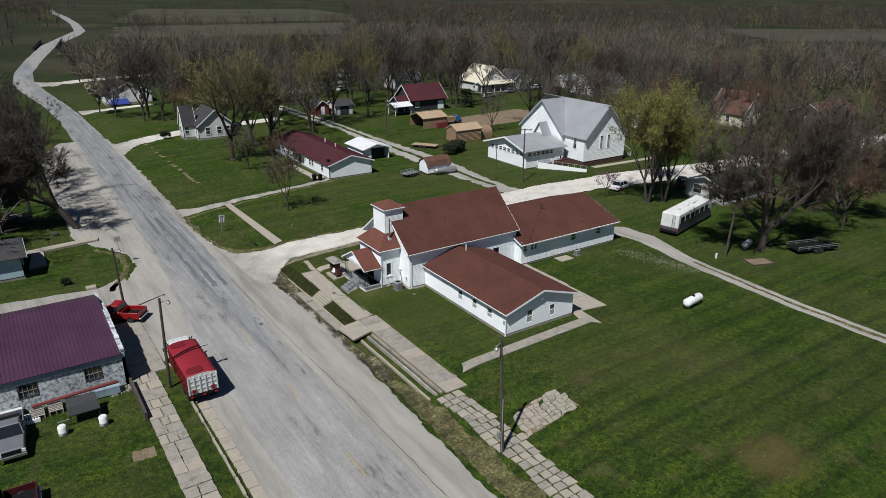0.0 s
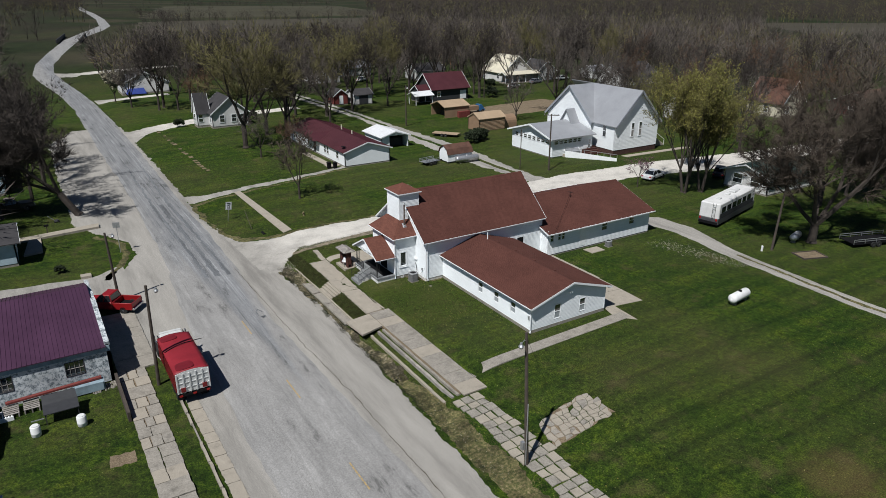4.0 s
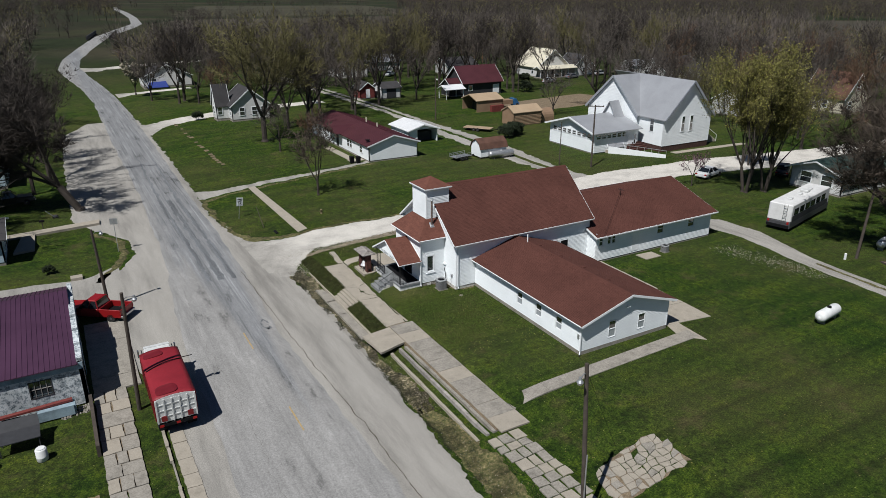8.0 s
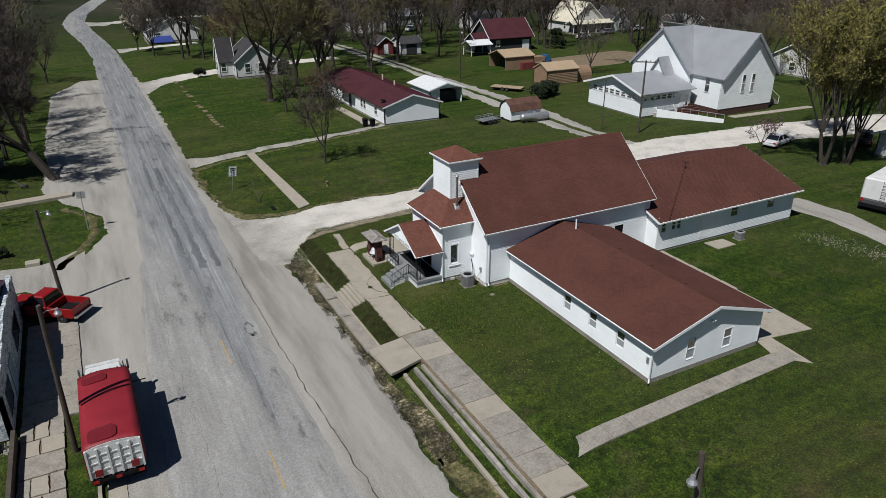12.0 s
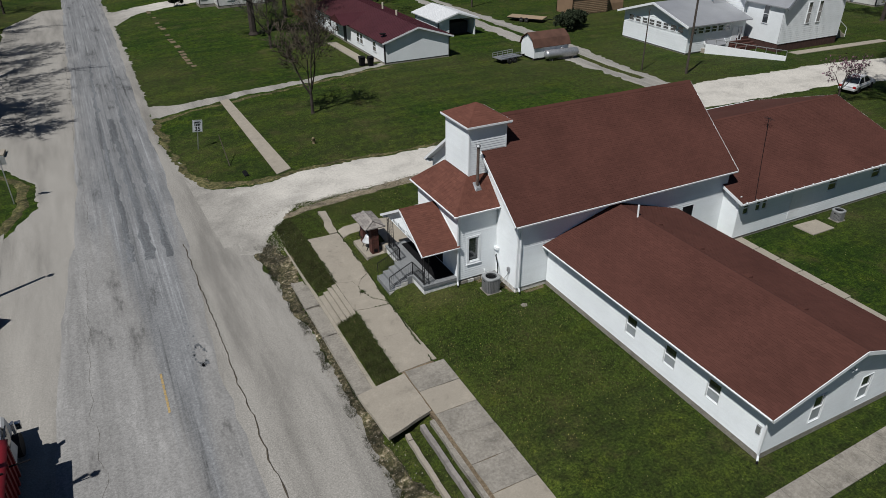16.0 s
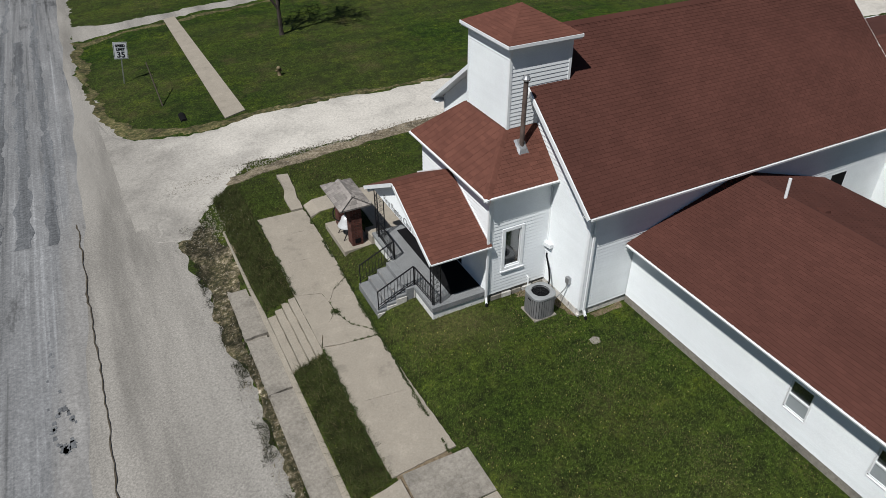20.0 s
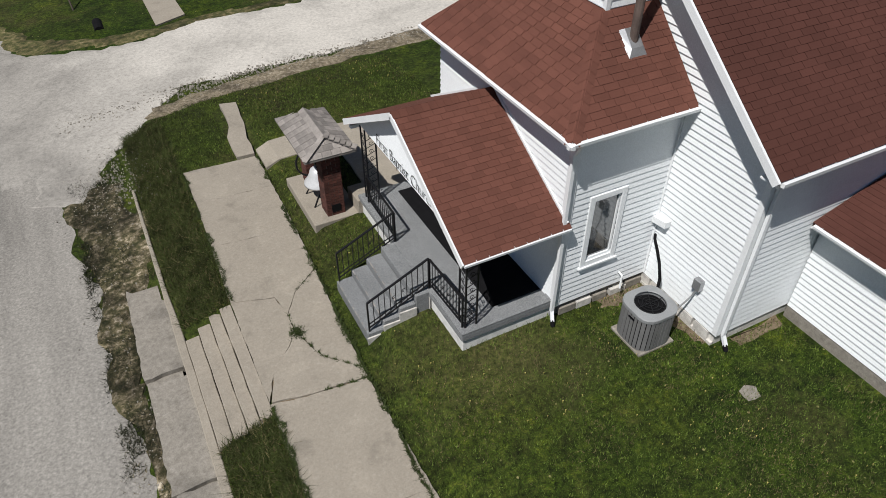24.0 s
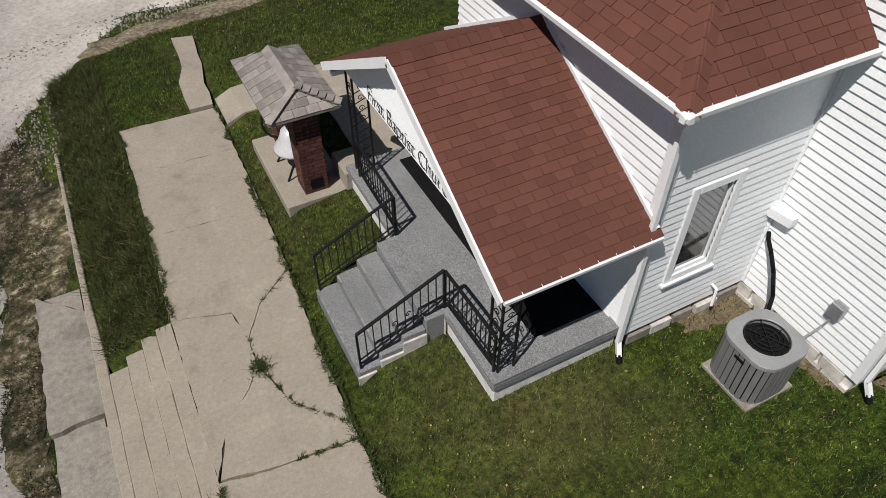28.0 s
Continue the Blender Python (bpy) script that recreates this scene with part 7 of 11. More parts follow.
# mobile home with a maroon roof
mh = gable_house("mobile_home", (45.8, 53.9, 103.7, 128.5), 0, 2.5, 3.75, "y", M_SIDING, M_MAROON, "long white mobile home with a maroon metal roof", "house",
                 [("W", 106.5, 1.0, 2.0, 0.9), ("W", 110.5, 1.0, 2.1, 0.8), ("W", 111.6, 1.0, 2.1, 0.8), ("W", 119, 1.0, 2.1, 0.8), ("W", 121.5, 1.0, 2.1, 0.7), ("W", 126, 1.0, 2.0, 0.9)], [("W", 116.2, 0.95, 2.1, M_DARKWALL)], 0.35, True)
part("entry_gable", MB().prism([(113.8, 2.55), (118.6, 2.55), (116.2, 3.5)], "x", 44.6, 48.6), M_MAROON, mh, "small maroon entry gable")
part("roof_pipe", MB().tube((51.0, 112, 3.2), (51.0, 112, 4.1), 0.12, 0.12, 8), M_CREAMROOF, mh)
part("roof_pipe", MB().tube((51.3, 117, 3.2), (51.3, 117, 4.2), 0.12, 0.12, 8), M_CREAMROOF, mh)
part("satellite_dish", MB().lathe([(0.0, 0.0), (0.25, 0.04), (0.4, 0.14)], 12, (46.3, 105.2, 2.95)), M_DARK, mh, "small dark dish")
solo("entry_walk", MB().box(43.2, 45.7, 104.5, 106.0, -0.2, 0.05).box(43.4, 44.6, 106.0, 117, -0.2, 0.05), M_CONC, "concrete walk beside the mobile home", "sidewalk", kind="structure")
for k, (x, y) in enumerate(((43.9, 103.2), (43.1, 103.8))):
    b = thing("trash_bin", (x, y, zg(x, y)), "black wheeled trash bin beside the drive", "trash bin", "trash bins", world=False)
    part("bin_body", MB().hull([(-0.24, -0.24, 0.02), (0.24, -0.24, 0.02), (0.24, 0.24, 0.02), (-0.24, 0.24, 0.02)], [(-0.3, -0.32, 0.95), (0.3, -0.32, 0.95), (0.3, 0.32, 0.95), (-0.3, 0.32, 0.95)]), M_DARK, b, bevel=0.02)
    part("lid", MB().hull([(-0.32, -0.35, 0.95), (0.32, -0.35, 0.95), (0.32, 0.34, 0.95), (-0.32, 0.34, 0.95)], [(-0.28, -0.3, 1.03), (0.28, -0.3, 1.03), (0.28, 0.3, 1.05), (-0.28, 0.3, 1.05)]), M_DARK, b)
    for q in (-0.2, 0.2):
        part("wheel", MB().lathe([(0.1, q - 0.03), (0.1, q + 0.03)], 10, (0, 0.3, 0.1), "x"), M_DARK, b)
cp = gable_house("carport_shed", (57.2, 62.6, 112.6, 119.4), 0, 2.2, 3.0, "y", M_SIDING, plain("white_metal_roof", (0.7, 0.71, 0.72), 0.45, 0.1, 0.1), "white metal carport shed with a dark open front", "shed", (), [], 0.4, True, foot=0.0, open_end="S")
part("gable_panel", MB().prism([(57.2, 2.2), (62.6, 2.2), (59.9, 2.95)], "y", 112.6, 112.75).box(57.2, 58.8, 112.6, 112.75, 0, 2.2), M_SIDING, cp)
# charcoal box added inside the carport's open front
part("dark_load", MB().box(59.2, 62.2, 114, 118, 0, 1.5), M_DARKWALL, cp, "charcoal box inside the open front")

# gambrel shed
gs = thing("barn_shed", (63.6, 97.6, 0), "small white gambrel shed with a rusty brown roof", "shed")
gr = [(96.2, 0.25), (98.9, 0.25), (98.9, 1.5), (98.5, 2.2), (97.55, 2.75), (96.6, 2.2), (96.2, 1.5)]
part("shed_body", MB().prism(gr, "x", 61.3, 66.0), M_SIDING, gs, bevel=0.01)
for a, b in (((96.05, 1.4), (96.5, 2.25)), ((96.5, 2.25), (97.55, 2.85)), ((98.6, 2.25), (97.55, 2.85)), ((99.05, 1.4), (98.6, 2.25))):
    part("roof_panel", MB().hull([(61.1, a[0], a[1]), (66.2, a[0], a[1]), (66.2, b[0], b[1]), (61.1, b[0], b[1])], [(61.1, a[0], a[1] + 0.06), (66.2, a[0], a[1] + 0.06), (66.2, b[0], b[1] + 0.06), (61.1, b[0], b[1] + 0.06)]), M_BROWNROOF, gs)
part("skid", MB().box(61.3, 66, 96.3, 96.5, 0, 0.25), M_WOOD, gs)
part("skid", MB().box(61.3, 66, 98.6, 98.8, 0, 0.25), M_WOOD, gs)

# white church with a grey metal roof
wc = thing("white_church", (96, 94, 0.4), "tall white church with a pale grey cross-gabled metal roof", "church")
cx0, cx1, cy0, cy1 = 88.4, 100.9, 84.2, 101.5
part("brick_base", MB().box(cx0 + 0.05, cx1 - 0.05, cy0 + 0.05, cy1, -0.5, 0.95), plain("dark_brown_brick", (0.07, 0.036, 0.03), 0.9, 0, 0.35, 3, 30, 0.4), wc, "dark brick base")
zr_, ze_ = 10.7, 5.3
xm = (cx0 + cx1) / 2
siding_wall(wc, "wall_south", "y", cy0, -1, gable_rows(xm, (cx1 - cx0) / 2, 0.95, zr_, (zr_ - ze_) / ((cx1 - cx0) / 2)), course=0.24)
ym, hy_ = 95.4, 5.9
part("wall_west", MB().box(cx0, cx0 + 0.15, cy0 + 0.05, ym - hy_, 0.95, ze_ - 0.05), M_SIDING, wc)
siding_wall(wc, "gable_west", "x", cx0 - 0.5, -1, gable_rows(ym, hy_, 1.0, zr_ - 0.1, (zr_ - ze_) / hy_), course=0.24)
part("wall_return", MB().box(cx0 - 0.5, cx0 + 0.1, ym - hy_, ym - hy_ + 0.15, 1.2, ze_ - 0.05), M_SIDING, wc)
part("wall_east", MB().box(cx1 - 0.15, cx1, cy0 + 0.05, cy1, 0.95, ze_ - 0.05), M_SIDING, wc)
for nm, ring in (("roof_south_west", [(cx0 - 0.4, cy0 - 0.5, ze_ - 0.3), (xm, cy0 - 0.5, zr_), (xm, ym, zr_), (cx0 - 0.4, ym - hy_, ze_ - 0.3)]),
                 ("roof_south_east", [(cx1 + 0.4, cy0 - 0.5, ze_ - 0.3), (xm, cy0 - 0.5, zr_), (xm, cy1, zr_), (cx1 + 0.4, cy1, ze_ - 0.3)]),
                 ("roof_west_south", [(cx0 - 0.9, ym - hy_ - 0.4, ze_ - 0.3), (cx0 - 0.4, ym - hy_ - 0.4, ze_ - 0.3), (xm, ym, zr_), (cx0 - 0.9, ym, zr_)]),
                 ("roof_west_north", [(cx0 - 0.9, ym + hy_ + 0.4, ze_ - 0.3), (xm, ym + hy_ + 0.4, ze_ - 0.3), (xm, ym, zr_), (cx0 - 0.9, ym, zr_)])):
    rr_ = [(a, b, q + 0.1) for a, b, q in ring]
    part(nm, slab(rr_, 0.12), M_GREYROOF, wc, "pale grey metal roof slope")
M_GREYTRIM = plain("grey_trim_paint", (0.3, 0.32, 0.35), 0.5)
for a, b in (((cx0 - 0.4, cy0 - 0.55, ze_ - 0.32), (xm, cy0 - 0.55, zr_ - 0.02)), ((cx1 + 0.4, cy0 - 0.55, ze_ - 0.32), (xm, cy0 - 0.55, zr_ - 0.02)), ((cx0 - 0.95, ym - hy_ - 0.4, ze_ - 0.32), (cx0 - 0.95, ym, zr_ - 0.02)), ((cx0 - 0.95, ym + hy_ + 0.4, ze_ - 0.32), (cx0 - 0.95, ym, zr_ - 0.02))):
    part("rake_trim", MB().bar(a, b, 0.12, 0.35), M_GREYTRIM, wc, "grey rake trim")
for a in (93.4, 95.6):
    house_window(wc, "S", (cx0, cx1, cy0, cy1), a, 3.0, 5.3, 0.7)
house_window(wc, "W", (cx0, cx1, cy0, cy1), 86.6, 3.0, 5.0, 0.7)
pg = thing("church_hall", (84, 97, 0), "low white church hall with a grey metal roof", "hall")
hx = (78.8, 87.9, 90.4, 101.4)
hc, hz_ = 95.9, 3.4
siding_wall(pg, "wall_west", "x", hx[0], -1, gable_rows(hc, 5.5, 0.2, 4.9, 0.27), course=0.24)
siding_wall(pg, "wall_south", "y", hx[2], -1, [(0.2, hx[0], hx[1]), (3.35, hx[0], hx[1])], course=0.24)
part("foundation", MB().box(hx[0] + 0.05, hx[1], hx[2] + 0.05, hx[3], -0.5, 0.2), M_CONC_GREY, pg)
for s in (-1, 1):
    e = hc + s * 6.1
    rf = part("roof", slab([(hx[0] - 0.7, e, 3.32), (hx[1] + 0.4, e, 3.32), (hx[1] + 0.4, hc, 5.1), (hx[0] - 0.7, hc, 5.1)], 0.12), M_GREYROOF, pg)
    part("fascia", MB().bar((hx[0] - 0.74, e, 3.2), (hx[0] - 0.74, hc, 4.98), 0.08, 0.25), M_WHITE, rf)
for k in range(8):
    house_window(pg, "W", hx, 91.6 + k * 1.2, 2.35, 2.95, 0.8)
for k in range(6):
    house_window(pg, "S", hx, 79.6 + k * 1.05, 2.3, 2.9, 0.75)
part("door", MB().box(85.8, 86.7, hx[2] - 0.06, hx[2] + 0.02, 0.3, 2.5), M_WHITE, pg)
house_window(pg, "S", hx, 87.2, 0.9, 2.4, 0.4)
pd = thing("gable_dormer", (87.6, 97.2, 4.4), "small grey-roofed gable over the hall", "dormer")
part("gable", MB().prism([(94.2, 4.5), (97.2, 4.5), (95.7, 6.8)], "x", 86.6, 88.0), M_SIDING, pd)
for s in (-1, 1):
    part("roof", slab([(86.2, 95.7 + s * 1.8, 4.3), (88.2, 95.7 + s * 1.8, 4.3), (88.2, 95.7, 7.0), (86.2, 95.7, 7.0)], 0.15), M_GREYROOF, pd)
pl = thing("planter_steps", (86, 89.2, 0.3), "stepped brick planter beside the white church", "planter")
for k in range(4):
    part("planter_wall", MB().box(84.2 + k * 0.5, 88.4, 88.2 + k * 0.55, 88.6 + k * 0.55, 0, 0.45 + k * 0.22), M_BRICK, pl)
ramp_ = thing("ramp", (84, 86.5, 0), "concrete ramp with low white walls", "ramp")
part("ramp_floor", MB().hull([(80.6, 90.4, 0), (80.9, 89.3, 0), (86.2, 82.6, 0), (87, 83.5, 0)], [(80.6, 90.4, 0.5), (80.9, 89.3, 0.5), (86.2, 82.6, 0.08), (87, 83.5, 0.08)]), M_CONC, ramp_)
part("ramp_wall", MB().hull([(80.9, 89.2, 0), (86.3, 82.4, 0), (86.42, 82.5, 0), (81.02, 89.3, 0)], [(80.9, 89.2, 1.1), (86.3, 82.4, 0.5), (86.42, 82.5, 0.5), (81.02, 89.3, 1.1)]), M_WHITE, ramp_)
for k in range(9):
    f = k / 8
    part("rail_post", MB().bar((lerp(80.95, 86.35, f), lerp(89.25, 82.45, f), 0.3), (lerp(80.95, 86.35, f), lerp(89.25, 82.45, f), lerp(1.7, 1.1, f)), 0.05, 0.05), M_GALV, ramp_)
part("top_rail", MB().bar((80.95, 89.25, 1.7), (86.35, 82.45, 1.1), 0.06, 0.06), M_GALV, ramp_)
cs = gable_house("cellar_shed", (81.4, 84.2, 89.6, 91.0), 0, 0.9, 1.7, "x", M_SIDING, M_GREYROOF, "tiny grey-roofed cellar entrance", "shed", (), (), 0.2, foot=0.0)
wst = thing("entry_steps", (104.2, 86.0, 0), "white-railed entry steps of the white church", "stairs")
for k in range(7):
    part("step", MB().box(103.0 + k * 0.32, 103.32 + k * 0.32, 85.4, 87.2, -0.3, 1.45 - k * 0.2), M_CONC, wst)
for yy in (85.4, 87.2):
    part("handrail", MB().bar((103.1, yy, 2.4), (105.2, yy, 1.1), 0.07, 0.07).bar((105.2, yy, 0), (105.2, yy, 1.1), 0.06, 0.06), M_WHITE, wst)
solo("front_walk", MB().prism([(90, 83.6), (106, 83.0), (106, 84.2), (90, 84.9)], "z", -0.3, 0.06), M_CONC, "concrete walk before the white church", "sidewalk", kind="structure")

# sheds and barns along the lane
s1 = gable_house("garden_shed", (82.2, 88.6, 117.2, 121.2), 0, 2.5, 3.5, "x", M_TAN, M_TANROOF, "tan metal garden shed with a pale roof", "shed", (), [], 0.15, True, foot=0.05)
for k in range(9):
    part("wall_rib", MB().box(82.2, 88.6, 117.17, 117.2, 0.2 + k * 0.26, 0.26 + k * 0.26), M_TANROOF, s1)
lt_ = solo("barrel_hut", MB().prism([(118.0, 0), (121, 0)] + [(119.5 + 1.5 * math.cos(t), 1.0 + 1.5 * math.sin(t)) for t in (math.pi * k / 10 for k in range(11))], "x", 89.4, 92.4), M_TAN, "small tan barrel-roofed metal hut", "shed", at=(90.9, 119.5, 0))
s2 = gable_house("tan_carport", (85.2, 91.6, 135.4, 141.2), 0, 2.4, 3.4, "x", M_TAN, M_TANROOF, "tan metal carport with an open dark end", "shed", (), [], 0.2, True, foot=0.0, open_end="W")
# a charcoal block fills the inside of this carport
part("stored_load", MB().box(87.0, 90.4, 136.6, 140, 0, 1.6), M_DARKWALL, s2)
part("wood_stack", MB().box(88.3, 91.2, 134.4, 135.2, 0, 1.3), M_REDWALL, s2, "stack of reddish timber")
mb_ = gable_house("maroon_barn", (96.5, 107.3, 159.8, 167.5), 0, 3.3, 6.6, "x", M_DARKWALL, M_MAROON, "charcoal barn with a steep maroon metal roof", "barn", [("S", 98.5, 1.2, 2.4, 0.9)], [("S", 105.8, 1.8, 2.1, M_WHITE)], 0.5, True)
gable_house("barn_lean_to", (92.8, 96.5, 160.0, 164.6), 0, 2.5, 4.0, "x", M_DARKWALL, M_MAROON, "low maroon-roofed lean-to beside the barn", "shed", (), (), 0.3, True)
cpw = gable_house("white_canopy", (89.0, 94.0, 155.6, 159.4), 0, 2.3, 3.1, "x", M_WHITE, plain("white_canopy_roof", (0.68, 0.69, 0.7), 0.5, 0, 0.1), "white open-sided canopy beside the barn", "canopy", (), (), 0.2, foot=0.0, open_end="WSEN")
for x in (89.2, 93.8):
    for y in (155.8, 159.2):
        part("post", MB().box(x - 0.06, x + 0.06, y - 0.06, y + 0.06, 0, 2.55), M_WHITE, cpw)
wh_ = gable_house("white_house", (139.0, 150, 185.5, 196), 0, 3.1, 7.6, "y", M_HOUSE, M_CREAMROOF, "white house with a steep cream roof", "house", [("S", 142, 4.6, 5.8, 0.9), ("S", 140.6, 1.0, 2.4, 0.9), ("S", 147.5, 1.0, 2.4, 0.9), ("W", 188, 1.0, 2.4, 0.9)], [("S", 144.5, 1.0, 2.1, M_DARKWALL)], 0.5, True)
gable_house("white_house_wing", (151, 158, 182.5, 190), 0, 3.0, 6.0, "y", M_HOUSE, M_DARKROOF, "side wing of the white house with a dark gable", "house", [("S", 154.5, 1.0, 2.3, 0.9)], (), 0.4)
pz = gable_house("front_porch", (136.8, 150, 180.8, 184.0), 0, 2.6, 3.3, "x", M_HOUSE, M_CREAMROOF, "open front porch of the white house", "porch", (), (), 0.2, foot=0.2, open_end="WSEN")
for k in range(6):
    part("porch_post", MB().box(137 + k * 2.5, 137.15 + k * 2.5, 181, 181.15, 0.2, 2.7), M_WHITE, pz)
gable_house("grey_house", (163, 177, 156, 166), 0, 3.2, 6.2, "x", M_HOUSE, M_DARKROOF, "white house with a dark grey roof", "house", [("W", 159, 1, 2.3, 0.9), ("W", 163, 1, 2.3, 0.9), ("S", 168, 1, 2.3, 1)], (), 0.4, chimney=(170, 161, 7))
gable_house("small_cottage", (170, 176, 176, 182), 0, 2.6, 4.0, "x", M_HOUSE, M_GREYROOF, "small white cottage among the trees", "house", [("S", 173, 1, 2, 0.9)], (), 0.3)
gable_house("red_shed", (71.5, 75.2, 167.5, 172), 0, 2.4, 3.8, "y", M_REDWALL, M_DARKROOF, "small dull red shed", "shed", (), [("S", 73.4, 1.0, 2.0, M_WHITE)], 0.3)
gable_house("small_garage", (76.2, 81.0, 165.0, 170), 0, 2.5, 3.6, "x", M_HOUSE, M_DARKROOF, "small pale garage with a dark roof", "shed", (), [("S", 78.6, 2.4, 2.0, M_DARKWALL)], 0.3)
gable_house("far_house", (84, 93, 214, 222), 0, 3.2, 6.0, "y", M_HOUSE, M_DARKROOF, "white house among the trees", "house", [("S", 86.5, 1, 2.4, 1.6), ("S", 90.5, 1, 2.4, 1.2)], (), 0.4)
gable_house("far_bungalow", (100, 112, 230, 238), 0, 2.8, 4.6, "x", M_HOUSE, M_GREYROOF, "pale bungalow among the trees", "house", [("S", 103, 1, 2.2, 1), ("S", 109, 1, 2.2, 1)], (), 0.4)
gable_house("far_cottage", (118, 128, 205, 213), 0, 2.8, 4.8, "x", M_HOUSE, M_DARKROOF, "pale cottage among the trees", "house", [("S", 121, 1, 2.2, 1), ("S", 125, 1, 2.2, 1)], (), 0.4)
# house with a pointed front gable
h2 = gable_house("cottage", (36.8, 44.2, 152, 160), 0, 3.0, 6.0, "y", M_HOUSE, M_DARKROOF, "white cottage with steep dark gables", "house", [("S", 38.8, 1.0, 2.4, 0.9), ("S", 41.2, 1.0, 2.4, 0.9), ("S", 43.0, 1.0, 2.4, 0.9), ("W", 153.2, 1, 2.4, 0.9)], (), 0.4)
h2b = gable_house("cottage_tower", (34.2, 36.75, 154.6, 158), 0, 2.9, 6.6, "x", M_HOUSE, M_DARKROOF, "narrow steep front gable of the cottage", "house", [("W", 156.5, 1.0, 2.4, 1.0), ("S", 34.9, 1.0, 2.4, 0.8)], (), 0.2)
h3 = gable_house("roadside_house", (29, 41, 222, 231), 0, 2.8, 5.6, "y", M_HOUSE, M_DARKROOF, "weathered white house with a grey roof", "house", [("S", 31.5, 0.9, 2.1, 1.2), ("S", 38, 0.9, 2.1, 1.0), ("W", 227, 0.9, 2.1, 1.0)], (), 0.4)
solo("blue_tarp", MB().hull([(29.5, 219.8, 0), (34.5, 219.6, 0), (34.5, 221.6, 0), (29.5, 221.6, 0)], [(30, 220.3, 1.3), (34, 220.2, 1.5), (34, 221.4, 1.4), (30, 221.4, 1.2)]), plain("bright_blue_tarp", (0.04, 0.07, 0.3), 0.5, 0, 0.2), "crumpled blue tarp over stored goods", "tarp", at=(32, 220.6, 0))
# west side
gable_house("west_house", (-12, -1.4, 83.6, 90.4), -0.9, 2.7, 3.7, "x", M_BLUEWALL, M_DARKROOF, "low grey-roofed house with a blue wall", "house", [("E", 86, 1, 2, 1.0)], [("E", 88.4, 0.95, 2.0, M_DARKWALL)], 0.5)
gable_house("pale_cottage", (-10.5, -2.2, 117.5, 126), -0.9, 3.0, 5.6, "y", M_BLUEWALL, M_DARKROOF, "pale blue sided cottage with a dark roof", "house", [("S", -4.2, 1, 2.2, 0.9), ("E", 121, 1, 2.2, 0.9)], (), 0.4)
for nm, pts, lab in (("west_walk", [(-3, 91.8), (7.5, 93.2), (7.6, 94.6), (0.4, 93.6), (-3, 93.2)], "narrow concrete walk to the blue house"), ("entry_walk_west", [(-0.9, 86.5), (1.0, 87.0), (1.1, 93.4), (0.0, 93.3)], "concrete entry walk")):
    solo(nm, MB().prism(pts, "z", -1.3, -0.82), M_CONC, lab, "sidewalk", kind="structure")
# house behind the motor coach
rh = gable_house("green_roofed_house", (88, 99, 55.5, 62.5), 0, 2.7, 3.9, "x", M_HOUSE, M_GREENROOF, "cream house with a dark green roof behind the trees", "house", [("W", 57.5, 1.0, 2.3, 1.4), ("W", 60.3, 1.0, 2.3, 1.4), ("S", 91, 1.0, 2.2, 1.2), ("S", 95.5, 1, 2.2, 1)], (), 0.6)
gable_house("brown_red_house", (166, 180, 82, 92), 0, 3.0, 5.4, "x", M_REDWALL, M_BROWNROOF, "dull red house with a brown roof", "house", [("S", 170, 1, 2.2, 1.2), ("W", 87, 1, 2.2, 1)], (), 0.5)
gable_house("gabled_house", (150, 158, 94, 103), 0, 3.4, 8.0, "y", M_CREAMROOF, M_BROWNROOF, "cream house with a steep gable among the trees", "house", [("S", 154, 4.6, 5.8, 0.9), ("S", 152, 1, 2.4, 1), ("W", 98, 1, 2.4, 1)], (), 0.4)
gable_house("east_house", (128, 138, 100, 109), 0, 3.0, 5.4, "x", M_HOUSE, M_DARKROOF, "pale house behind the yellow-green trees", "house", [("W", 104, 1, 2.3, 1), ("S", 132, 1, 2.3, 1)], (), 0.4)
gable_house("east_cottage", (186, 197, 58, 67), 0, 3.0, 5.2, "x", M_HOUSE, M_DARKROOF, "pale cottage among bare trees", "house", [("W", 62, 1, 2.3, 1)], (), 0.4)

# ---- block workshop on the west side ----
ws_ = thing("workshop", (-4, 59, -1), "peeling white block workshop with a plum metal roof", "workshop")
bx0, bx1, by0, by1, bz = -14.0, 4.15, 52.7, 66.2, -1.0
def block_wall(name, axis, off, s, a0, a1, z0, z1, holes):
    mb = MB()
    for zl, zh in ((z0, 0.15), (0.15, 1.35), (1.35, z1)):
        for p, q in cut(a0, a1, [(h[0], h[1]) for h in holes] if zl == 0.15 else []):
            mb.box(p, q, off, off + 0.2, zl, zh)
    return part(name, mb, M_BLOCK, ws_, "peeling white painted block wall")


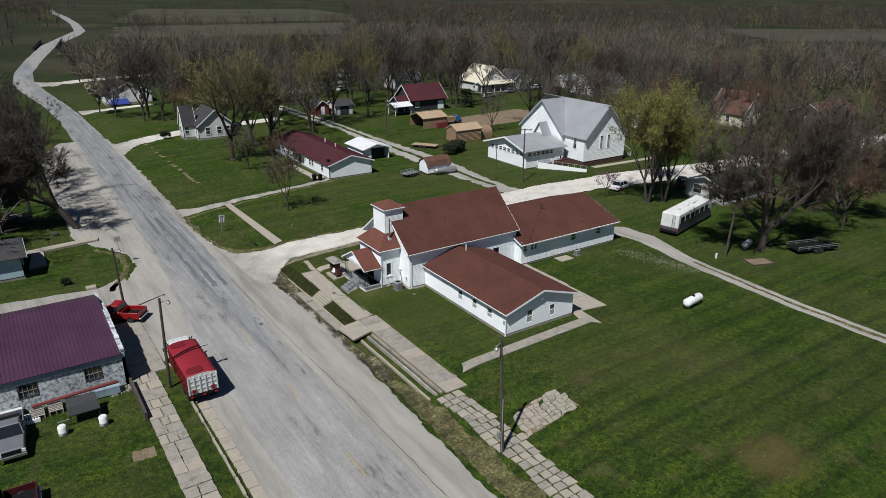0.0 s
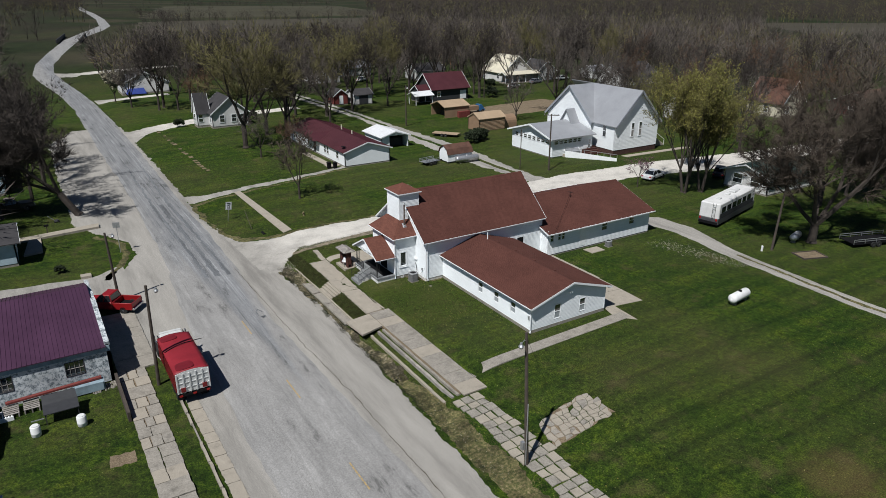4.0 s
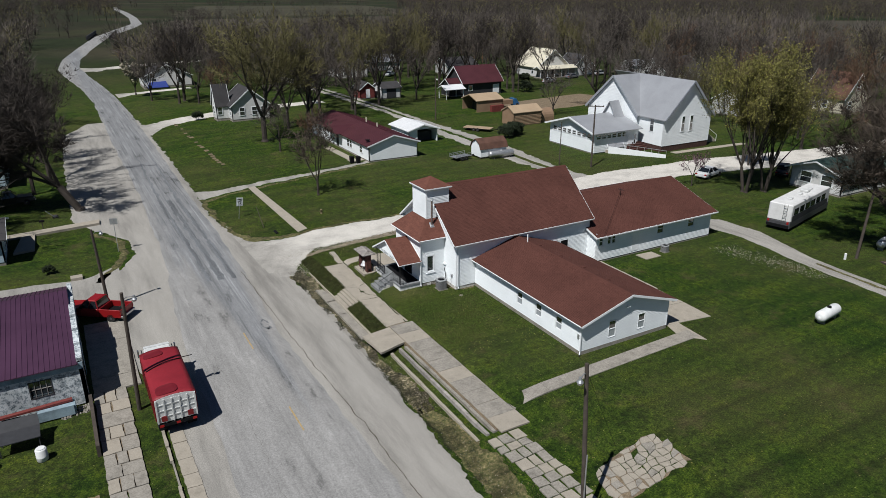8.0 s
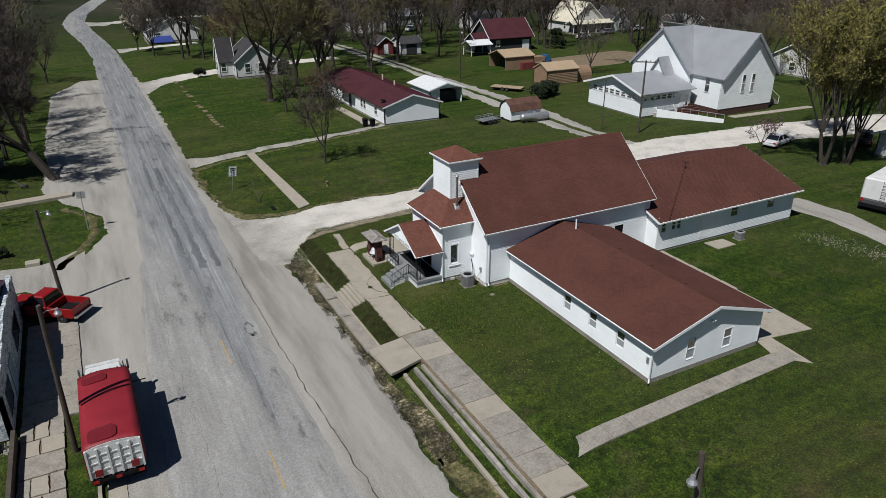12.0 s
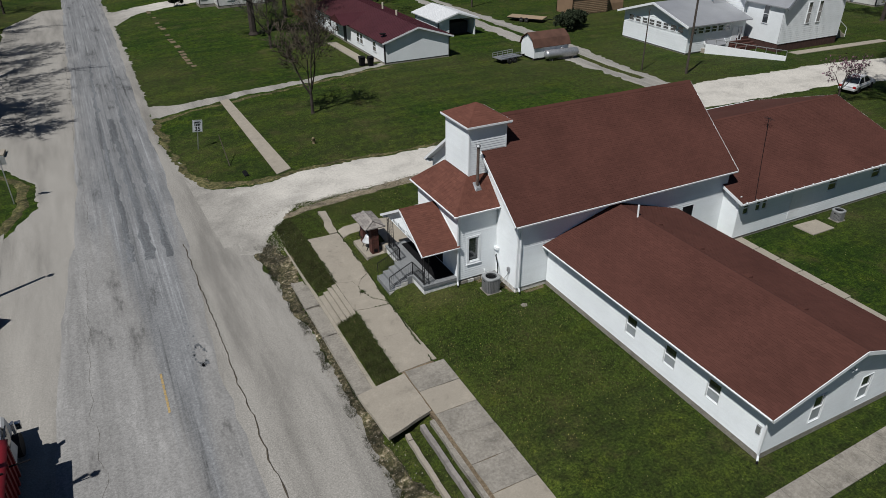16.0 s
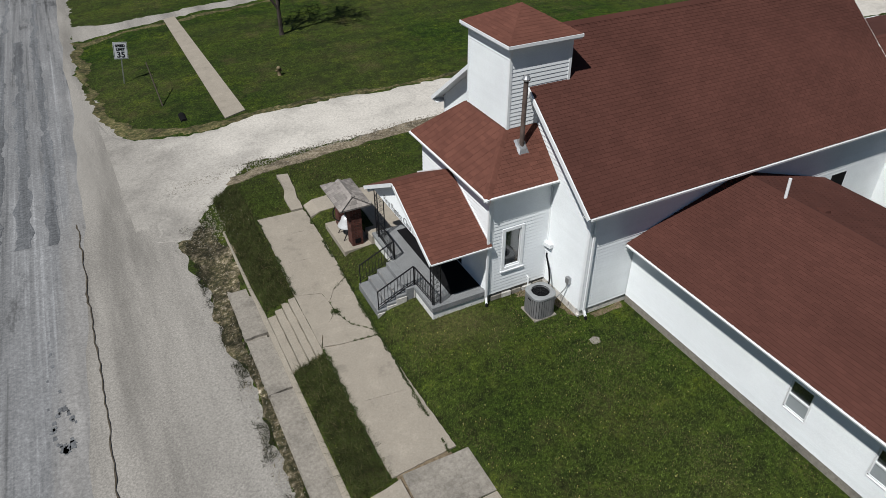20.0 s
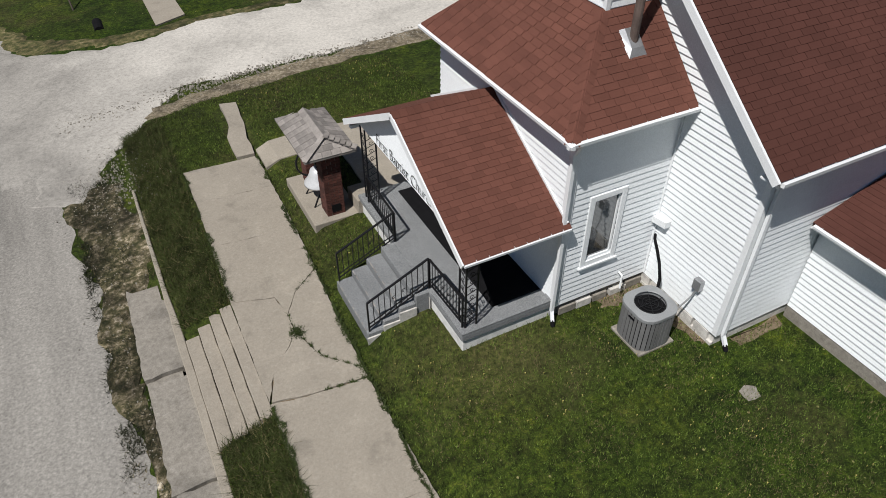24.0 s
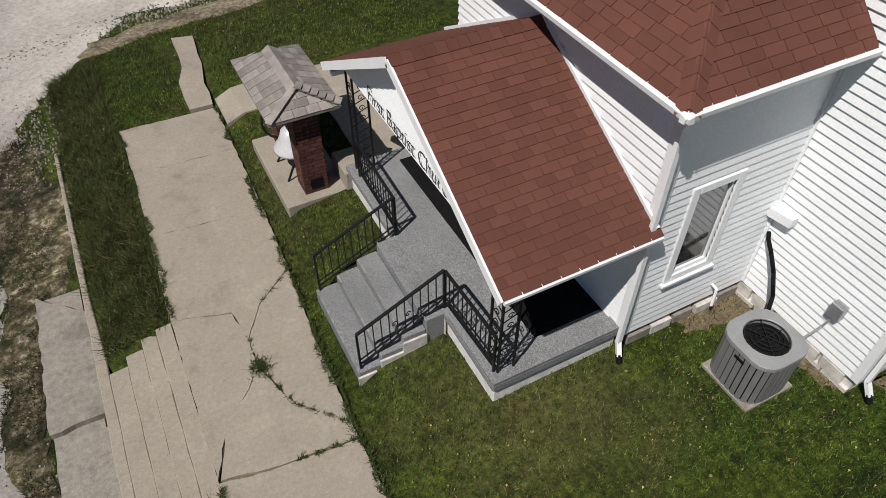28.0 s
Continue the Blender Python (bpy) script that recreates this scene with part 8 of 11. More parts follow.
swins = [(1.0, 2.3, 0.15, 1.35), (-3.7, -2.3, 0.15, 1.35), (-8.4, -7.0, 0.15, 1.35)]
sw_ = block_wall("wall_south", "y", by0, -1, bx0, bx1, bz, 1.55, swins)
part("eave_board", MB().box(bx0, bx1, by0 - 0.06, by0 + 0.02, 1.55, 2.0), M_PEEL, ws_, "peeling blue-grey eave board")
for a0, a1, z0, z1 in swins:
    w_ = part("window", MB().box(a0, a1, by0 - 0.02, by0 + 0.05, z0, z0 + 0.06).box(a0, a1, by0 - 0.02, by0 + 0.05, z1 - 0.06, z1).box(a0, a0 + 0.06, by0 - 0.02, by0 + 0.05, z0, z1).box(a1 - 0.06, a1, by0 - 0.02, by0 + 0.05, z0, z1), M_DARKWALL, ws_)
    part("pane", MB().box(a0, a1, by0 + 0.06, by0 + 0.08, z0, z1), M_GLASS, w_)
    for k in range(1, 4):
        part("muntin", MB().box(lerp(a0, a1, k / 4) - 0.02, lerp(a0, a1, k / 4) + 0.02, by0 + 0.03, by0 + 0.06, z0, z1), M_SHAKE, w_)
    part("muntin", MB().box(a0, a1, by0 + 0.03, by0 + 0.06, (z0 + z1) / 2 - 0.02, (z0 + z1) / 2 + 0.02), M_SHAKE, w_)
part("wall_east", MB().hull([(bx1, by0, bz), (bx1, by1, bz), (bx1, by1, 2.3), (bx1, 59.4, 2.75), (bx1, by0, 2.1)], [(bx1 - 0.25, by0, bz), (bx1 - 0.25, by1, bz), (bx1 - 0.25, by1, 2.3), (bx1 - 0.25, 59.4, 2.75), (bx1 - 0.25, by0, 2.1)]), M_BLOCK, ws_, "peeling block front wall with a stepped coping")
for k in range(7):
    ya, yb = by0 + k * 1.93, by0 + k * 1.93 + 1.9
    zc = 2.1 + 0.66 * (1 - abs((ya + yb) / 2 - 59.45) / 6.75)
    part("coping_stone", MB().box(bx1 - 0.3, bx1 + 0.05, ya, yb, zc - 0.18, zc + 0.1), M_BLOCK, ws_)
part("wall_north", MB().box(bx0, bx1, by1 - 0.2, by1, bz, 1.9), M_BLOCK, ws_)
part("front_door", MB().box(bx1 - 0.02, bx1 + 0.04, 56.5, 58.0, bz, 1.1), M_PEEL, ws_)
part("front_window", MB().box(bx1 - 0.02, bx1 + 0.04, 60.5, 63.5, -0.3, 1.1), M_GLASS, ws_)
part("front_window", MB().box(bx1 - 0.02, bx1 + 0.04, 53.6, 55.6, -0.3, 1.1), M_GLASS, ws_)
for s in (-1, 1):
    e = by0 - 0.25 if s < 0 else by1 + 0.1
    rf = part("roof", slab([(bx0, e, 2.02), (bx1 - 0.25, e, 2.02), (bx1 - 0.25, 63.0, 3.0), (bx0, 63.0, 3.0)], 0.06), M_PURPLE, ws_, "plum ribbed metal roof")
    seams(rf, (bx0, e, 2.02), (1, 0, 0), (0, 63.0 - e, 0.98), bx1 - 0.25 - bx0, math.hypot(63.0 - e, 0.98), M_PURPLE, 0.3, 0.035)
wwk = solo("west_sidewalk", MB().box(4.5, 6.2, 30, 64, -1.4, -1.07), M_DIRT, "old cracked concrete sidewalk beside the workshop", "sidewalk", kind="structure")
rw = random.Random(12)
y = 30.0
row = 0
while y < 52.3:
    ln = rw.uniform(1.0, 1.6)
    if row % 9 == 5:
        ln, cuts = 1.7, (4.3, 6.3)
    else:
        cuts = (4.3, 4.3 + rw.uniform(0.85, 1.05), 6.3) if rw.random() < 0.6 else (4.3, 4.3 + rw.uniform(0.55, 0.7), 4.3 + rw.uniform(1.15, 1.35), 6.3)
    for a, b in zip(cuts, cuts[1:]):
        t0, t1 = rw.uniform(0, 0.06), rw.uniform(0, 0.06)
        r = [(a + 0.03, y + t0), (b - 0.03, y + t1), (b - 0.03 - t0 * 0.6, y + ln - 0.05), (a + 0.02 + t1 * 0.6, y + ln - 0.04)]
        zt = max(zg(a, y), -1.02) + 0.05 + rw.uniform(-0.02, 0.02)
        piece("paving_slab", rough_ring(r, 0.035, int(y * 13 + a * 7), 0.3), -1.1, zt, M_CONC if (row + int(a * 3)) % 3 == 0 else M_CONC_GREY, wwk)
    y += ln
    row += 1
while y < 65:
    piece("paving_slab", rough_ring([(4.35, y), (7.2, y), (7.2, y + 1.9), (4.35, y + 1.9)], 0.03, int(y)), -1.2, -0.98 + rw.uniform(-0.01, 0.01), M_CONC_GREY, wwk)
    y += 1.93
kw = solo("west_kerb", MB().box(7.57, 7.66, 30, 47.8, -1.3, -0.99), M_CONC_GREY, "old broken concrete kerb along the west grass strip", "kerb", kind="structure")
for ya, yb in ((45.2, 47.8), (43.7, 45.0), (39.0, 41.3), (36.2, 38.9), (34.0, 36.0), (30.5, 33.4)):
    piece("kerb_stone", rough_ring([(7.5, ya), (7.66, ya), (7.68, yb), (7.52, yb)], 0.025, int(ya * 3), 0.4), -1.2, -0.9 + rw.uniform(-0.03, 0.02), M_CONC, kw)
wgt = solo("west_gutter", MB().box(8.0, 8.6, 33, 46.8, -1.4, -1.09), M_DIRT, "cracked concrete gutter strip along the west kerb", "kerb", kind="structure")
yy = 31.0
while yy < 46.6:
    ln = rw.uniform(1.2, 2.4)
    x = lerp(7.95, 7.85, (yy - 31) / 16)
    piece("gutter_slab", rough_ring([(x, yy), (x + 0.78, yy + 0.05), (x + 0.76, yy + ln - 0.03), (x, yy + ln - 0.05)], 0.03, int(yy * 9), 0.25), -1.2, -1.035 + rw.uniform(-0.008, 0.008), M_CONC, wgt)
    yy += ln
dp = solo("bare_patch", MB().prism(rough_ring([(2.3, 41.5), (3.8, 41.4), (3.9, 42.7), (2.4, 42.8)], 0.1, 3, 0.3), "z", -1.1, -0.0), M_DIRT, "square patch of dry bare soil in the lawn", "ground", kind="structure")
for v in dp.data.vertices:
    v.co.z = zg(v.co.x, v.co.y) + (0.012 if v.co.z > -0.5 else -0.1)
rwl = solo("low_timber_wall", MB().box(4.05, 4.25, 46.3, 52.4, -1.2, -0.35), M_WOOD, "low dark timber retaining wall", "wall", at=(4.15, 49, -1.2))


# ---- vehicles ----
M_CHROME = plain("dull_chrome", (0.55, 0.56, 0.58), 0.25, 0.9, 0.1)
M_TYRE = plain("tyre_rubber", (0.014, 0.014, 0.014), 0.85, 0, 0.2)
M_LAMP_RED = plain("red_lamp_plastic", (0.3, 0.01, 0.01), 0.3, 0, 0.1)
M_LAMP = plain("clear_lamp_plastic", (0.6, 0.6, 0.58), 0.15, 0, 0.05)
M_CARGLASS = material("car_glass", 0.05, 0, 0.9)[0]
M_CARGLASS.node_tree.nodes["Principled BSDF"].inputs["Base Color"].default_value = (0.012, 0.014, 0.017, 1)


def paint(name, col, rough=0.3):
    return plain(name, col, rough, 0.15, 0.1, 1.2, 30, 0.02, spec=0.6)


def wheel(parent, x, y, r, w):
    t = part("wheel", MB().lathe([(r * 0.6, y - w / 2), (r * 0.95, y - w / 2), (r, y - w / 4), (r, y + w / 4), (r * 0.95, y + w / 2), (r * 0.6, y + w / 2)], 18, (x, 0, r), "y"), M_TYRE, parent, "black tyre")
    part("rim", MB().lathe([(0.0, y - w * 0.52), (r * 0.25, y - w * 0.5), (r * 0.6, y - w * 0.4), (r * 0.6, y + w * 0.4), (r * 0.25, y + w * 0.5), (0.0, y + w * 0.52)], 14, (x, 0, r), "y"), M_CHROME, t)


def cabin(parent, mat, x0, x1, xt0, xt1, w, wt, z0, z1):
    """A glazed cabin: lower rectangle x0..x1, upper xt0..xt1."""
    lo = [(x0, -w / 2, z0), (x1, -w / 2, z0), (x1, w / 2, z0), (x0, w / 2, z0)]
    hi = [(xt0, -wt / 2, z1), (xt1, -wt / 2, z1), (xt1, wt / 2, z1), (xt0, wt / 2, z1)]
    part("greenhouse", MB().hull([(a * 1.0, b * 0.99, q) for a, b, q in lo], [(a, b * 0.99, q) for a, b, q in hi]), M_CARGLASS, parent, "dark car windows")
    part("cab_roof", MB().hull([(xt0 - 0.04, -wt / 2 - 0.02, z1 - 0.03), (xt1 + 0.04, -wt / 2 - 0.02, z1 - 0.03), (xt1 + 0.04, wt / 2 + 0.02, z1 - 0.03), (xt0 - 0.04, wt / 2 + 0.02, z1 - 0.03)],
                               [(xt0 + 0.06, -wt / 2 + 0.08, z1 + 0.05), (xt1 - 0.06, -wt / 2 + 0.08, z1 + 0.05), (xt1 - 0.06, wt / 2 - 0.08, z1 + 0.05), (xt0 + 0.06, wt / 2 - 0.08, z1 + 0.05)]), mat, parent, bevel=0.02)
    for a, b in zip(lo, hi):
        part("pillar", MB().bar(a, b, 0.07, 0.07), mat, parent)
    for s in (-1, 1):
        xm_ = (x0 + x1) / 2
        part("pillar", MB().bar((xm_, s * w / 2, z0), ((xt0 + xt1) / 2, s * wt / 2, z1), 0.08, 0.05), mat, parent)


def pickup(x, y, turn, mat, label, z=None, cargo=None):
    z = zg(x, y) if z is None else z
    p = thing("pickup_truck", (x, y, z), label, "pickup truck", "parked vehicles", world=False)
    hood = MB().hull([(0.75, -0.9, 0.42), (2.6, -0.88, 0.42), (2.6, 0.88, 0.42), (0.75, 0.9, 0.42)], [(0.75, -0.88, 1.1), (2.5, -0.8, 0.98), (2.5, 0.8, 0.98), (0.75, 0.88, 1.1)])
    part("hood", hood, mat, p, bevel=0.06)
    part("cab_body", MB().box(-0.75, 0.8, -0.92, 0.92, 0.4, 1.12), mat, p, bevel=0.05)
    cabin(p, mat, -0.72, 0.95, -0.55, 0.35, 1.72, 1.42, 1.1, 1.72)
    bed = part("bed", MB().box(-2.6, -0.78, -0.92, -0.84, 0.45, 1.12).box(-2.6, -0.78, 0.84, 0.92, 0.45, 1.12).box(-2.66, -2.58, -0.92, 0.92, 0.5, 1.1).box(-0.86, -0.78, -0.92, 0.92, 0.5, 1.12), mat, p, "open cargo bed", bevel=0.015)
    part("bed_floor", MB().box(-2.6, -0.8, -0.84, 0.84, 0.55, 0.62), M_DARK, bed)
    if cargo:
        part("cargo", MB().box(-2.4, -1.0, -0.7, 0.7, 0.62, 0.95), cargo, bed)
    part("rear_bumper", MB().box(-2.82, -2.66, -0.9, 0.9, 0.42, 0.6), M_CHROME, p, bevel=0.02)
    part("front_bumper", MB().box(2.58, 2.74, -0.92, 0.92, 0.4, 0.62), M_CHROME, p, bevel=0.02)
    part("grille", MB().box(2.55, 2.63, -0.6, 0.6, 0.66, 0.92), M_DARK, p)
    for s in (-1, 1):
        part("headlight", MB().box(2.54, 2.63, s * 0.74 - 0.13, s * 0.74 + 0.13, 0.68, 0.9), M_LAMP, p)
        part("tail_light", MB().box(-2.68, -2.6, s * 0.87 - 0.05, s * 0.87 + 0.05, 0.7, 1.0), M_LAMP_RED, p)
        part("mirror", MB().box(0.55, 0.7, s * 1.0 - 0.1, s * 1.0 + 0.1, 1.15, 1.32), M_DARK, p)
        for a in (-1.75, 1.7):
            wheel(p, a, s * 0.8, 0.36, 0.24)
    p.rotation_euler = (0, 0, radians(turn))
    return p


def sedan(x, y, turn, mat, label, tall=0.0):
    p = thing("car", (x, y, zg(x, y)), label, "car", "parked vehicles", world=False)
    part("lower_body", MB().hull([(-2.2, -0.82, 0.3), (2.25, -0.8, 0.3), (2.25, 0.8, 0.3), (-2.2, 0.82, 0.3)], [(-2.25, -0.86, 0.82), (2.3, -0.78, 0.72), (2.3, 0.78, 0.72), (-2.25, 0.86, 0.82)]), mat, p, bevel=0.1)
    part("shoulder", MB().hull([(-2.2, -0.84, 0.78), (2.2, -0.78, 0.72), (2.2, 0.78, 0.72), (-2.2, 0.84, 0.78)], [(-2.1, -0.74, 0.95 + tall * 0.3), (1.9, -0.7, 0.86), (1.9, 0.7, 0.86), (-2.1, 0.74, 0.95 + tall * 0.3)]), mat, p, bevel=0.05)
    cabin(p, mat, -1.7 - tall * 0.5, 1.05, -1.15 - tall, 0.25, 1.5, 1.2, 0.9, 1.42 + tall * 0.5)
    part("front_bumper", MB().box(2.2, 2.34, -0.78, 0.78, 0.32, 0.55), mat, p, bevel=0.04)
    part("rear_bumper", MB().box(-2.36, -2.2, -0.8, 0.8, 0.34, 0.58), mat, p, bevel=0.04)
    for s in (-1, 1):
        part("headlight", MB().box(2.2, 2.31, s * 0.62 - 0.14, s * 0.62 + 0.14, 0.56, 0.7), M_LAMP, p)
        part("tail_light", MB().box(-2.3, -2.2, s * 0.66 - 0.14, s * 0.66 + 0.14, 0.6, 0.78), M_LAMP_RED, p)
        for a in (-1.4, 1.4):
            wheel(p, a, s * 0.74, 0.32, 0.2)
    p.rotation_euler = (0, 0, radians(turn))
    return p


M_RED = paint("bright_red_car_paint", (0.28, 0.012, 0.014))
M_SILVER = paint("grey_silver_car_paint", (0.16, 0.165, 0.18))
M_BLACKCAR = paint("black_car_paint", (0.012, 0.012, 0.014))
M_WHITECAR = paint("white_car_paint", (0.62, 0.63, 0.64))
M_MAROONCAR = paint("dark_maroon_car_paint", (0.07, 0.012, 0.015))
M_BLUECAR = paint("blue_car_paint", (0.03, 0.12, 0.28))
pickup(5.5, 66.5, 143, M_RED, "bright red pickup truck parked beside the workshop", -1.05)
pickup(-4.5, 48.6, -92, M_SILVER, "grey silver pickup truck on the west lawn", cargo=M_DARK)
pickup(-6.0, 40.4, 178, M_MAROONCAR, "dark maroon pickup truck on the west lawn")
pickup(-1.6, 107.4, 8, M_BLACKCAR, "black pickup truck beside the pale cottage")
sedan(82.6, 70.9, 12, M_WHITECAR, "white sedan parked beside the gravel road")
sedan(92.5, 66.6, 30, M_BLACKCAR, "dark estate car under the yellow-green trees", 0.3)
sedan(133, 172, 20, M_WHITECAR, "pale car beside the white house")
sedan(146, 177.5, 10, M_SILVER, "grey car before the white house")
sedan(160, 180.5, 5, M_WHITECAR, "white car beside the white house")
sedan(101, 213, 40, M_WHITECAR, "pale car among the far houses")

# grain truck
gt_ = thing("grain_truck", (8.45, 49.9, -1.06), "red grain truck with a red tarp and white tailgate", "truck", "parked vehicles", world=False)
M_TARP = plain("dusty_red_tarp", (0.23, 0.016, 0.024), 0.55, 0, 0.22, 0.7, 12, 0.3)
M_BEDRED = plain("red_truck_steel", (0.2, 0.018, 0.02), 0.5, 0.2, 0.2)
M_TRUCKWHITE = plain("worn_white_steel", (0.6, 0.61, 0.6), 0.5, 0.1, 0.15)
bw, b0, b1, bzb, bzt = 1.16, -3.3, 2.9, 1.05, 2.55
bed_ = part("grain_box", MB().box(-bw, bw, b0, b1, bzb, bzb + 0.12).box(-bw, -bw + 0.08, b0, b1, bzb, bzt).box(bw - 0.08, bw, b0, b1, bzb, bzt).box(-bw, bw, b1 - 0.08, b1, bzb, bzt), M_BEDRED, gt_, "red steel grain box")
for k in range(13):
    yy = b0 + 0.2 + k * 0.47
    for s in (-1, 1):
        part("side_rib", MB().box(min(s * bw, s * (bw + 0.07)), max(s * bw, s * (bw + 0.07)), yy - 0.05, yy + 0.05, bzb, bzt - 0.05), M_BEDRED, bed_)
tg = part("tailgate", MB().box(-bw, bw, b0 - 0.06, b0 + 0.02, bzb - 0.05, bzt), M_TRUCKWHITE, gt_, "white steel tailgate")
for k in range(6):
    xx = -bw + 0.05 + k * (2 * bw - 0.1) / 5
    part("tailgate_post", MB().box(xx - 0.04, xx + 0.04, b0 - 0.13, b0 - 0.06, bzb - 0.05, bzt), M_TRUCKWHITE, tg)
for z in (bzb + 0.35, bzb + 0.75, bzb + 1.15):
    part("tailgate_bar", MB().box(-bw, bw, b0 - 0.1, b0 - 0.06, z - 0.025, z + 0.025), M_TRUCKWHITE, tg)
for xx in (-0.75, 0.75):
    part("grain_door", MB().box(xx - 0.16, xx + 0.16, b0 - 0.16, b0 - 0.1, bzb + 0.05, bzb + 0.4), M_BEDRED, tg)
tp = MB()
nt_, nw_ = 14, 8
tv = []
for j in range(nt_ + 1):
    for i in range(nw_ + 1):
        u = i / nw_ * 2 - 1
        zz = bzt + 0.02 + 0.17 * (1 - u * u) - 0.05 * abs(math.sin(j * math.pi / 2.8)) * (1 - abs(u)) + 0.02 * noise.noise(Vector((i * 0.7, j * 0.6, 2)))
        tv.append((u * (bw + 0.05), b0 - 0.02 + (b1 - b0 + 0.04) * j / nt_, zz))
tfc = [(j * (nw_ + 1) + i, j * (nw_ + 1) + i + 1, (j + 1) * (nw_ + 1) + i + 1, (j + 1) * (nw_ + 1) + i) for j in range(nt_) for i in range(nw_)]
trp = part("tarp", tp.add(tv, tfc), M_TARP, gt_, "dusty red tarp stretched over bows", smooth=True, normals=False)
sk = trp.modifiers.new("thickness", "SOLIDIFY")
sk.thickness = 0.02
part("tarp_end", MB().hull([(-bw, b0 - 0.05, bzt), (bw, b0 - 0.05, bzt), (0.6, b0 - 0.05, bzt + 0.13), (0, b0 - 0.05, bzt + 0.17), (-0.6, b0 - 0.05, bzt + 0.13)], [(-bw, b0, bzt), (bw, b0, bzt), (0.6, b0, bzt + 0.13), (0, b0, bzt + 0.17), (-0.6, b0, bzt + 0.13)]), M_TRUCKWHITE, gt_)
for p_, q_, nm in (((-1.12, 0.3), (1.12, 1.1), "roll_strap"),):
    pts = [(lerp(p_[0], q_[0], k / 8), lerp(p_[1], q_[1], k / 8), bzt + 0.06 + 0.18 * (1 - (lerp(p_[0], q_[0], k / 8) / bw) ** 2)) for k in range(9)]
    part(nm, MB().path(pts, 0.035, 6), M_DARK, trp, "black tarp strap")
M_PATCH = plain("dark_red_tarp_patch", (0.14, 0.008, 0.014), 0.55, 0, 0.15)
for xx, yy, rx_, ry_ in ((-0.35, -2.55, 0.62, 0.55), (-0.45, 2.25, 0.6, 0.38)):
    ring = [(xx + rx_ * math.copysign(abs(math.cos(t)) ** 0.6, math.cos(t)), yy + ry_ * math.copysign(abs(math.sin(t)) ** 0.6, math.sin(t))) for t in (2 * math.pi * q / 18 for q in range(18))]
    part("tarp_patch", MB().hull([(a, b, bzt + 0.02 + 0.17 * (1 - (a / bw) ** 2) - 0.03) for a, b in ring], [(a, b, bzt + 0.02 + 0.17 * (1 - (a / bw) ** 2) + 0.03) for a, b in ring]), M_PATCH, trp, "darker red patch")
cabm = part("cab", MB().hull([(-1.0, 3.05, 0.7), (1.0, 3.05, 0.7), (1.0, 4.7, 0.7), (-1.0, 4.7, 0.7)], [(-0.9, 3.1, 2.35), (0.9, 3.1, 2.35), (0.82, 4.1, 2.35), (-0.82, 4.1, 2.35)]), M_TRUCKWHITE, gt_, "white truck cab", bevel=0.06)
part("cab_window", MB().hull([(-0.92, 4.66, 1.6), (0.92, 4.66, 1.6), (0.8, 4.14, 2.25), (-0.8, 4.14, 2.25)], [(-0.92, 4.72, 1.6), (0.92, 4.72, 1.6), (0.8, 4.2, 2.25), (-0.8, 4.2, 2.25)]), M_CARGLASS, cabm)
for s in (-1, 1):
    part("side_window", MB().box(s * 0.975 - 0.03, s * 0.975 + 0.03, 3.4, 4.2, 1.6, 2.25), M_CARGLASS, cabm)
    part("mirror", MB().box(s * 1.18 - 0.05, s * 1.18 + 0.05, 4.2, 4.4, 1.7, 2.2), M_CHROME, cabm)
part("visor", MB().hull([(-0.85, 4.05, 2.34), (0.85, 4.05, 2.34), (0.8, 4.4, 2.3), (-0.8, 4.4, 2.3)], [(-0.85, 4.05, 2.39), (0.85, 4.05, 2.39), (0.8, 4.4, 2.35), (-0.8, 4.4, 2.35)]), M_TRUCKWHITE, cabm)
for k in range(5):
    part("marker_lamp", MB().lathe([(0.05, 0), (0.05, 0.06), (0, 0.09)], 8, (-0.64 + k * 0.32, 3.5, 2.36)), M_LAMP, cabm)
part("bonnet", MB().hull([(-0.85, 4.6, 0.7), (0.85, 4.6, 0.7), (0.75, 6.0, 0.7), (-0.75, 6.0, 0.7)], [(-0.75, 4.6, 1.65), (0.75, 4.6, 1.65), (0.62, 5.95, 1.45), (-0.62, 5.95, 1.45)]), M_TRUCKWHITE, gt_, bevel=0.08)
part("front_bumper", MB().box(-1.05, 1.05, 6.0, 6.2, 0.5, 0.8), M_CHROME, gt_)
part("chassis", MB().box(-0.45, -0.3, -3.2, 5.8, 0.65, 0.95).box(0.3, 0.45, -3.2, 5.8, 0.65, 0.95), M_DARK, gt_)
part("lamp_bar", MB().box(-1.1, 1.1, b0 - 0.12, b0 - 0.02, 0.72, 0.9), M_DARK, gt_)
for xx in (-0.95, 0.0, 0.95):
    part("tail_lamp", MB().box(xx - 0.12, xx + 0.12, b0 - 0.15, b0 - 0.11, 0.74, 0.88), M_LAMP_RED, gt_)
for xx in (-0.82, 0.82):
    part("mud_flap", MB().box(xx - 0.28, xx + 0.28, -2.9, -2.86, 0.2, 0.8), M_DARK, gt_)
for yy in (-2.3, -1.15):
    for xx in (-0.98, -0.7, 0.7, 0.98):
        t = part("wheel", MB().lathe([(0.3, xx - 0.12), (0.48, xx - 0.12), (0.5, xx - 0.06), (0.5, xx + 0.06), (0.48, xx + 0.12), (0.3, xx + 0.12)], 18, (0, yy, 0.5), "x"), M_TYRE, gt_)
        part("rim", MB().lathe([(0, xx - 0.05), (0.3, xx - 0.11), (0.3, xx + 0.11), (0, xx + 0.05)], 12, (0, yy, 0.5), "x"), M_TRUCKWHITE, t)
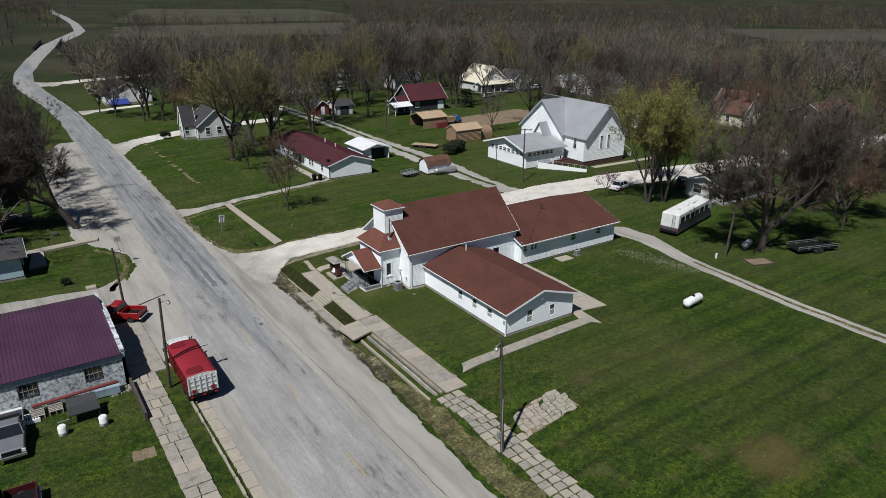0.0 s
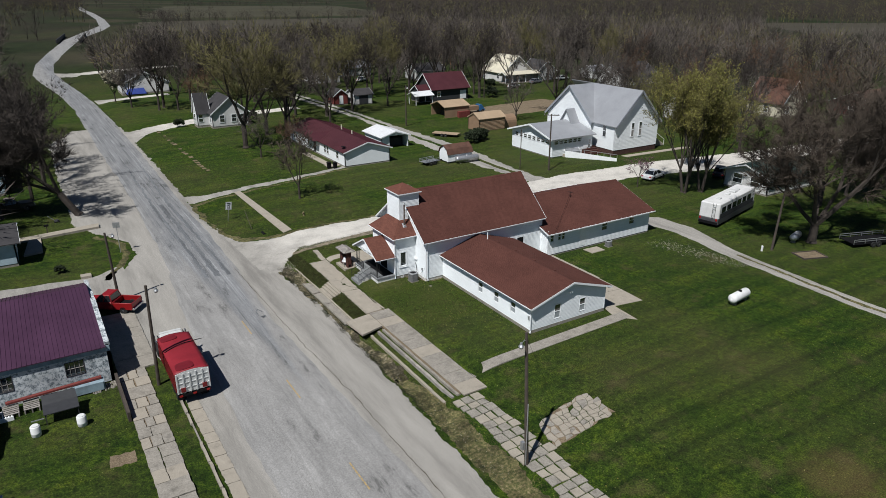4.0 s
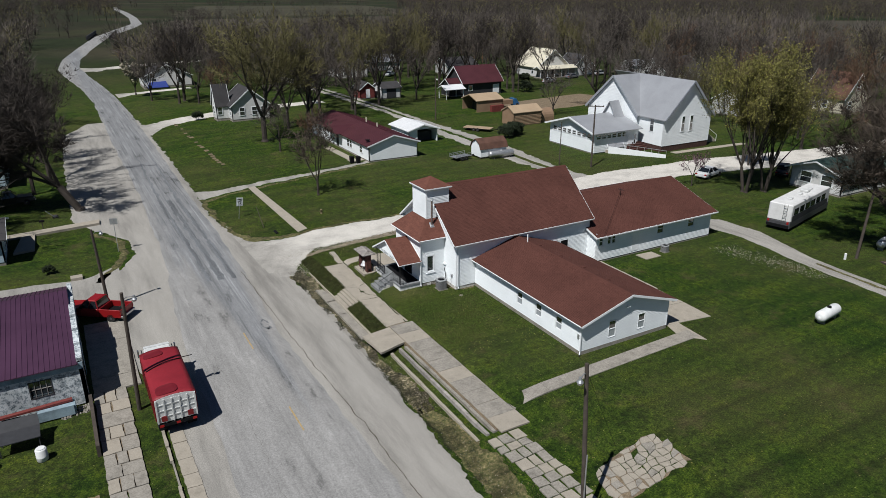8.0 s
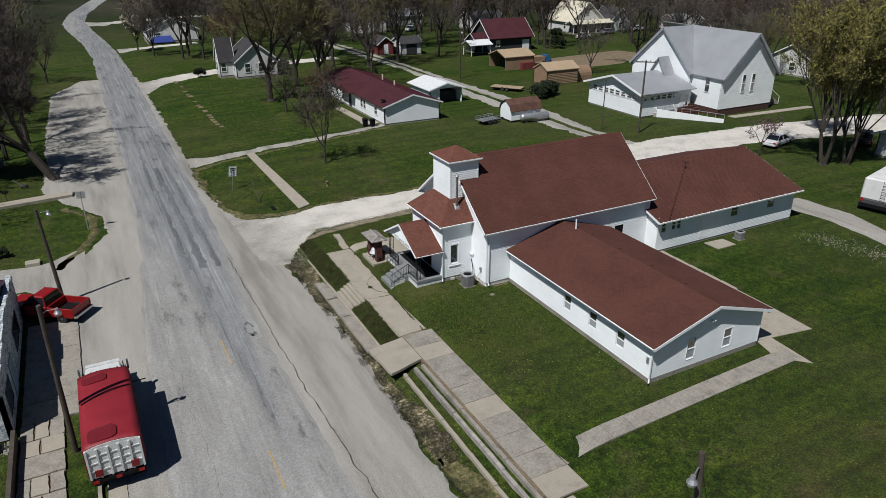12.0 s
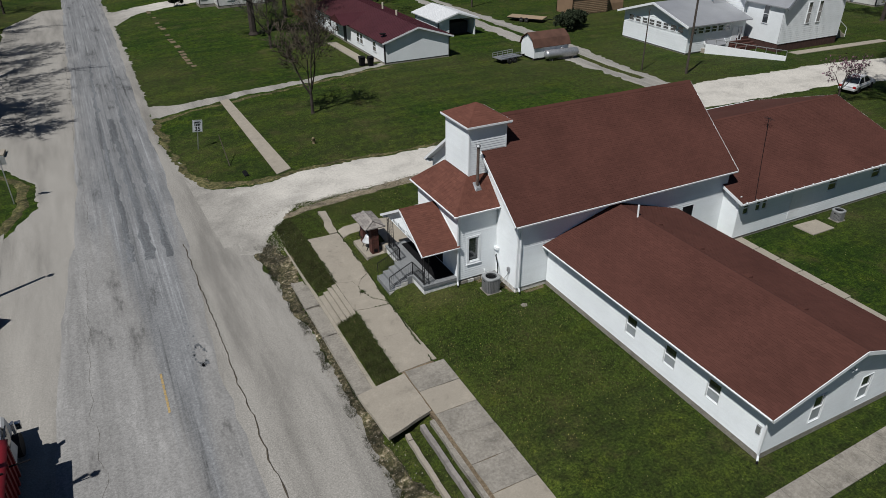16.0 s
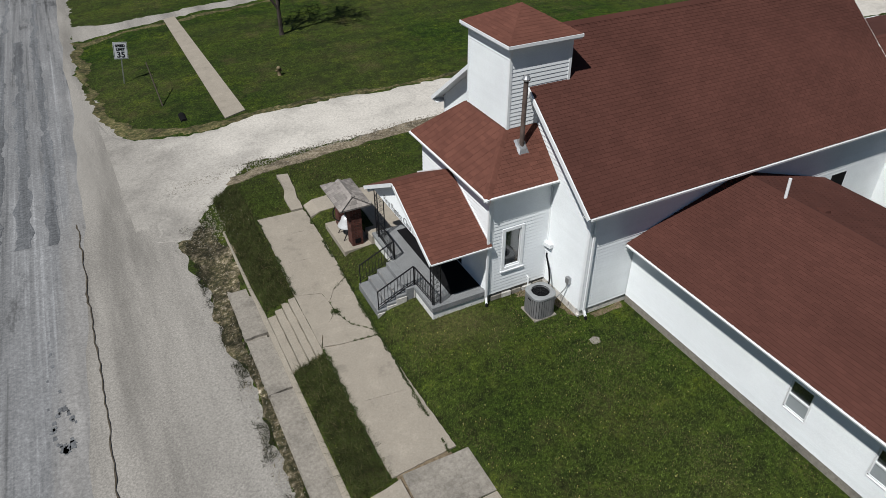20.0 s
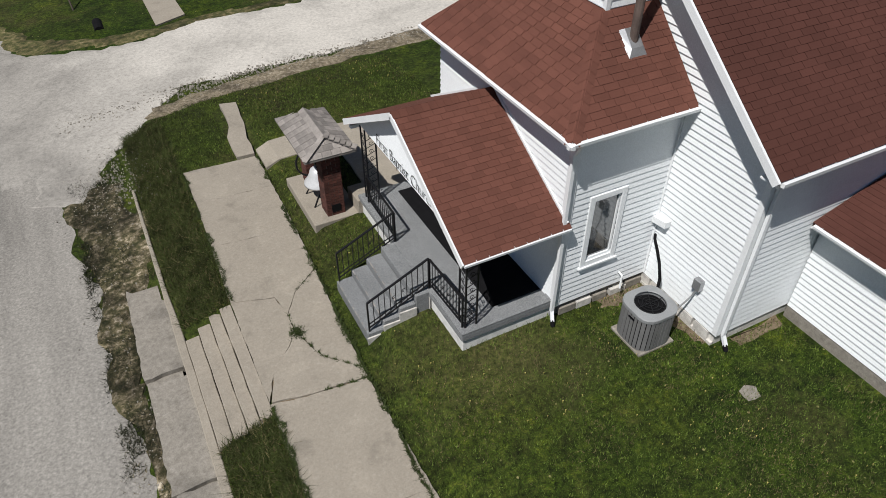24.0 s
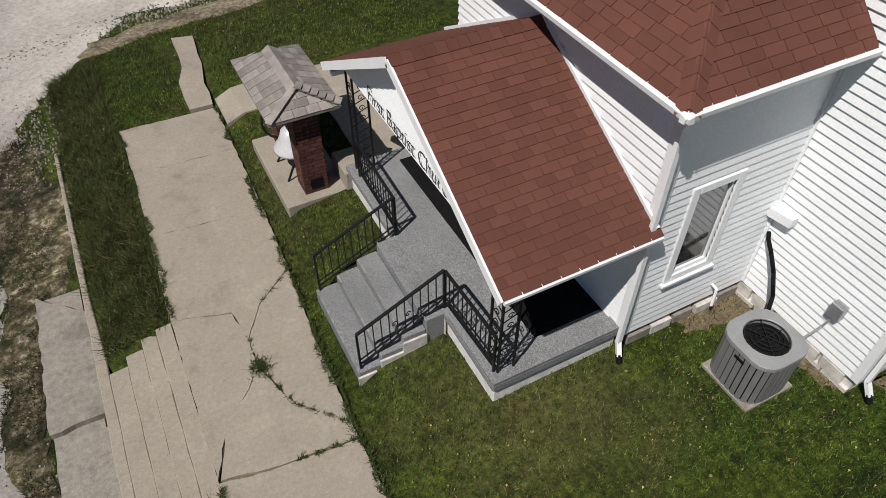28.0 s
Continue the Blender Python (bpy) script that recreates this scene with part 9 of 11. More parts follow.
for xx in (-0.95, 0.95):
    t = part("wheel", MB().lathe([(0.3, xx - 0.13), (0.48, xx - 0.13), (0.5, xx), (0.48, xx + 0.13), (0.3, xx + 0.13)], 18, (0, 5.0, 0.5), "x"), M_TYRE, gt_)
    part("rim", MB().lathe([(0, xx - 0.08), (0.3, xx - 0.1), (0.3, xx + 0.1), (0, xx + 0.08)], 12, (0, 5.0, 0.5), "x"), M_TRUCKWHITE, t)
part("crank_arm", MB().path([(1.15, 1.6, 2.4), (1.9, 1.7, 2.35)], 0.03, 6), M_DARK, gt_)

# motor coach
rv_ = thing("motor_coach", (75.6, 52.7, 0), "white motor coach with a dark skirt parked on the grass", "motor coach", "parked vehicles", world=False)
L2, HW = 5.6, 1.22
part("coach_body", MB().hull([(-L2, -HW, 1.05), (L2, -HW, 1.05), (L2, HW, 1.05), (-L2, HW, 1.05)], [(-L2 + 0.12, -HW, 2.95), (L2 - 0.35, -HW, 2.95), (L2 - 0.35, HW, 2.95), (-L2 + 0.12, HW, 2.95)]), M_HOUSE, rv_, "white coach shell", bevel=0.1)
part("skirt", MB().box(-L2 - 0.02, L2, -HW - 0.015, HW + 0.015, 0.35, 1.08), plain("dark_grey_coach_skirt", (0.06, 0.06, 0.065), 0.5), rv_, "dark grey lower skirt", bevel=0.05)
part("side_band", MB().box(-L2 + 0.4, L2 - 0.6, -HW - 0.02, -HW - 0.0, 1.1, 1.7), M_DARKWALL, rv_, "dark lower side band")
for k in range(6):
    part("side_window", MB().box(-4.9 + k * 1.55, -3.75 + k * 1.55, -HW - 0.03, -HW, 1.75, 2.45), M_CARGLASS, rv_)
part("rear_bumper", MB().box(-L2 - 0.12, -L2, -1.15, 1.15, 0.38, 0.7), M_DARK, rv_)
ld = part("ladder", MB().bar((-L2 - 0.1, -0.75, 1.1), (-L2 - 0.02, -0.75, 3.0), 0.035, 0.035).bar((-L2 - 0.1, -0.4, 1.1), (-L2 - 0.02, -0.4, 3.0), 0.035, 0.035), M_CHROME, rv_, "rear ladder")
for k in range(6):
    part("rung", MB().bar((-L2 - 0.08, -0.75, 1.25 + k * 0.3), (-L2 - 0.08, -0.4, 1.25 + k * 0.3), 0.03, 0.03), M_CHROME, ld)
for k, xx in enumerate((-3.2, -0.5, 2.4)):
    part("roof_vent", MB().box(xx - 0.3, xx + 0.3, -0.25, 0.25, 2.95, 3.12), M_TRUCKWHITE, rv_, bevel=0.03)
part("roof_unit", MB().box(0.6, 1.5, -0.4, 0.4, 2.95, 3.22), M_TRUCKWHITE, rv_, bevel=0.06)
for s in (-1, 1):
    for xx in (-3.0, 3.8):
        wheel(rv_, xx, s * 1.02, 0.46, 0.28)
    part("tail_light", MB().box(-L2 - 0.06, -L2, s * 1.0 - 0.1, s * 1.0 + 0.1, 0.85, 1.1), M_LAMP_RED, rv_)
rv_.rotation_euler = (0, 0, radians(14))


def trailer(x, y, turn, length, width, label, deck, rails=True):
    t = thing("trailer", (x, y, zg(x, y)), label, "trailer", "trailers", world=False)
    part("deck", MB().box(-length / 2, length / 2, -width / 2, width / 2, 0.5, 0.58), deck, t)
    part("frame", MB().box(-length / 2, length / 2, -width / 2, -width / 2 + 0.1, 0.4, 0.52).box(-length / 2, length / 2, width / 2 - 0.1, width / 2, 0.4, 0.52).bar((length / 2, 0, 0.45), (length / 2 + 1.2, 0, 0.4), 0.1, 0.1), M_DARK, t)
    if rails:
        for s in (-1, 1):
            part("side_rail", MB().bar((-length / 2, s * width / 2, 1.0), (length / 2, s * width / 2, 1.0), 0.05, 0.05).bar((-length / 2, s * width / 2, 0.78), (length / 2, s * width / 2, 0.78), 0.04, 0.04), M_GALV, t)
            for k in range(5):
                part("rail_post", MB().bar((-length / 2 + k * length / 4, s * width / 2, 0.5), (-length / 2 + k * length / 4, s * width / 2, 1.0), 0.04, 0.04), M_GALV, t)
    for s in (-1, 1):
        wheel(t, 0.3, s * (width / 2 + 0.14), 0.32, 0.18)
        wheel(t, -0.45, s * (width / 2 + 0.14), 0.32, 0.18)
    t.rotation_euler = (0, 0, radians(turn))
    return t


trailer(58.4, 97.4, 10, 3.0, 1.6, "small grey railed utility trailer on the grass", M_GALV)
trailer(73.9, 117.0, -52, 5.2, 2.1, "tan flatbed trailer on the grass", M_TANROOF, False)
trailer(80.2, 37.6, -18, 6.0, 2.1, "black flatbed trailer under the big bare tree", M_DARK)
ft = thing("flatbed_truck", (94.8, 138.2, 0), "old truck with a blue cab and a timber load", "truck", "parked vehicles", world=False)
part("cab", MB().hull([(1.2, -0.9, 0.5), (3.0, -0.85, 0.5), (3.0, 0.85, 0.5), (1.2, 0.9, 0.5)], [(1.3, -0.8, 1.9), (2.0, -0.75, 1.9), (2.0, 0.75, 1.9), (1.3, 0.8, 1.9)]), M_BLUECAR, ft, bevel=0.05)
part("load", MB().box(-2.6, 1.0, -0.95, 0.95, 0.8, 1.7), M_TAN, ft)
for s in (-1, 1):
    for a in (-1.6, 2.2):
        wheel(ft, a, s * 0.8, 0.42, 0.26)

# ---- clutter beside the workshop ----
bt = thing("steel_table", (0.3, 49.3, zg(0.3, 49.3)), "black steel folding table on the west lawn", "table", world=False)
part("table_top", MB().hull([(-1.1, -0.7, 0.85), (1.1, -0.7, 0.85), (1.1, 0.5, 0.95), (-1.1, 0.5, 0.95)], [(-1.1, -0.7, 0.9), (1.1, -0.7, 0.9), (1.1, 0.5, 1.0), (-1.1, 0.5, 1.0)]), M_DARKWALL, bt)
part("back_panel", MB().hull([(-1.1, 0.5, 0.95), (1.1, 0.5, 0.95), (1.05, 1.0, 1.45), (-1.05, 1.0, 1.45)], [(-1.1, 0.55, 0.95), (1.1, 0.55, 0.95), (1.05, 1.05, 1.45), (-1.05, 1.05, 1.45)]), M_DARKWALL, bt)
for xx in (-1.0, 1.0):
    for yy in (-0.6, 0.5):
        part("leg", MB().bar((xx, yy, 0), (xx, yy, 0.9), 0.06, 0.06), M_DARKWALL, bt)
part("side_arm", MB().bar((-1.1, -0.6, 0.6), (-1.9, -0.6, 0.6), 0.08, 0.05), M_GALV, bt)
for x, y in ((-1.35, 47.7), (1.35, 47.5)):
    g = thing("plastic_drum", (x, y, zg(x, y)), "white plastic drum beside the steel table", "drum", "white drums", world=False)
    part("drum_body", MB().lathe([(0.27, 0), (0.31, 0.04), (0.31, 0.25), (0.325, 0.28), (0.31, 0.31), (0.31, 0.72), (0.27, 0.78), (0.0, 0.78)], 18), M_TANK, g, smooth=True)
    part("lid", MB().lathe([(0.23, 0.78), (0.23, 0.82), (0.0, 0.82)], 16), M_TANK, g)
solo("red_beam", MB().bar((-3.0, 51.9, -0.3), (3.2, 52.15, -0.22), 0.3, 0.14), M_REDWALL, "long red steel beam leaning on stored boards", "beam", at=(0, 52, -0.9))
solo("lumber", MB().box(1.2, 3.3, 51.6, 52.4, -1.0, -0.35).box(1.0, 3.2, 51.5, 51.58, -0.95, -0.3), M_PEEL, "stack of weathered grey boards", "boards", at=(2.2, 52, -1.0))
for k in range(3):
    pt = thing("pallet", (-0.4 - k * 1.25 + 0.2, 51.5 - 0.1 * k, zg(-1, 51)), "weathered timber pallet leaning by the wall", "pallet", "pallets", world=False)
    for q in range(6):
        part("slat", MB().box(-0.5, 0.5, -0.5 + q * 0.19, -0.36 + q * 0.19, 0.34 + q * 0.03, 0.37 + q * 0.03), M_SHAKE if k else M_DARK, pt)
    for q in (-0.45, 0.0, 0.45):
        part("runner", MB().hull([(q - 0.04, -0.5, 0), (q + 0.04, -0.5, 0), (q + 0.04, 0.6, 0), (q - 0.04, 0.6, 0)], [(q - 0.04, -0.5, 0.34), (q + 0.04, -0.5, 0.34), (q + 0.04, 0.6, 0.5), (q - 0.04, 0.6, 0.5)]), M_SHAKE, pt)
pf = thing("white_crib_panel", (-3.6, 51.0, zg(-3.6, 51)), "white slatted panel lying by the pallets", "panel", world=False)
for q in range(11):
    part("slat", MB().box(-0.9 + q * 0.18, -0.82 + q * 0.18, -0.4, 0.5, 0.2, 0.26), M_WHITE, pf)
part("frame", MB().box(-0.95, 1.05, -0.48, -0.4, 0.0, 0.3).box(-0.95, 1.05, 0.5, 0.58, 0.0, 0.3), M_WHITE, pf)
bo = thing("boat_hull", (-6.0, 52.0, zg(-6, 52)), "narrow white boat hull beside the workshop", "boat", world=False)
part("hull", MB().hull([(-2.6, -0.1, 0.15), (1.5, -0.35, 0.1), (2.4, -0.3, 0.1), (2.4, 0.3, 0.1), (1.5, 0.35, 0.1), (-2.6, 0.1, 0.15)], [(-2.9, -0.1, 0.65), (1.5, -0.55, 0.6), (2.5, -0.5, 0.6), (2.5, 0.5, 0.6), (1.5, 0.55, 0.6), (-2.9, 0.1, 0.65)]), M_TRUCKWHITE, bo, bevel=0.04)
rb = random.Random(31)
rock = MB()
for k in range(70):
    x, y, s = rb.uniform(2.4, 4.3), rb.uniform(51.4, 52.5), rb.uniform(0.06, 0.16)
    rock.hull([(x + s * math.cos(t) * rb.uniform(0.7, 1.1), y + s * math.sin(t), zg(x, y) - 0.02) for t in (0, 1.3, 2.5, 3.8, 5.1)], [(x + s * 0.5 * math.cos(t), y + s * 0.5 * math.sin(t), zg(x, y) + s * 0.8) for t in (0, 1.3, 2.5, 3.8, 5.1)])
solo("rubble", rock, M_CONC_GREY, "pale broken rubble beside the workshop corner", "rubble", kind="stuff")
mw = thing("lawn_mower", (3.2, 99.0, zg(3.2, 99)), "small push mower on the west lawn", "mower", world=False)
part("deck", MB().lathe([(0.0, 0.3), (0.25, 0.3), (0.3, 0.12)], 12), M_DARKWALL, mw)
part("handle", MB().path([(-0.2, -0.15, 0.25), (-0.9, -0.15, 0.95), (-0.9, 0.15, 0.95), (-0.2, 0.15, 0.25)], 0.02, 5), M_GALV, mw)
for a, b in ((0.22, 0.25), (0.22, -0.25), (-0.22, 0.25), (-0.22, -0.25)):
    part("wheel", MB().lathe([(0.1, b - 0.03), (0.1, b + 0.03)], 10, (a, 0, 0.1), "y"), M_TYRE, mw)
mbx = thing("mailbox", (1.9, 93.9, zg(1.9, 93.9)), "black mailbox on a post", "mailbox", world=False)
part("post", MB().box(-0.05, 0.05, -0.05, 0.05, 0, 1.05), M_WOOD, mbx)
part("box", MB().prism([(-0.1, 1.05), (0.1, 1.05), (0.1, 1.2), (0.06, 1.28), (-0.06, 1.28), (-0.1, 1.2)], "x", -0.25, 0.25), M_DARK, mbx)
cover = solo("manhole_slab", MB().box(3.9, 4.9, 76.0, 76.8, -1.1, -0.83), M_CONC, "square concrete slab at the kerb", "slab", at=(4.4, 76.4, -1.0))
gb = thing("garden_bed", (71.0, 38.8, 0), "timber-edged bare garden bed", "garden bed", world=False)
part("soil", MB().box(-1.4, 1.4, -0.9, 0.9, -0.1, 0.06), M_DIRT, gb)
for a in (-0.95, 0.95):
    part("edge_board", MB().box(-1.5, 1.5, a - 0.05, a + 0.05, -0.1, 0.14), M_WOOD, gb)
for a in (-1.45, 1.45):
    part("edge_board", MB().box(a - 0.05, a + 0.05, -0.9, 0.9, -0.1, 0.14), M_WOOD, gb)
gb.rotation_euler = (0, 0, radians(-20))
solo("utility_box", MB().lathe([(0.12, 0), (0.12, 0.6), (0.0, 0.66)], 10, (67.9, 42.4, 0)), M_TANK, "small white utility post", "post")


# ---- trees ----
M_BARK = plain("grey_brown_bark", (0.055, 0.045, 0.038), 0.95, 0, 0.35, 2, 25, 0.6)
M_TWIG = plain("bare_twigs", (0.145, 0.123, 0.106), 0.95, 0, 0.5, 0.11, 3, 0, 0.35)
M_TWIG_D = plain("dark_bare_twigs", (0.072, 0.059, 0.05), 0.95, 0, 0.5, 0.11, 3, 0, 0.35)
M_TWIG_B = plain("brown_bare_twigs", (0.115, 0.09, 0.07), 0.95, 0, 0.5, 0.11, 3, 0, 0.35)
M_BUD = plain("olive_budding_twigs", (0.19, 0.172, 0.07), 0.95, 0, 0.5, 0.11, 3, 0, 0.4)
M_RUST = plain("rust_budding_twigs", (0.165, 0.098, 0.06), 0.95, 0, 0.5, 0.11, 3, 0, 0.4)
M_LEAF = plain("yellow_green_leaves", (0.24, 0.225, 0.05), 0.7, 0, 0.3, 0.6, 8, 0, 0.5)
M_BLOSSOM = plain("pale_blossom", (0.42, 0.38, 0.28), 0.8, 0, 0.25, 0.6, 8, 0, 0.4)
M_PINK = plain("purple_pink_blossom", (0.2, 0.1, 0.14), 0.8, 0, 0.25, 0.6, 8, 0, 0.4)
M_SHRUB = plain("dark_green_shrub_leaves", (0.03, 0.045, 0.018), 0.8, 0, 0.3, 0.8, 8, 0, 0.5)


def tree(name, seed, h, spread, label, twig_mat, leaf_mat=None, trunk=0.3, fork=0.28, levels=5, twigs=8, leaves=0, stems=1, category="tree", up=0.55, leaf_size=0.16, at=(0, 0, 0), droop=0.0, slim=1.0):
    """A forked trunk with tapering limbs, fine twigs and, where it has them, leaves."""
    rnd = random.Random(seed)
    t = thing(name, at, label, category, "trees", world=False)
    wood, fine, leaf = MB(), MB(), MB()

    def blade(p, d, ln, w):
        s = d.cross(Vector((rnd.uniform(-1, 1), rnd.uniform(-1, 1), rnd.uniform(-1, 1))))
        if s.length < 1e-3:
            return
        s = s.normalized() * w
        o = len(fine.v)
        q = p + d * ln
        fine.v += [tuple(p - s), tuple(p + s), tuple(q)]
        fine.f.append((o, o + 1, o + 2))

    def twig(p, d, wide, n):
        for _ in range(n):
            td = (d * 0.8 + Vector((rnd.gauss(0, wide), rnd.gauss(0, wide), rnd.gauss(0.22 - droop, 0.35)))).normalized()
            tl = rnd.uniform(0.035, 0.085) * h
            blade(p, td, tl, (0.0014 * h + 0.008) * slim)
            for _ in range(leaves):
                c = p + td * tl * rnd.uniform(0.2, 1.1) + Vector((rnd.gauss(0, 0.1), rnd.gauss(0, 0.1), rnd.gauss(0, 0.1)))
                a = Vector((rnd.gauss(0, 1), rnd.gauss(0, 1), rnd.gauss(0, 1))).normalized()
                b = a.cross(Vector((rnd.gauss(0, 1), rnd.gauss(0, 1), rnd.gauss(0, 1)))).normalized()
                s = leaf_size * rnd.uniform(0.6, 1.3)
                o = len(leaf.v)
                leaf.v += [tuple(c - a * s), tuple(c + b * s * 0.6), tuple(c + a * s), tuple(c - b * s * 0.6)]
                leaf.f.append((o, o + 1, o + 2, o + 3))

    def aside(d, tilt, a):
        e = d.orthogonal().normalized()
        w = d.cross(e)
        return (d * math.cos(tilt) + (e * math.cos(a) + w * math.sin(a)) * math.sin(tilt)).normalized()

    def grow(p, d, ln, r, lv):
        """A limb: it wanders, bends up to the light, and gives off side limbs before it forks."""
        if lv >= levels:
            q = p + d * ln
            blade(p, d, ln, max(r, 0.012))
            twig(p.lerp(q, 0.5), d, 0.5, twigs // 2)
            twig(q, d, 0.5, twigs - twigs // 2)
            return
        n = 1 if lv == 0 else 3
        a = rnd.uniform(0, 6.28)
        for k in range(n):
            lift = up * (0.16 if lv else 0.0)
            d2 = (d + Vector((rnd.gauss(0, 0.1), rnd.gauss(0, 0.1), rnd.gauss(lift, 0.06)))).normalized() if lv else d
            q = p + d2 * ln / n
            r2 = r * (0.86 if lv else 0.9)
            wood.tube(p, q, r, r2, 7 if lv < 1 else (5 if lv < 3 else 3), False)
            p, d, r = q, d2, r2
            if lv and k < n - 1 and (k or lv > 1):
                a += 2.4 + rnd.gauss(0, 0.4)
                grow(p, aside(d, rnd.uniform(0.55, 0.95) * spread, a), ln * rnd.uniform(0.45, 0.65), r * 0.5, lv + 1)
            if lv >= 2:
                twig(p, d, 0.8, twigs // 4)
        m = 2 if lv else rnd.choice((4, 5))
        a0 = rnd.uniform(0, 6.28)
        for k in range(m):
            tilt = (rnd.uniform(0.25, 0.5) if lv else rnd.uniform(0.35, 0.85)) * spread
            grow(p, aside(d, tilt, a0 + 6.283 * k / m + rnd.gauss(0, 0.25)), ln * rnd.uniform(0.58, 0.76) if lv else h * 0.36 * rnd.uniform(0.8, 1.1), r * (0.74 if k == 0 else 0.6), lv + 1)

    for s in range(stems):
        a = 6.28 * s / stems
        d = Vector((math.cos(a) * 0.18, math.sin(a) * 0.18, 1)).normalized() if stems > 1 else Vector((0, 0, 1))
        b = Vector((math.cos(a) * 0.3, math.sin(a) * 0.3, -0.15)) if stems > 1 else Vector((0, 0, -0.15))
        wood.tube(b, b + Vector((0, 0, 0.35)), trunk * 1.5, trunk * 1.05, 8, False)
        grow(b + Vector((0, 0, 0.3)), d, h * fork, trunk, 0)
    part("trunk", wood, M_BARK, t, "forked trunk and limbs", normals=False)
    if fine.v:
        part("crown", fine, twig_mat, t, "fine bare twigs", normals=False)
    if leaf.v:
        part("leaves", leaf, leaf_mat, t, "small new leaves", normals=False)
    return t


def place(ob, x, y, turn=0, s=1.0, z=None, lean=(0, 0)):
    return copy_thing(ob, pose(x, y, zg(x, y) if z is None else z, lean[0], lean[1], turn) @ Matrix.Scale(s, 4))


# the single trees that stand out
t_small = tree("bare_tree", 3, 9.4, 0.9, "small bare tree on the lawn", M_TWIG_B, trunk=0.15, fork=0.17, levels=4, twigs=18, at=(32.8, 89.8, zg(32.8, 89.8)))
t_mid = tree("bare_tree", 11, 19.0, 1.05, "large spreading bare tree before the cottage", M_BUD, trunk=0.46, fork=0.2, levels=5, twigs=9, at=(36.6, 128.0, 0))
t_mid2 = tree("bare_tree", 12, 17.0, 0.8, "tall bare tree beside the mobile home", M_TWIG, trunk=0.36, fork=0.2, levels=5, twigs=7, at=(46.6, 133.5, 0))
t_left = tree("bare_tree", 15, 15.0, 1.1, "leaning dark bare tree beside the street", M_TWIG_D, trunk=0.46, fork=0.22, levels=5, twigs=20, at=(5.9, 101.0, -1.0))
t_left.rotation_euler = (radians(-4), radians(-30), radians(-8))
t_big = tree("bare_tree", 21, 19.0, 1.05, "huge dense bare tree beside the garden bed", M_TWIG_B, trunk=0.5, fork=0.1, levels=5, twigs=40, at=(75.2, 41.2, 0), up=0.8, slim=0.55)
t_yel = tree("budding_tree", 33, 15.5, 0.62, "tall tree with sparse yellow-green new leaves", M_BUD, M_LEAF, trunk=0.2, fork=0.2, levels=4, twigs=10, leaves=3, stems=3, at=(80.0, 63.0, 0), leaf_size=0.1, up=0.8)
place(t_yel, 82.4, 62.0, 130, 0.85)
place(t_yel, 93.0, 72.5, 60, 0.6)
t_red = tree("redbud_tree", 41, 4.6, 0.9, "small tree in purple-pink blossom beside the white car", M_TWIG_D, M_PINK, trunk=0.09, fork=0.25, levels=3, twigs=6, leaves=2, at=(76.6, 68.6, 0), leaf_size=0.09)
t_blos = tree("blossom_tree", 43, 7.5, 0.8, "pale blossoming tree beside the drive", M_TWIG, M_BLOSSOM, trunk=0.16, fork=0.2, levels=3, twigs=9, leaves=5, at=(24.6, 207, 0), leaf_size=0.26)
t_bud = tree("budding_tree", 45, 16.0, 0.75, "tall budding olive tree among the houses", M_BUD, M_LEAF, trunk=0.3, fork=0.2, levels=4, twigs=14, leaves=0, at=(99, 190, 0))
t_gen = [t_mid2, tree("bare_tree", 51, 15.0, 0.85, "bare brown yard tree", M_TWIG, trunk=0.3, fork=0.2, levels=4, twigs=16, at=(112, 128, 0)),
         tree("bare_tree", 52, 16.5, 0.75, "bare dark yard tree", M_TWIG_D, trunk=0.32, fork=0.22, levels=4, twigs=16, at=(88, 182, 0)),
         tree("bare_tree", 53, 14.0, 0.9, "bare rust-tinted yard tree", M_RUST, trunk=0.28, fork=0.2, levels=4, twigs=16, at=(118, 92, 0)), t_bud]
place(t_gen[1], 36.5, 118.5, 40, 0.5)
place(t_gen[3], 41.5, 118, 140, 0.45)
place(t_mid, 63.2, 152.5, 70, 0.85)
place(t_left, -3.0, 104.0, 200, 0.85, -1.0)
place(t_left, -9.0, 98.0, 100, 0.9, -1.0)
place(t_big, 98.0, 44.0, 120, 0.75)
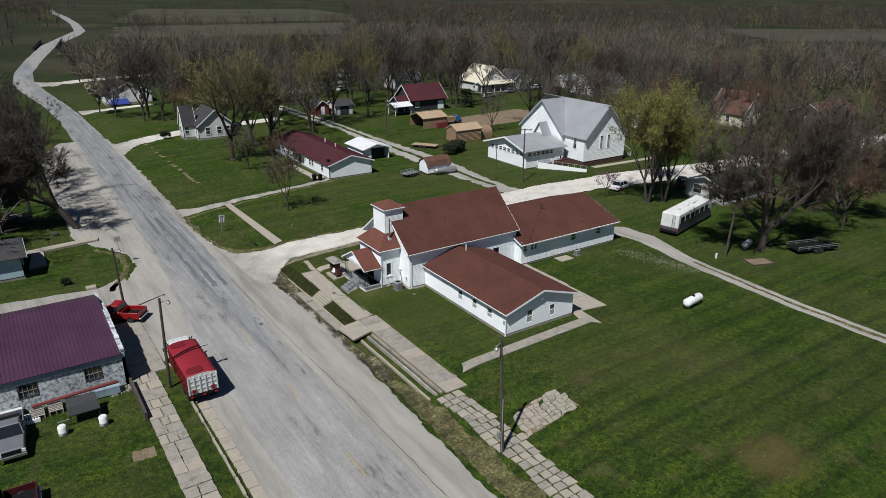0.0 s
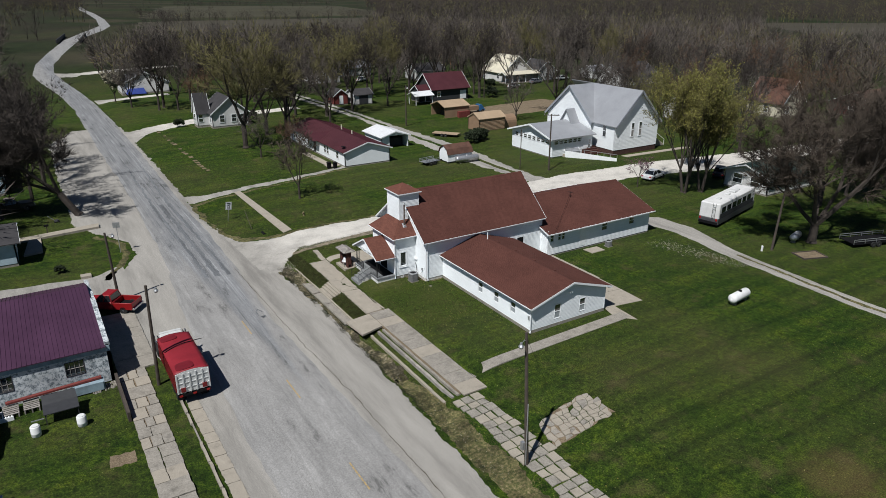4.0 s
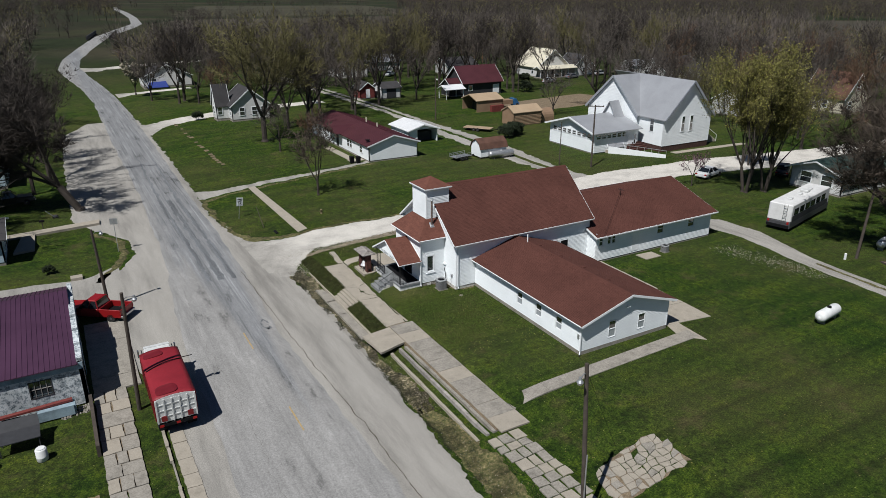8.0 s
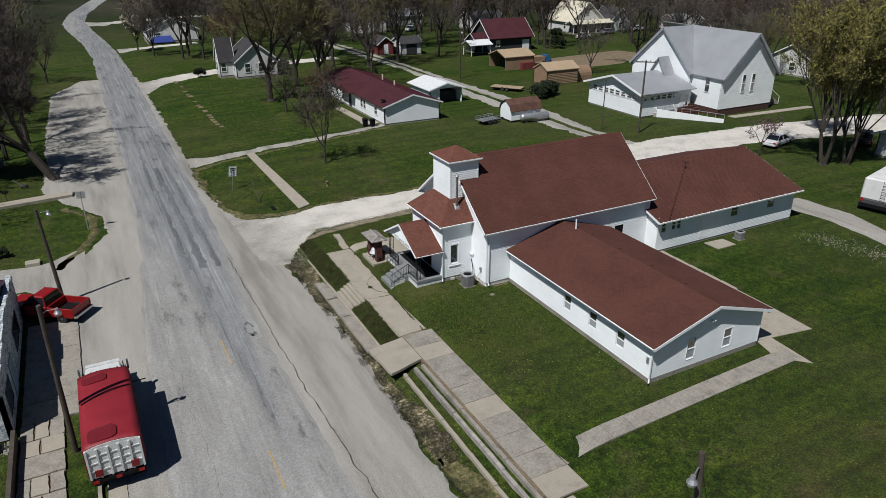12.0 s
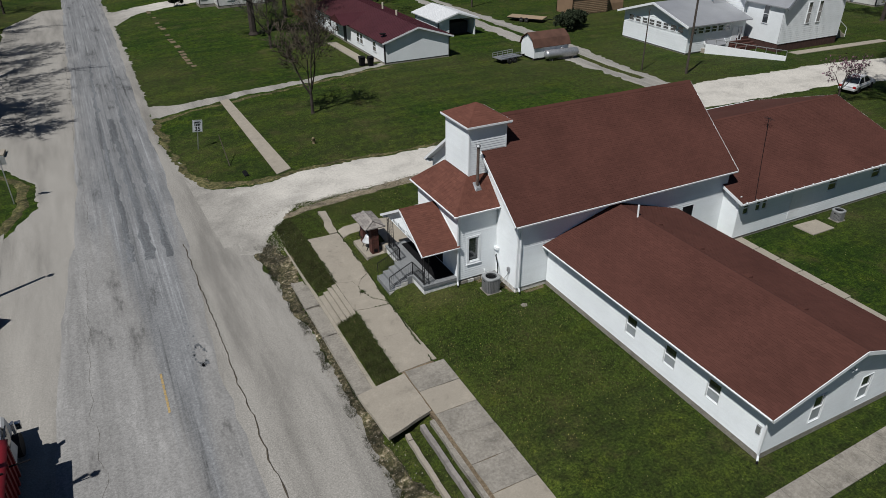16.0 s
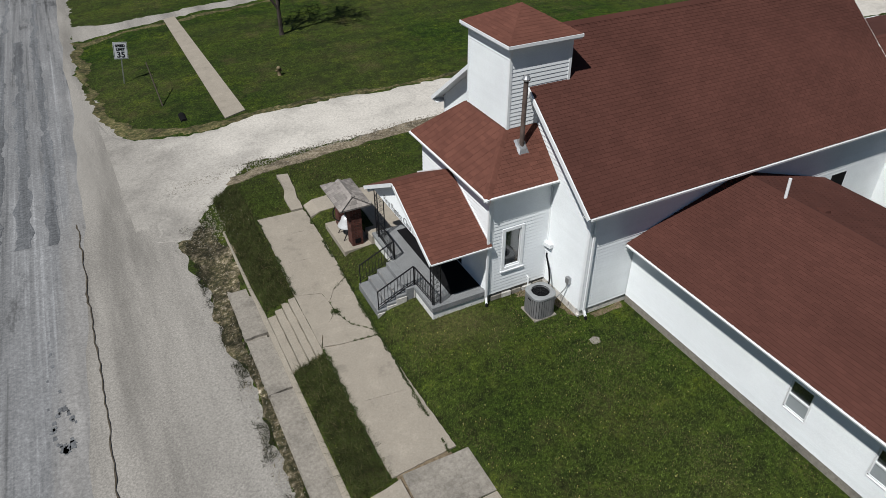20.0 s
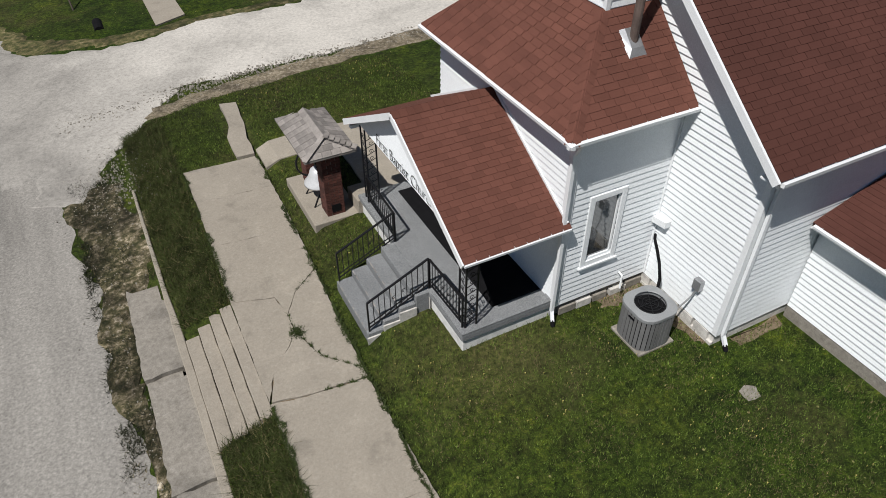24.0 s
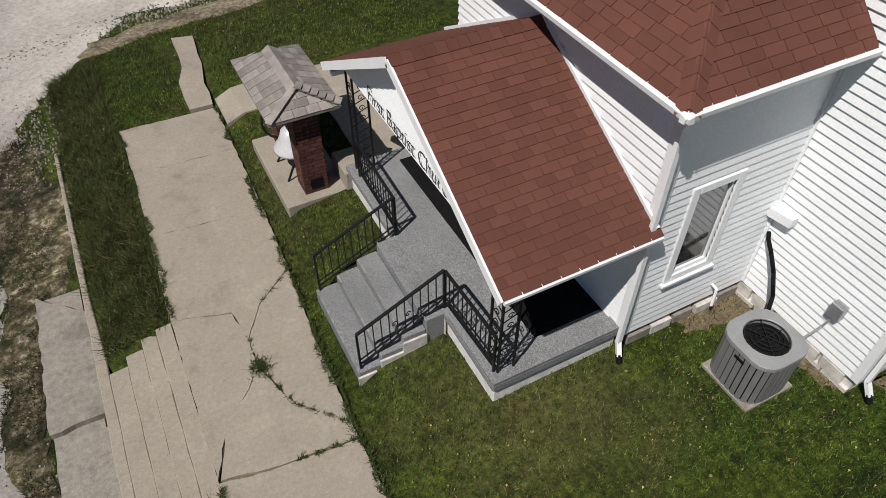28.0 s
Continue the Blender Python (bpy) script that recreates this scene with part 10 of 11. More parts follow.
extra = [(33.8, 189.7, 2, 0.95), (41.8, 195.5, 1, 0.95), (51, 144, 1, 0.7), (71.8, 157.2, 2, 0.95), (58, 166, 1, 1.0), (99.3, 177.7, 2, 1.1), (82.7, 159.3, 1, 0.75), (111.6, 159.7, 2, 1.1), (136, 156.6, 1, 1.1), (142, 158.4, 2, 1.15), (110.2, 76, 1, 0.8),
         (76, 186, 1, 1.0), (70, 200, 4, 1.1), (84, 202, 2, 1.0), (92, 204, 1, 1.05), (104, 206, 4, 1.1), (112, 200, 2, 1.0), (120, 198, 1, 1.05), (96, 224, 2, 1.1), (108, 222, 1, 1.0), (88, 226, 4, 1.0), (52, 196, 2, 1.0), (60, 206, 1, 1.1), (46, 204, 4, 0.95), (38, 214, 2, 1.0),
         (166, 190, 1, 1.1), (172, 182, 2, 1.05), (168, 168, 4, 1.0), (150, 176, 4, 0.8), (130, 170, 1, 0.9), (120, 212, 2, 1.1), (140, 212, 1, 1.1), (3, 120, 2, 0.9), (-2, 128, 2, 1.0), (-12, 118, 1, 1.0), (2, 134, 2, 0.7), (-6, 146, 2, 0.9), (-14, 150, 1, 0.9), (150, 122, 2, 0.9), (158, 126, 3, 0.9), (166, 130, 1, 0.9), (148, 104, 2, 0.9), (154, 96, 3, 0.9), (134, 106, 1, 0.8), (128, 98, 2, 0.8)]
spots = [(43.8, 137.5, 0, 0.8), (1.0, 112, 2, 0.75), (-5, 103, 2, 0.7), (-9, 130, 2, 0.8), (-3, 140, 1, 0.7), (2.5, 152, 2, 0.75), (-8, 158, 3, 0.8), (5, 170, 2, 0.6), (-6, 176, 2, 0.8), (-14, 108, 1, 0.8), (-17, 92, 2, 0.8), (-20, 120, 1, 0.85), (-24, 140, 2, 0.8),
         (32, 186, 2, 0.85), (36, 183, 1, 0.8), (27, 196, 0, 0.6), (44, 188, 2, 0.8), (50, 176, 1, 0.85), (56, 185, 4, 0.8), (40, 172, 3, 0.7), (53, 150, 2, 0.75), (60, 143, 1, 0.8), (57.5, 158, 2, 0.9), (62, 172, 0, 0.85), (66, 190, 2, 1.0),
         (80, 178, 4, 0.95), (86, 175, 4, 1.0), (94, 180, 4, 0.9), (101, 178, 1, 0.9), (76, 196, 2, 1.0), (110, 178, 2, 0.85), (116, 184, 1, 0.8), (114, 166, 0, 0.75), (124, 178, 4, 0.9), (128, 196, 2, 1.0), (134, 202, 4, 1.0), (148, 204, 2, 1.05), (158, 196, 4, 1.0),
         (155, 168, 1, 0.9), (160, 176, 2, 0.95), (160, 152, 2, 0.85), (172, 150, 1, 0.9), (180, 168, 3, 1.0), (130, 118, 1, 0.55), (96.5, 123.5, 1, 0.6), (120, 112, 2, 0.8), (128, 124, 1, 0.8), (138, 130, 3, 0.85), (150, 138, 2, 0.9), (142, 114, 1, 0.9), (112, 100, 4, 0.75), (108, 112, 0, 0.8), (121, 104, 1, 0.8),
         (136, 92, 2, 0.85), (144, 86, 3, 0.9), (160, 88, 3, 0.9), (162, 106, 1, 0.95), (172, 100, 2, 1.0), (176, 118, 3, 1.0), (104, 62, 3, 0.75), (112, 58, 2, 0.8), (98, 50, 1, 0.85), (104, 46, 2, 0.85), (90, 49, 2, 0.75), (114, 44, 3, 0.8), (122, 54, 1, 0.8), (92, 40, 3, 0.8), (100, 36, 2, 0.85), (126, 40, 2, 0.8), (108, 30, 3, 0.8), (118, 28, 1, 0.8),
         (140, 52, 3, 0.9), (152, 60, 2, 0.9), (150, 40, 3, 0.9), (166, 50, 1, 1.0), (166, 70, 3, 0.9), (178, 60, 2, 1.0), (186, 76, 3, 1.0), (184, 40, 2, 1.0), (104, 96.5, 1, 0.7), (118, 82, 1, 0.65), (100, 84, 3, 0.01)]
rt = random.Random(8)
for x, y, k, s in spots + extra:
    if s > 0.1:
        place(t_gen[k], x, y, rt.uniform(0, 360), s * rt.uniform(0.92, 1.08))
shr = tree("shrub", 61, 2.4, 1.0, "rounded dark green shrub beside the sheds", M_SHRUB, M_SHRUB, trunk=0.04, fork=0.12, levels=3, twigs=9, leaves=6, stems=3, category="shrub", at=(76.2, 109.2, 0), leaf_size=0.12)
for x, y, s in ((74.2, 108.2, 0.9), (78, 110.2, 0.8), (114.5, 158, 1.1), (37.4, 126.6, 0.3), (2.2, 79.0, 0.35), (127, 176, 1.0), (47, 158, 0.8), (31, 158.5, 0.7)):
    place(shr, x, y, x * 37 % 360, s)


# ---- woods ----
def woods(name, seed, n, mat, label, where, size=(9, 15), fine=46, thick=0.0058):
    """A mass of bare trees: stems, limbs and twigs as slender blades."""
    rnd = np.random.default_rng(seed)
    px, py = [], []
    while len(px) < n:
        x, y = where(rnd)
        if x is not None:
            x, y, _ = view_fitted(x, y)
            px.append(x)
            py.append(y)
    px, py = np.array(px), np.array(py)
    h = rnd.uniform(*size, n)
    gz = np.array([zg(a, b) for a, b in zip(px, py)]) - 0.3
    base = np.stack([px, py, gz], 1)
    tris = []

    def blades(p, q, w):
        d = q - p
        s = np.cross(d, rnd.normal(size=d.shape))
        s /= np.linalg.norm(s, axis=1, keepdims=True) + 1e-9
        tris.append(np.stack([p - s * w[:, None], p + s * w[:, None], q], 1))

    top = base + np.stack([rnd.normal(0, 0.6, n), rnd.normal(0, 0.6, n), h * 0.8], 1)
    for _ in range(2):
        blades(base, top, h * 0.016)
    for k in range(7):
        f = rnd.uniform(0.22, 0.6, n)
        p = base + (top - base) * f[:, None]
        a = rnd.uniform(0, 2 * math.pi, n)
        r = h * rnd.uniform(0.16, 0.36, n)
        q = p + np.stack([np.cos(a) * r, np.sin(a) * r, h * rnd.uniform(0.18, 0.42, n)], 1)
        blades(p, q, h * 0.008)
    for k in range(fine):
        u = rnd.normal(size=(n, 3))
        u /= np.linalg.norm(u, axis=1, keepdims=True)
        c = base + np.stack([np.zeros(n), np.zeros(n), h * 0.6], 1)
        p = c + u * (h * rnd.uniform(0.05, 0.95, n) ** 0.6)[:, None] * np.array([0.42, 0.42, 0.36])
        d = u * np.array([0.7, 0.7, 0.5]) + np.stack([np.zeros(n), np.zeros(n), np.full(n, 0.55)], 1) + rnd.normal(0, 0.35, (n, 3))
        blades(p, p + d * (h * 0.13)[:, None], h * thick)
    tri = np.concatenate(tris)
    me = bpy.data.meshes.new(name)
    me.from_pydata(tri.reshape(-1, 3).tolist(), [], np.arange(len(tri) * 3).reshape(-1, 3).tolist())
    me.materials.append(mat)
    return tagged(new(name, me), label, "woods", "", "stuff")


def road_x(y):
    return table([(0, 15), (150, 16), (240, 16), (307, 12.5), (357, 15), (430, 25), (540, 43), (700, 77), (900, 111), (1200, 143), (2000, 214)], y)


def in_woods(x, y):
    if abs(x - road_x(y)) < (16 if y < 330 else 26) or y < 20 and x < 90:
        return 0.0
    d = math.hypot(x, y)
    if x < 16:
        return 0.6 if (noise.noise(Vector((x * 0.02, y * 0.02, 5))) > -0.25 and y > 140 and x < 4) or (x < -24 and y > 100) else 0.04
    if x < 60 and y < 236 or x < 182 and y < 206:
        return 0.0
    if x < 210 and 205 <= y < 245:
        return 0.5
    if y < 20:
        return 0.8 if x > 130 else 0.0
    edge = 640 + 150 * noise.noise(Vector((x * 0.006, 3.3, 1.0)))
    if edge < d and x > 0.5 * y:
        return 0.9
    if edge < d < 1600:
        hedge = 60 * noise.noise(Vector((x * 0.004, 1.0, 4.0)))
        return 0.7 if abs(d - 900 - hedge) < 16 or abs(d - 1250 + hedge) < 25 else 0.012
    if d >= 1600:
        return 0.9 if noise.noise(Vector((x * 0.003, y * 0.003, 2.2))) > -0.25 else 0.05
    if noise.noise(Vector((x * 0.007, y * 0.007, 8.8))) > 0.42:
        return 0.12
    return 1.0


def open_land(x, y):
    """Fields and pasture cleared by bearing to fit the camera's view, with a hedgerow across."""
    d, b = math.hypot(x, y), math.degrees(math.atan2(x + 1.4, y + 2.0))
    ragged = 30 * noise.noise(Vector((b * 0.35, 2.0, 0.0)))
    if 7.0 < b < 26 and 305 + ragged < d < 1080:
        return 0.0 if rand_spot(x, y) > (0.75 if abs(d - 606 - 0.8 * ragged) < 13 else 0.012) else 1.0
    if 55.5 < b < 72 and 330 + ragged < d < 640:
        return 0.0
    return 1.0


def rand_spot(x, y):
    return math.modf(abs(math.sin(x * 12.9898 + y * 78.233) * 43758.5453))[0]


def near_patch(rnd):
    x, y = rnd.uniform(-140, 480), rnd.uniform(5, 470)
    return (x, y) if rnd.random() < in_woods(x, y) * open_land(*view_fitted(x, y)[:2]) and math.hypot(x, y) < 480 else (None, None)


def far_patch(rnd):
    d = 430 + 1900 * rnd.random()
    a = rnd.uniform(-0.35, 1.36)
    x, y = d * math.sin(a), d * math.cos(a)
    return (x, y) if rnd.random() < in_woods(x, y) * open_land(*view_fitted(x, y)[:2]) else (None, None)


woods("bare_woods", 1, 1150, M_TWIG, "grey-brown bare woods", near_patch, (10, 16), 130)
woods("dark_woods", 2, 900, M_TWIG_D, "dark bare woods", near_patch, (9, 15), 130)
woods("budding_woods", 3, 620, M_BUD, "olive budding woods", near_patch, (9, 14), 130)
woods("rusty_woods", 4, 480, M_RUST, "rust-tinted budding woods", near_patch, (7, 12), 130)
woods("far_woods", 5, 7800, M_TWIG_D, "dark distant woods", far_patch, (10, 15), 34, 0.0095)
woods("far_budding_woods", 6, 1500, M_BUD, "olive distant woods", far_patch, (9, 14), 34, 0.0095)


def before_view_fit(x, y):
    """The place of the first plan that the view fit moves to x, y."""
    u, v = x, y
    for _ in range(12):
        a, b, _ = view_fitted(u, v)
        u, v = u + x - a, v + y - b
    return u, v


HEDGES = [[(112, 720), (122, 640), (131, 592), (181, 566), (260, 568), (335, 610)], [(195, 1010), (330, 1070), (440, 1000)], [(95, 575), (112, 500)]]


def hedge_spot(rnd):
    line = HEDGES[rnd.choice([0, 0, 0, 1, 1, 2])]
    k, f = rnd.integers(len(line) - 1), rnd.random()
    return before_view_fit(lerp(line[k][0], line[k + 1][0], f) + rnd.normal(0, 3), lerp(line[k][1], line[k + 1][1], f) + rnd.normal(0, 3))


woods("hedgerow", 7, 300, M_TWIG_D, "dark brushy hedgerow between the fields", hedge_spot, (4, 10), 60, 0.0095)


# ---- grass, weeds and stones near the church ----
def keep_out(x, y):
    """Where no grass grows: buildings, slabs and roads."""
    bad = (x > 30.15) & (y > 56.4) & (y < 61.3) | (x > 32.45) & (y > 54.35) | (x > 34.25) & (y > 40.4) | (x > 28.2) & (y > 56.55) & (y < 61.7)
    bad |= (x > 26.78) & (x < 28.3) & (y > 57.76) & (y < 59.64)
    bad |= (x > 24.6) & (x < 26.48 + 0.028 * (y - 57)) & (y > 51.7) & (y < 65.78) | (x > 24.9) & (x < 26.96) & (y < 51.8)
    bad |= (x > 23.5) & (x < 24.65) & (y > 57.06) & (y < 60.3) | (x > 22.62) & (x < 23.55) & (y > 51.7) & (y < 62.4 - (x - 22.6)) & ~((y > 59.2) & (y < 59.44))
    bad |= (x > 26.98) & (x < 28.2) & (y > 61.52) & (y < 63.8) | (x > 31.06) & (x < 31.95) & (y > 54.82) & (y < 55.7)
    bad |= (x > 22.3) & (x < 24.9) & (y > 48.2) & (y < 51.7) | (x > 26.2) & (x < 27.0) & (y > 65.7) & (y < 69.1) | (x > 26.7) & (y > 64.6) & (y < 66.0) | (x > 28.6) & (x < 31.45) & (y > 61.6) & (y < 65.8)
    bad |= (y > np.minimum(69.2 + 0.5 * (x - 24), 70.1)) | (x > 26.9) & (y < 39.1)
    return bad


def blades(name, seed, n, box, tall, width, mat, label, category, lean=0.35, extra=None):
    rnd = np.random.default_rng(seed)
    x, y = rnd.uniform(box[0], box[1], n), rnd.uniform(box[2], box[3], n)
    ok = ~keep_out(x, y)
    if extra:
        ok &= extra(x, y, rnd)
    x, y = x[ok], y[ok]
    z = np.array([zg(a, b) for a, b in zip(x, y)])
    h = rnd.uniform(tall[0], tall[1], len(x))
    a = rnd.uniform(0, 2 * math.pi, len(x))
    w = width * rnd.uniform(0.6, 1.3, len(x))
    p = np.stack([x, y, z - 0.005], 1)
    s = np.stack([np.cos(a), np.sin(a), 0 * a], 1) * w[:, None]
    t = p + np.stack([rnd.normal(0, lean, len(x)) * h, rnd.normal(0, lean, len(x)) * h, h], 1)
    tri = np.stack([p - s, p + s, t], 1)
    me = bpy.data.meshes.new(name)
    me.from_pydata(tri.reshape(-1, 3).tolist(), [], np.arange(len(tri) * 3).reshape(-1, 3).tolist())
    me.materials.append(mat)
    return tagged(new(name, me), label, category, "", "stuff")


M_BLADE = plain("grass_blades", (0.168, 0.238, 0.045), 0.75, 0, 0.85, 6.0, 9, 0, 0.85, spec=0.2)
M_STRAW = plain("dry_weed_stems", (0.23, 0.19, 0.095), 0.9, 0, 0.4, 0.8, 3, 0, 0.6, spec=0.15)
blades("lawn_blades", 3, 260000, (23.4, 34.4, 46, 70), (0.03, 0.08), 0.008, M_BLADE, "short mown grass blades", "grass", 0.35, lambda x, y, r: ((x > 24.5) | (y < 51.5)) & (r.uniform(0, 1, len(x)) > 0.5 * np.exp(-((x - 28.6) / 1.4) ** 2 - ((y - 56.0) / 1.1) ** 2)))
blades("dry_blades", 13, 80000, (26.7, 34.4, 46, 70), (0.025, 0.06), 0.008, M_STRAW, "dry tan blades among the mown grass", "grass", 0.6, lambda x, y, r: np.array([noise.noise(Vector((a * 0.55, b * 0.55, 2.0))) + 0.5 * noise.noise(Vector((a * 2.1, b * 2.1, 4.0))) for a, b in zip(x, y)]) + r.normal(0, 0.12, len(x)) + 0.35 * np.exp(-((x - 28.7) / 1.7) ** 2 - ((y - 55.9) / 1.3) ** 2) + 0.3 * (x > 33.7) > 0.14)
M_LONGGRASS = plain("matted_olive_grass", (0.072, 0.092, 0.026), 0.8, 0, 0.6, 1.8, 8, 0, 0.6, spec=0.15)
blades("strip_blades", 4, 46000, (23.5, 24.66, 51.7, 69.5), (0.06, 0.17), 0.008, M_LONGGRASS, "longer matted grass on the bank strips", "grass", 0.9)
blades("strip_straw", 14, 9000, (23.5, 24.66, 51.7, 69.5), (0.05, 0.14), 0.007, M_STRAW, "dry stems in the bank strips", "grass", 0.9)
def clumps(lo, spread, seed):
    """Keeps what lies in patches of an uneven size."""
    def keep(x, y, r):
        f = np.array([noise.noise(Vector((a * 1.1, b * 0.7, seed))) + 0.5 * noise.noise(Vector((a * 3.3, b * 2.6, seed))) for a, b in zip(x, y)])
        return f + r.normal(0, spread, len(x)) > lo
    return keep


M_WEEDLEAF = plain("dark_weed_leaves", (0.036, 0.04, 0.016), 0.8, 0, 0.3, 0.8, 8, 0, 0.6)
blades("bank_weed_stems", 5, 26000, (21.9, 23.9, 20, 68), (0.03, 0.12), 0.008, M_STRAW, "dry weed stems on the road bank", "weeds", 0.6, lambda x, y, r: clumps(0.02, 0.12, 3.0)(x, y, r) & ((x < 22.64) | (y > 62.2) | (y < 51.5)))
blades("bank_weed_leaves", 6, 130000, (21.8, 23.5, 30, 68.6), (0.03, 0.1), 0.011, M_WEEDLEAF, "low green weeds on the road bank", "weeds", 0.9, lambda x, y, r: clumps(-0.06, 0.07, 7.0)(x, y, r) & (np.abs(x - np.where(y < 62, 22.28, 22.35) - 0.1 * np.sin(y * 2.3)) < np.where(y < 62, 0.42, 0.64)) & (y < 67.6))
blades("verge_weeds", 8, 26000, (22.2, 38, 67.6, 71.6), (0.03, 0.1), 0.009, M_WEEDLEAF, "low weeds thinning out into the gravel", "weeds", 0.8, lambda x, y, r: clumps(0.05, 0.15, 9.0)(x, y, r) & (y < 70.0 + 0.1 * (x - 24)))
# weeds in the forecourt's cracks and along its edges
seams_ = [((25.6, 59.36), (25.57, 58.85)), ((26.6, 60.48), (25.95, 59.95)), ((25.57, 58.85), (25.84, 57.96)), ((25.84, 57.96), (26.45, 57.3)), ((25.6, 57.13), (26.45, 57.05))]


def crack_weeds():
    rnd = np.random.default_rng(12)
    px, py = [], []
    for (a, b), n in zip(seams_, (160, 260, 420, 520, 420)):
        f = rnd.uniform(0, 1, n)
        f = f[np.sin(f * 23) + rnd.normal(0, 0.5, n) > 0.1]
        px.append(a[0] + (b[0] - a[0]) * f + rnd.normal(0, 0.014, len(f)))
        py.append(a[1] + (b[1] - a[1]) * f + rnd.normal(0, 0.014, len(f)))
    px.append(25.6 + rnd.normal(0, 0.07, 700))
    py.append(58.76 + rnd.normal(0, 0.08, 700))
    for base, turn, inward, ya, yb in ((26.48, 0.028, -1, 51.8, 65.7), (24.61, 0.012, 1, 51.8, 65.7), (26.97, 0.0, -1, 39.5, 51.7)):
        e = rnd.uniform(ya, yb, 9000)
        wave = np.array([noise.noise(Vector((q * 1.7, base, 0.0))) + 0.7 * noise.noise(Vector((q * 5.0, base, 3.0))) for q in e])
        reach = np.clip(0.03 + 0.14 * wave, 0.0, 0.2)
        ok = reach > 0.005
        if inward > 0:
            ok &= (e < 57.2) | (e > 60.3)
        px.append((base + turn * (e - 57) + inward * (reach * rnd.uniform(0, 1, len(e)) - 0.02))[ok])
        py.append(e[ok])
    x, y = np.concatenate(px), np.concatenate(py)
    h = rnd.uniform(0.02, 0.06, len(x))
    a = rnd.uniform(0, 2 * math.pi, len(x))
    p = np.stack([x, y, np.full(len(x), PZ)], 1)
    s = np.stack([np.cos(a), np.sin(a), 0 * a], 1) * 0.008
    t = p + np.stack([rnd.normal(0, 0.8, len(x)) * h, rnd.normal(0, 0.8, len(x)) * h, h], 1)
    tri = np.stack([p - s, p + s, t], 1)
    me = bpy.data.meshes.new("crack_weeds")
    me.from_pydata(tri.reshape(-1, 3).tolist(), [], np.arange(len(tri) * 3).reshape(-1, 3).tolist())
    me.materials.append(plain("edge_grass", (0.065, 0.095, 0.02), 0.8, 0, 0.4, 0.6, 8, 0, 0.6))
    tagged(new("crack_weeds", me), "small weeds in the forecourt's cracks", "weeds", "", "stuff")


crack_weeds()
blades("wall_edge_weeds", 7, 5000, (28, 34.3, 52, 56.6), (0.05, 0.16), 0.008, M_BLADE, "longer grass along the church wall", "grass", 0.5, lambda x, y, r: (np.abs(y - 54.3) < 0.16) & (x > 32.4) | (np.abs(x - 34.2) < 0.12) | (np.abs(y - 56.4) < 0.14))


def pebbles(name, seed, n, pick, size, mat, label):
    rnd = random.Random(seed)
    mb = MB()
    for _ in range(n):
        x, y = pick(rnd)
        s = rnd.uniform(*size)
        z = zg(x, y) + 0.02
        a = rnd.uniform(0, 6.28)
        base = [(x + s * math.cos(a + q * 1.57) * rnd.uniform(0.7, 1.2), y + s * math.sin(a + q * 1.57) * rnd.uniform(0.7, 1.2), z - 0.02) for q in range(4)]
        top = [(x + (p[0] - x) * 0.55, y + (p[1] - y) * 0.55, z + s * rnd.uniform(0.5, 0.9)) for p in base]
        o = len(mb.v)
        mb.v += base + top
        mb.f += [(o + 4, o + 5, o + 6, o + 7)] + [(o + q, o + (q + 1) % 4, o + 4 + (q + 1) % 4, o + 4 + q) for q in range(4)]
    me = mb.mesh(name)
    me.materials.append(mat)
    return tagged(new(name, me), label, "stones", "", "stuff")


M_PEBBLE = plain("pale_limestone_chips", (0.36, 0.335, 0.285), 0.9, 0, 0.3, 4, 40, 0.3, 0.5)
pebbles("road_stones", 3, 1500, lambda r: (lambda x: (x, 70.9 + 0.05 * (x - 24) + r.gauss(0, 0.28)))(r.uniform(21.8, 38)), (0.015, 0.05), M_PEBBLE, "loose limestone chips along the gravel road")
pebbles("bank_stones", 4, 1300, lambda r: (22.5 + r.gauss(0, 0.4), r.uniform(28, 69)), (0.01, 0.035), M_PEBBLE, "loose stones along the road bank")
pebbles("corner_stones", 6, 450, lambda r: (22.9 + r.gauss(0, 0.5), 67.0 + r.gauss(0, 0.9)), (0.012, 0.04), M_PEBBLE, "spread limestone chips at the road corner")
pebbles("track_stones", 5, 650, lambda r: (lambda y: (lerp(62.6, 60.4, (y - 41) / 9) + r.gauss(0, 0.8), y + r.gauss(0, 0.4)))(r.uniform(40.5, 50.5)), (0.015, 0.045), M_PEBBLE, "spilled limestone beside the track")


def dandelions(n):
    rnd = np.random.default_rng(21)
    x, y = rnd.uniform(26.8, 34.4, n), rnd.uniform(44, 70, n)
    ok = ~keep_out(x, y) & (np.array([noise.noise(Vector((a * 0.4, b * 0.4, 6.0))) for a, b in zip(x, y)]) > -0.1)
    mb = MB()
    for a, b in zip(x[ok], y[ok]):
        r, z = rnd.uniform(0.008, 0.015), zg(a, b) + rnd.uniform(0.04, 0.08)
        o = len(mb.v)
        mb.v += [(a + r * math.cos(t), b + r * math.sin(t), z) for t in (0, 1.05, 2.1, 3.14, 4.19, 5.24)] + [(a, b, z + 0.008), (a, b, z - 0.07)]
        mb.f += [(o + k, o + (k + 1) % 6, o + 6) for k in range(6)] + [(o + k, o + (k + 3) % 6, o + 7) for k in (0, 1)]
    me = mb.mesh("dandelions")
    me.materials.append(plain("dandelion_yellow", (0.55, 0.47, 0.16), 0.8, 0, 0.3, 3, 40, 0, 0.5))
    tagged(new("dandelions", me), "small yellow dandelion heads in the lawn", "flowers", "", "stuff")


dandelions(1500)


